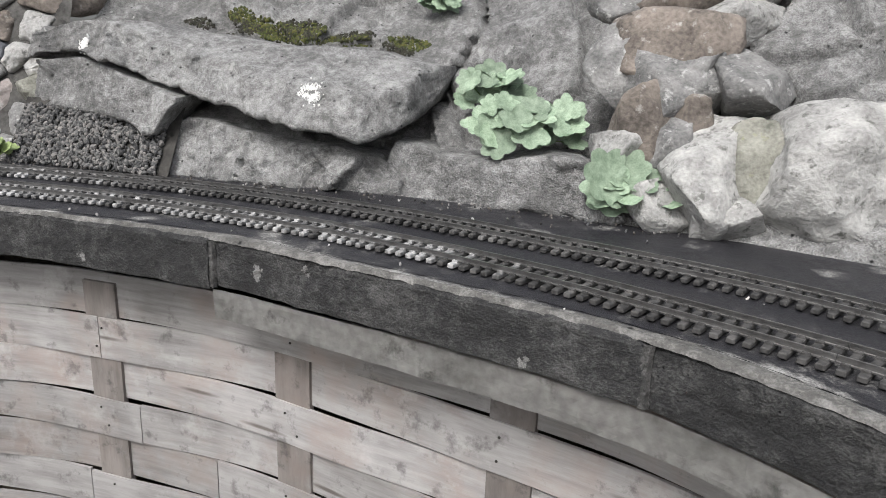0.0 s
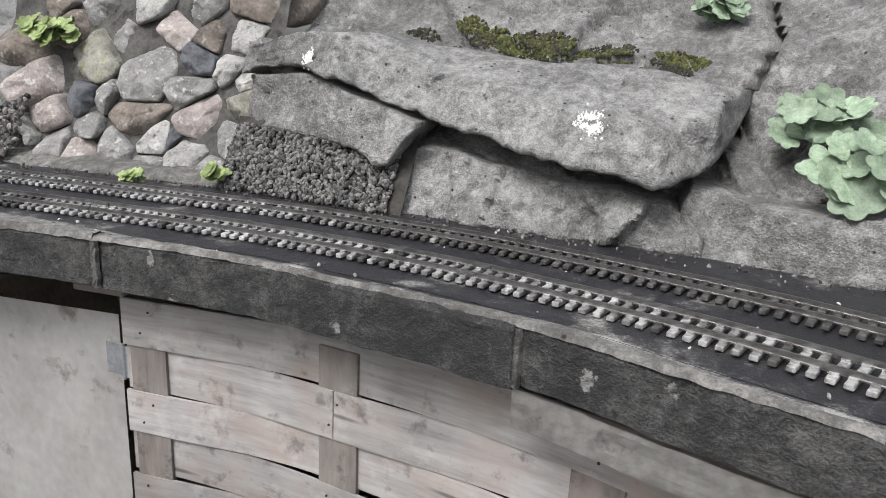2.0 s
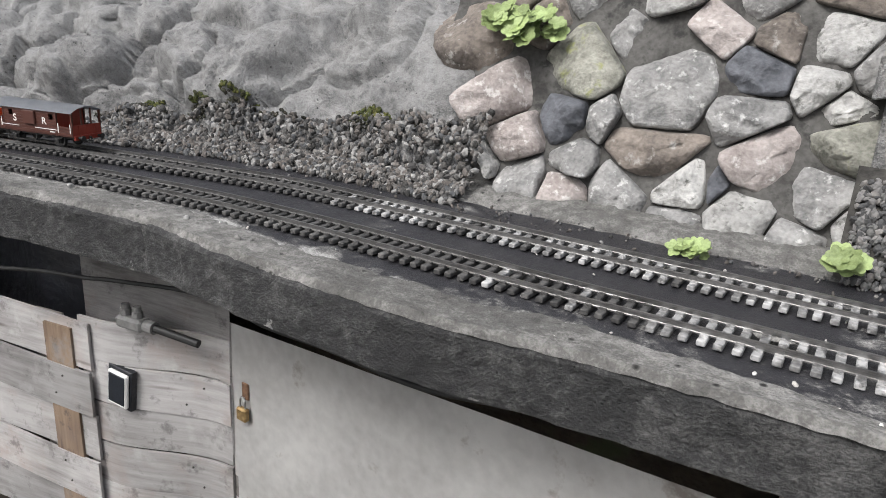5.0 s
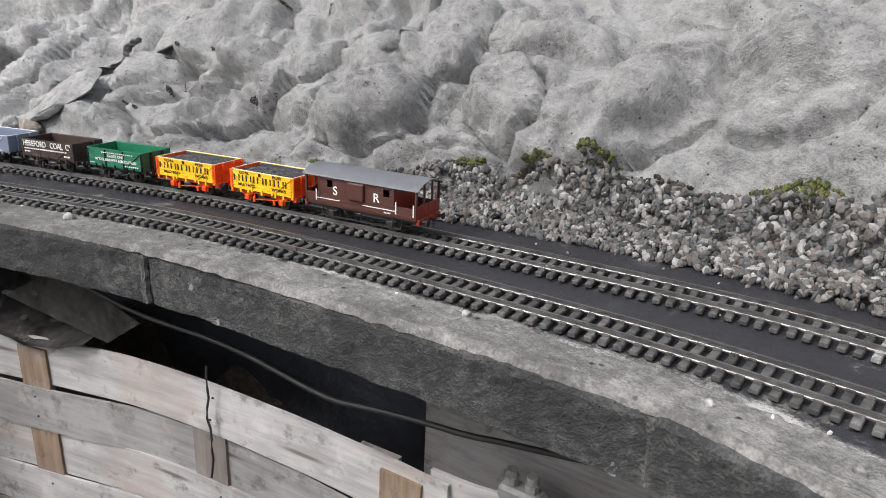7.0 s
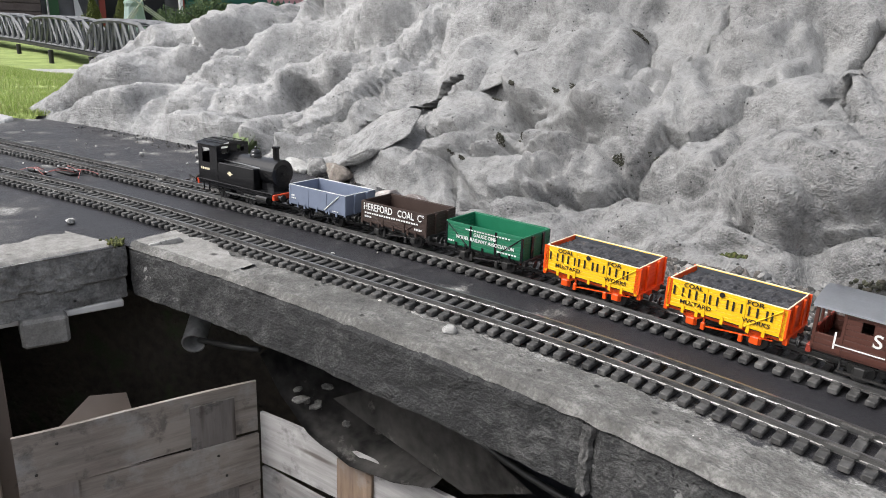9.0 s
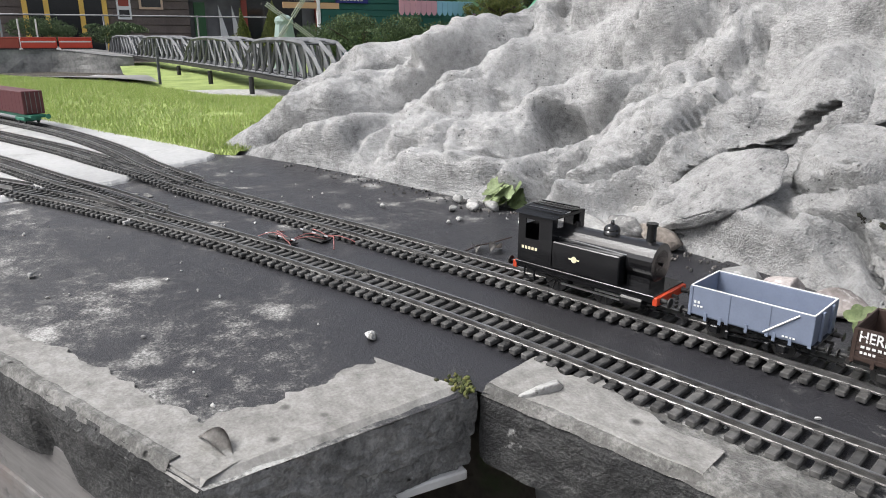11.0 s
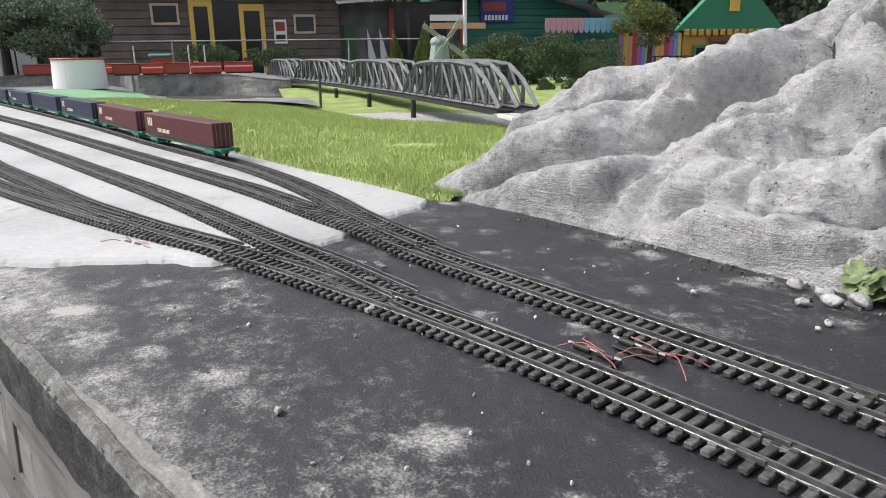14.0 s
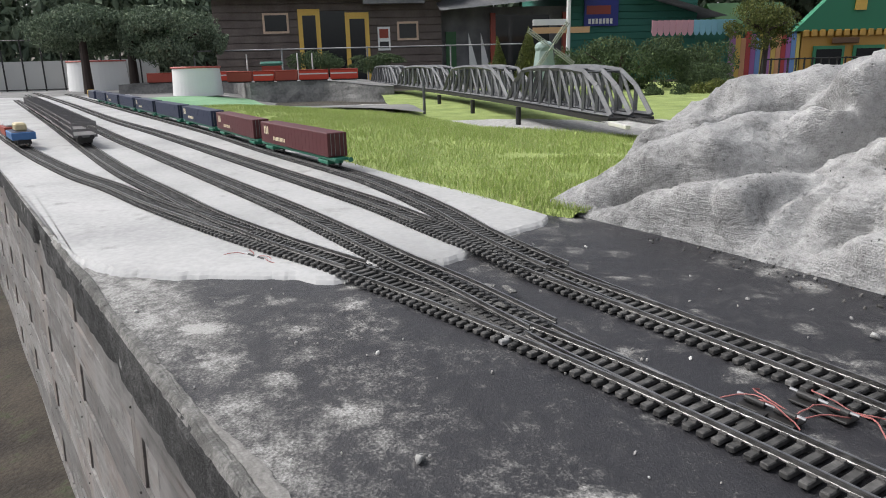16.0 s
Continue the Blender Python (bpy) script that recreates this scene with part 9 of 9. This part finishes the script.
# chips, a twig with dry leaves and other litter
for i, (x, y, w) in enumerate(((-1.546, 1.407, 0.012), (-1.247, 1.406, 0.010), (-2.263, 1.244, 0.016), (-1.114, 1.384, 0.010), (-2.967, 0.927, 0.016), (-3.14, 1.30, 0.014), (-3.6, 1.18, 0.012), (-3.42, 1.25, 0.010), (-3.578, 1.348, 0.028), (-3.496, 1.344, 0.024), (-3.488, 1.385, 0.034), (-3.512, 1.302, 0.02), (-3.433, 1.28, 0.014), (-3.53, 1.36, 0.026), (-3.399, 0.534, 0.012))):
    stone((x, y, TOP + 0.003 + w * 0.2), w, w * 0.6, "pale", 400 + i, 0.0, w * 0.7, name="concrete_chip", group="concrete chips", sub=2)
for i, (x, y, a, l) in enumerate(((-3.874, 0.729, 0.3, 0.034), (-3.90, 0.70, 1.1, 0.02), (-3.80, 0.70, 0.7, 0.022))):
    ob = part("board_chip", box(-l / 2, l / 2, -0.006, 0.006, 0, 0.003, 0.001), SCREED)
    ob.matrix_world = Matrix.Translation((x, y, TOP + 0.0115)) @ Matrix.Rotation(a, 4, "Z") @ Matrix.Rotation(0.06, 4, "Y")
    tagged(ob, "pale chip of board lying between the rails", "wood chip", "board chips")
for i, (x, y, a) in enumerate(((-3.235, 1.215, 2.6), (-3.222, 1.245, 2.2), (-2.80, 0.722, 0.5))):
    bm = grid(8, 4, lambda u, v: ((u - 0.5) * 0.05, (v - 0.5) * 0.020 * math.sin(math.pi * min(0.97, max(0.03, u))), 0.003 + 0.010 * (v - 0.5) ** 2 * 4 * math.sin(math.pi * u) + 0.004 * math.sin(5 * u)))
    bmesh.ops.solidify(bm, geom=bm.faces[:], thickness=0.0008)
    ob = part("dry_leaf", bm, DRY_LEAF, smooth=True)
    ob.matrix_world = Matrix.Translation((x, y, TOP + 0.002)) @ Matrix.Rotation(a, 4, "Z")
    tagged(ob, "curled grey dry leaf lying on the deck", "leaf", "dry leaves")
tagged(part("twig", sweep([(x, y, TOP + 0.003 + 0.003 * (k % 2)) for k, (x, y) in enumerate(((-3.236, 1.190), (-3.25, 1.225), (-3.262, 1.26), (-3.271, 1.306)))], 0.0013, 5), UMBER), "thin dry curved twig lying on the deck", "twig")

# a pale board hung under the side slab beside the inward corner
a, b = Vector((*quay(0.006, 0.10), 0.754)), Vector((*quay(-0.075, 0.27), 0.754))
d = (b - a).normalized()
ob = part("hung_board", box(0, (b - a).length, -0.012, 0.03, -0.006, 0.006, 0.002), DOOR_BOARD)
ob.matrix_world = Matrix.Translation(a) @ Matrix.Rotation(math.atan2(d.y, d.x), 4, "Z")
tagged(ob, "pale thin board fixed under the side slab", "board")
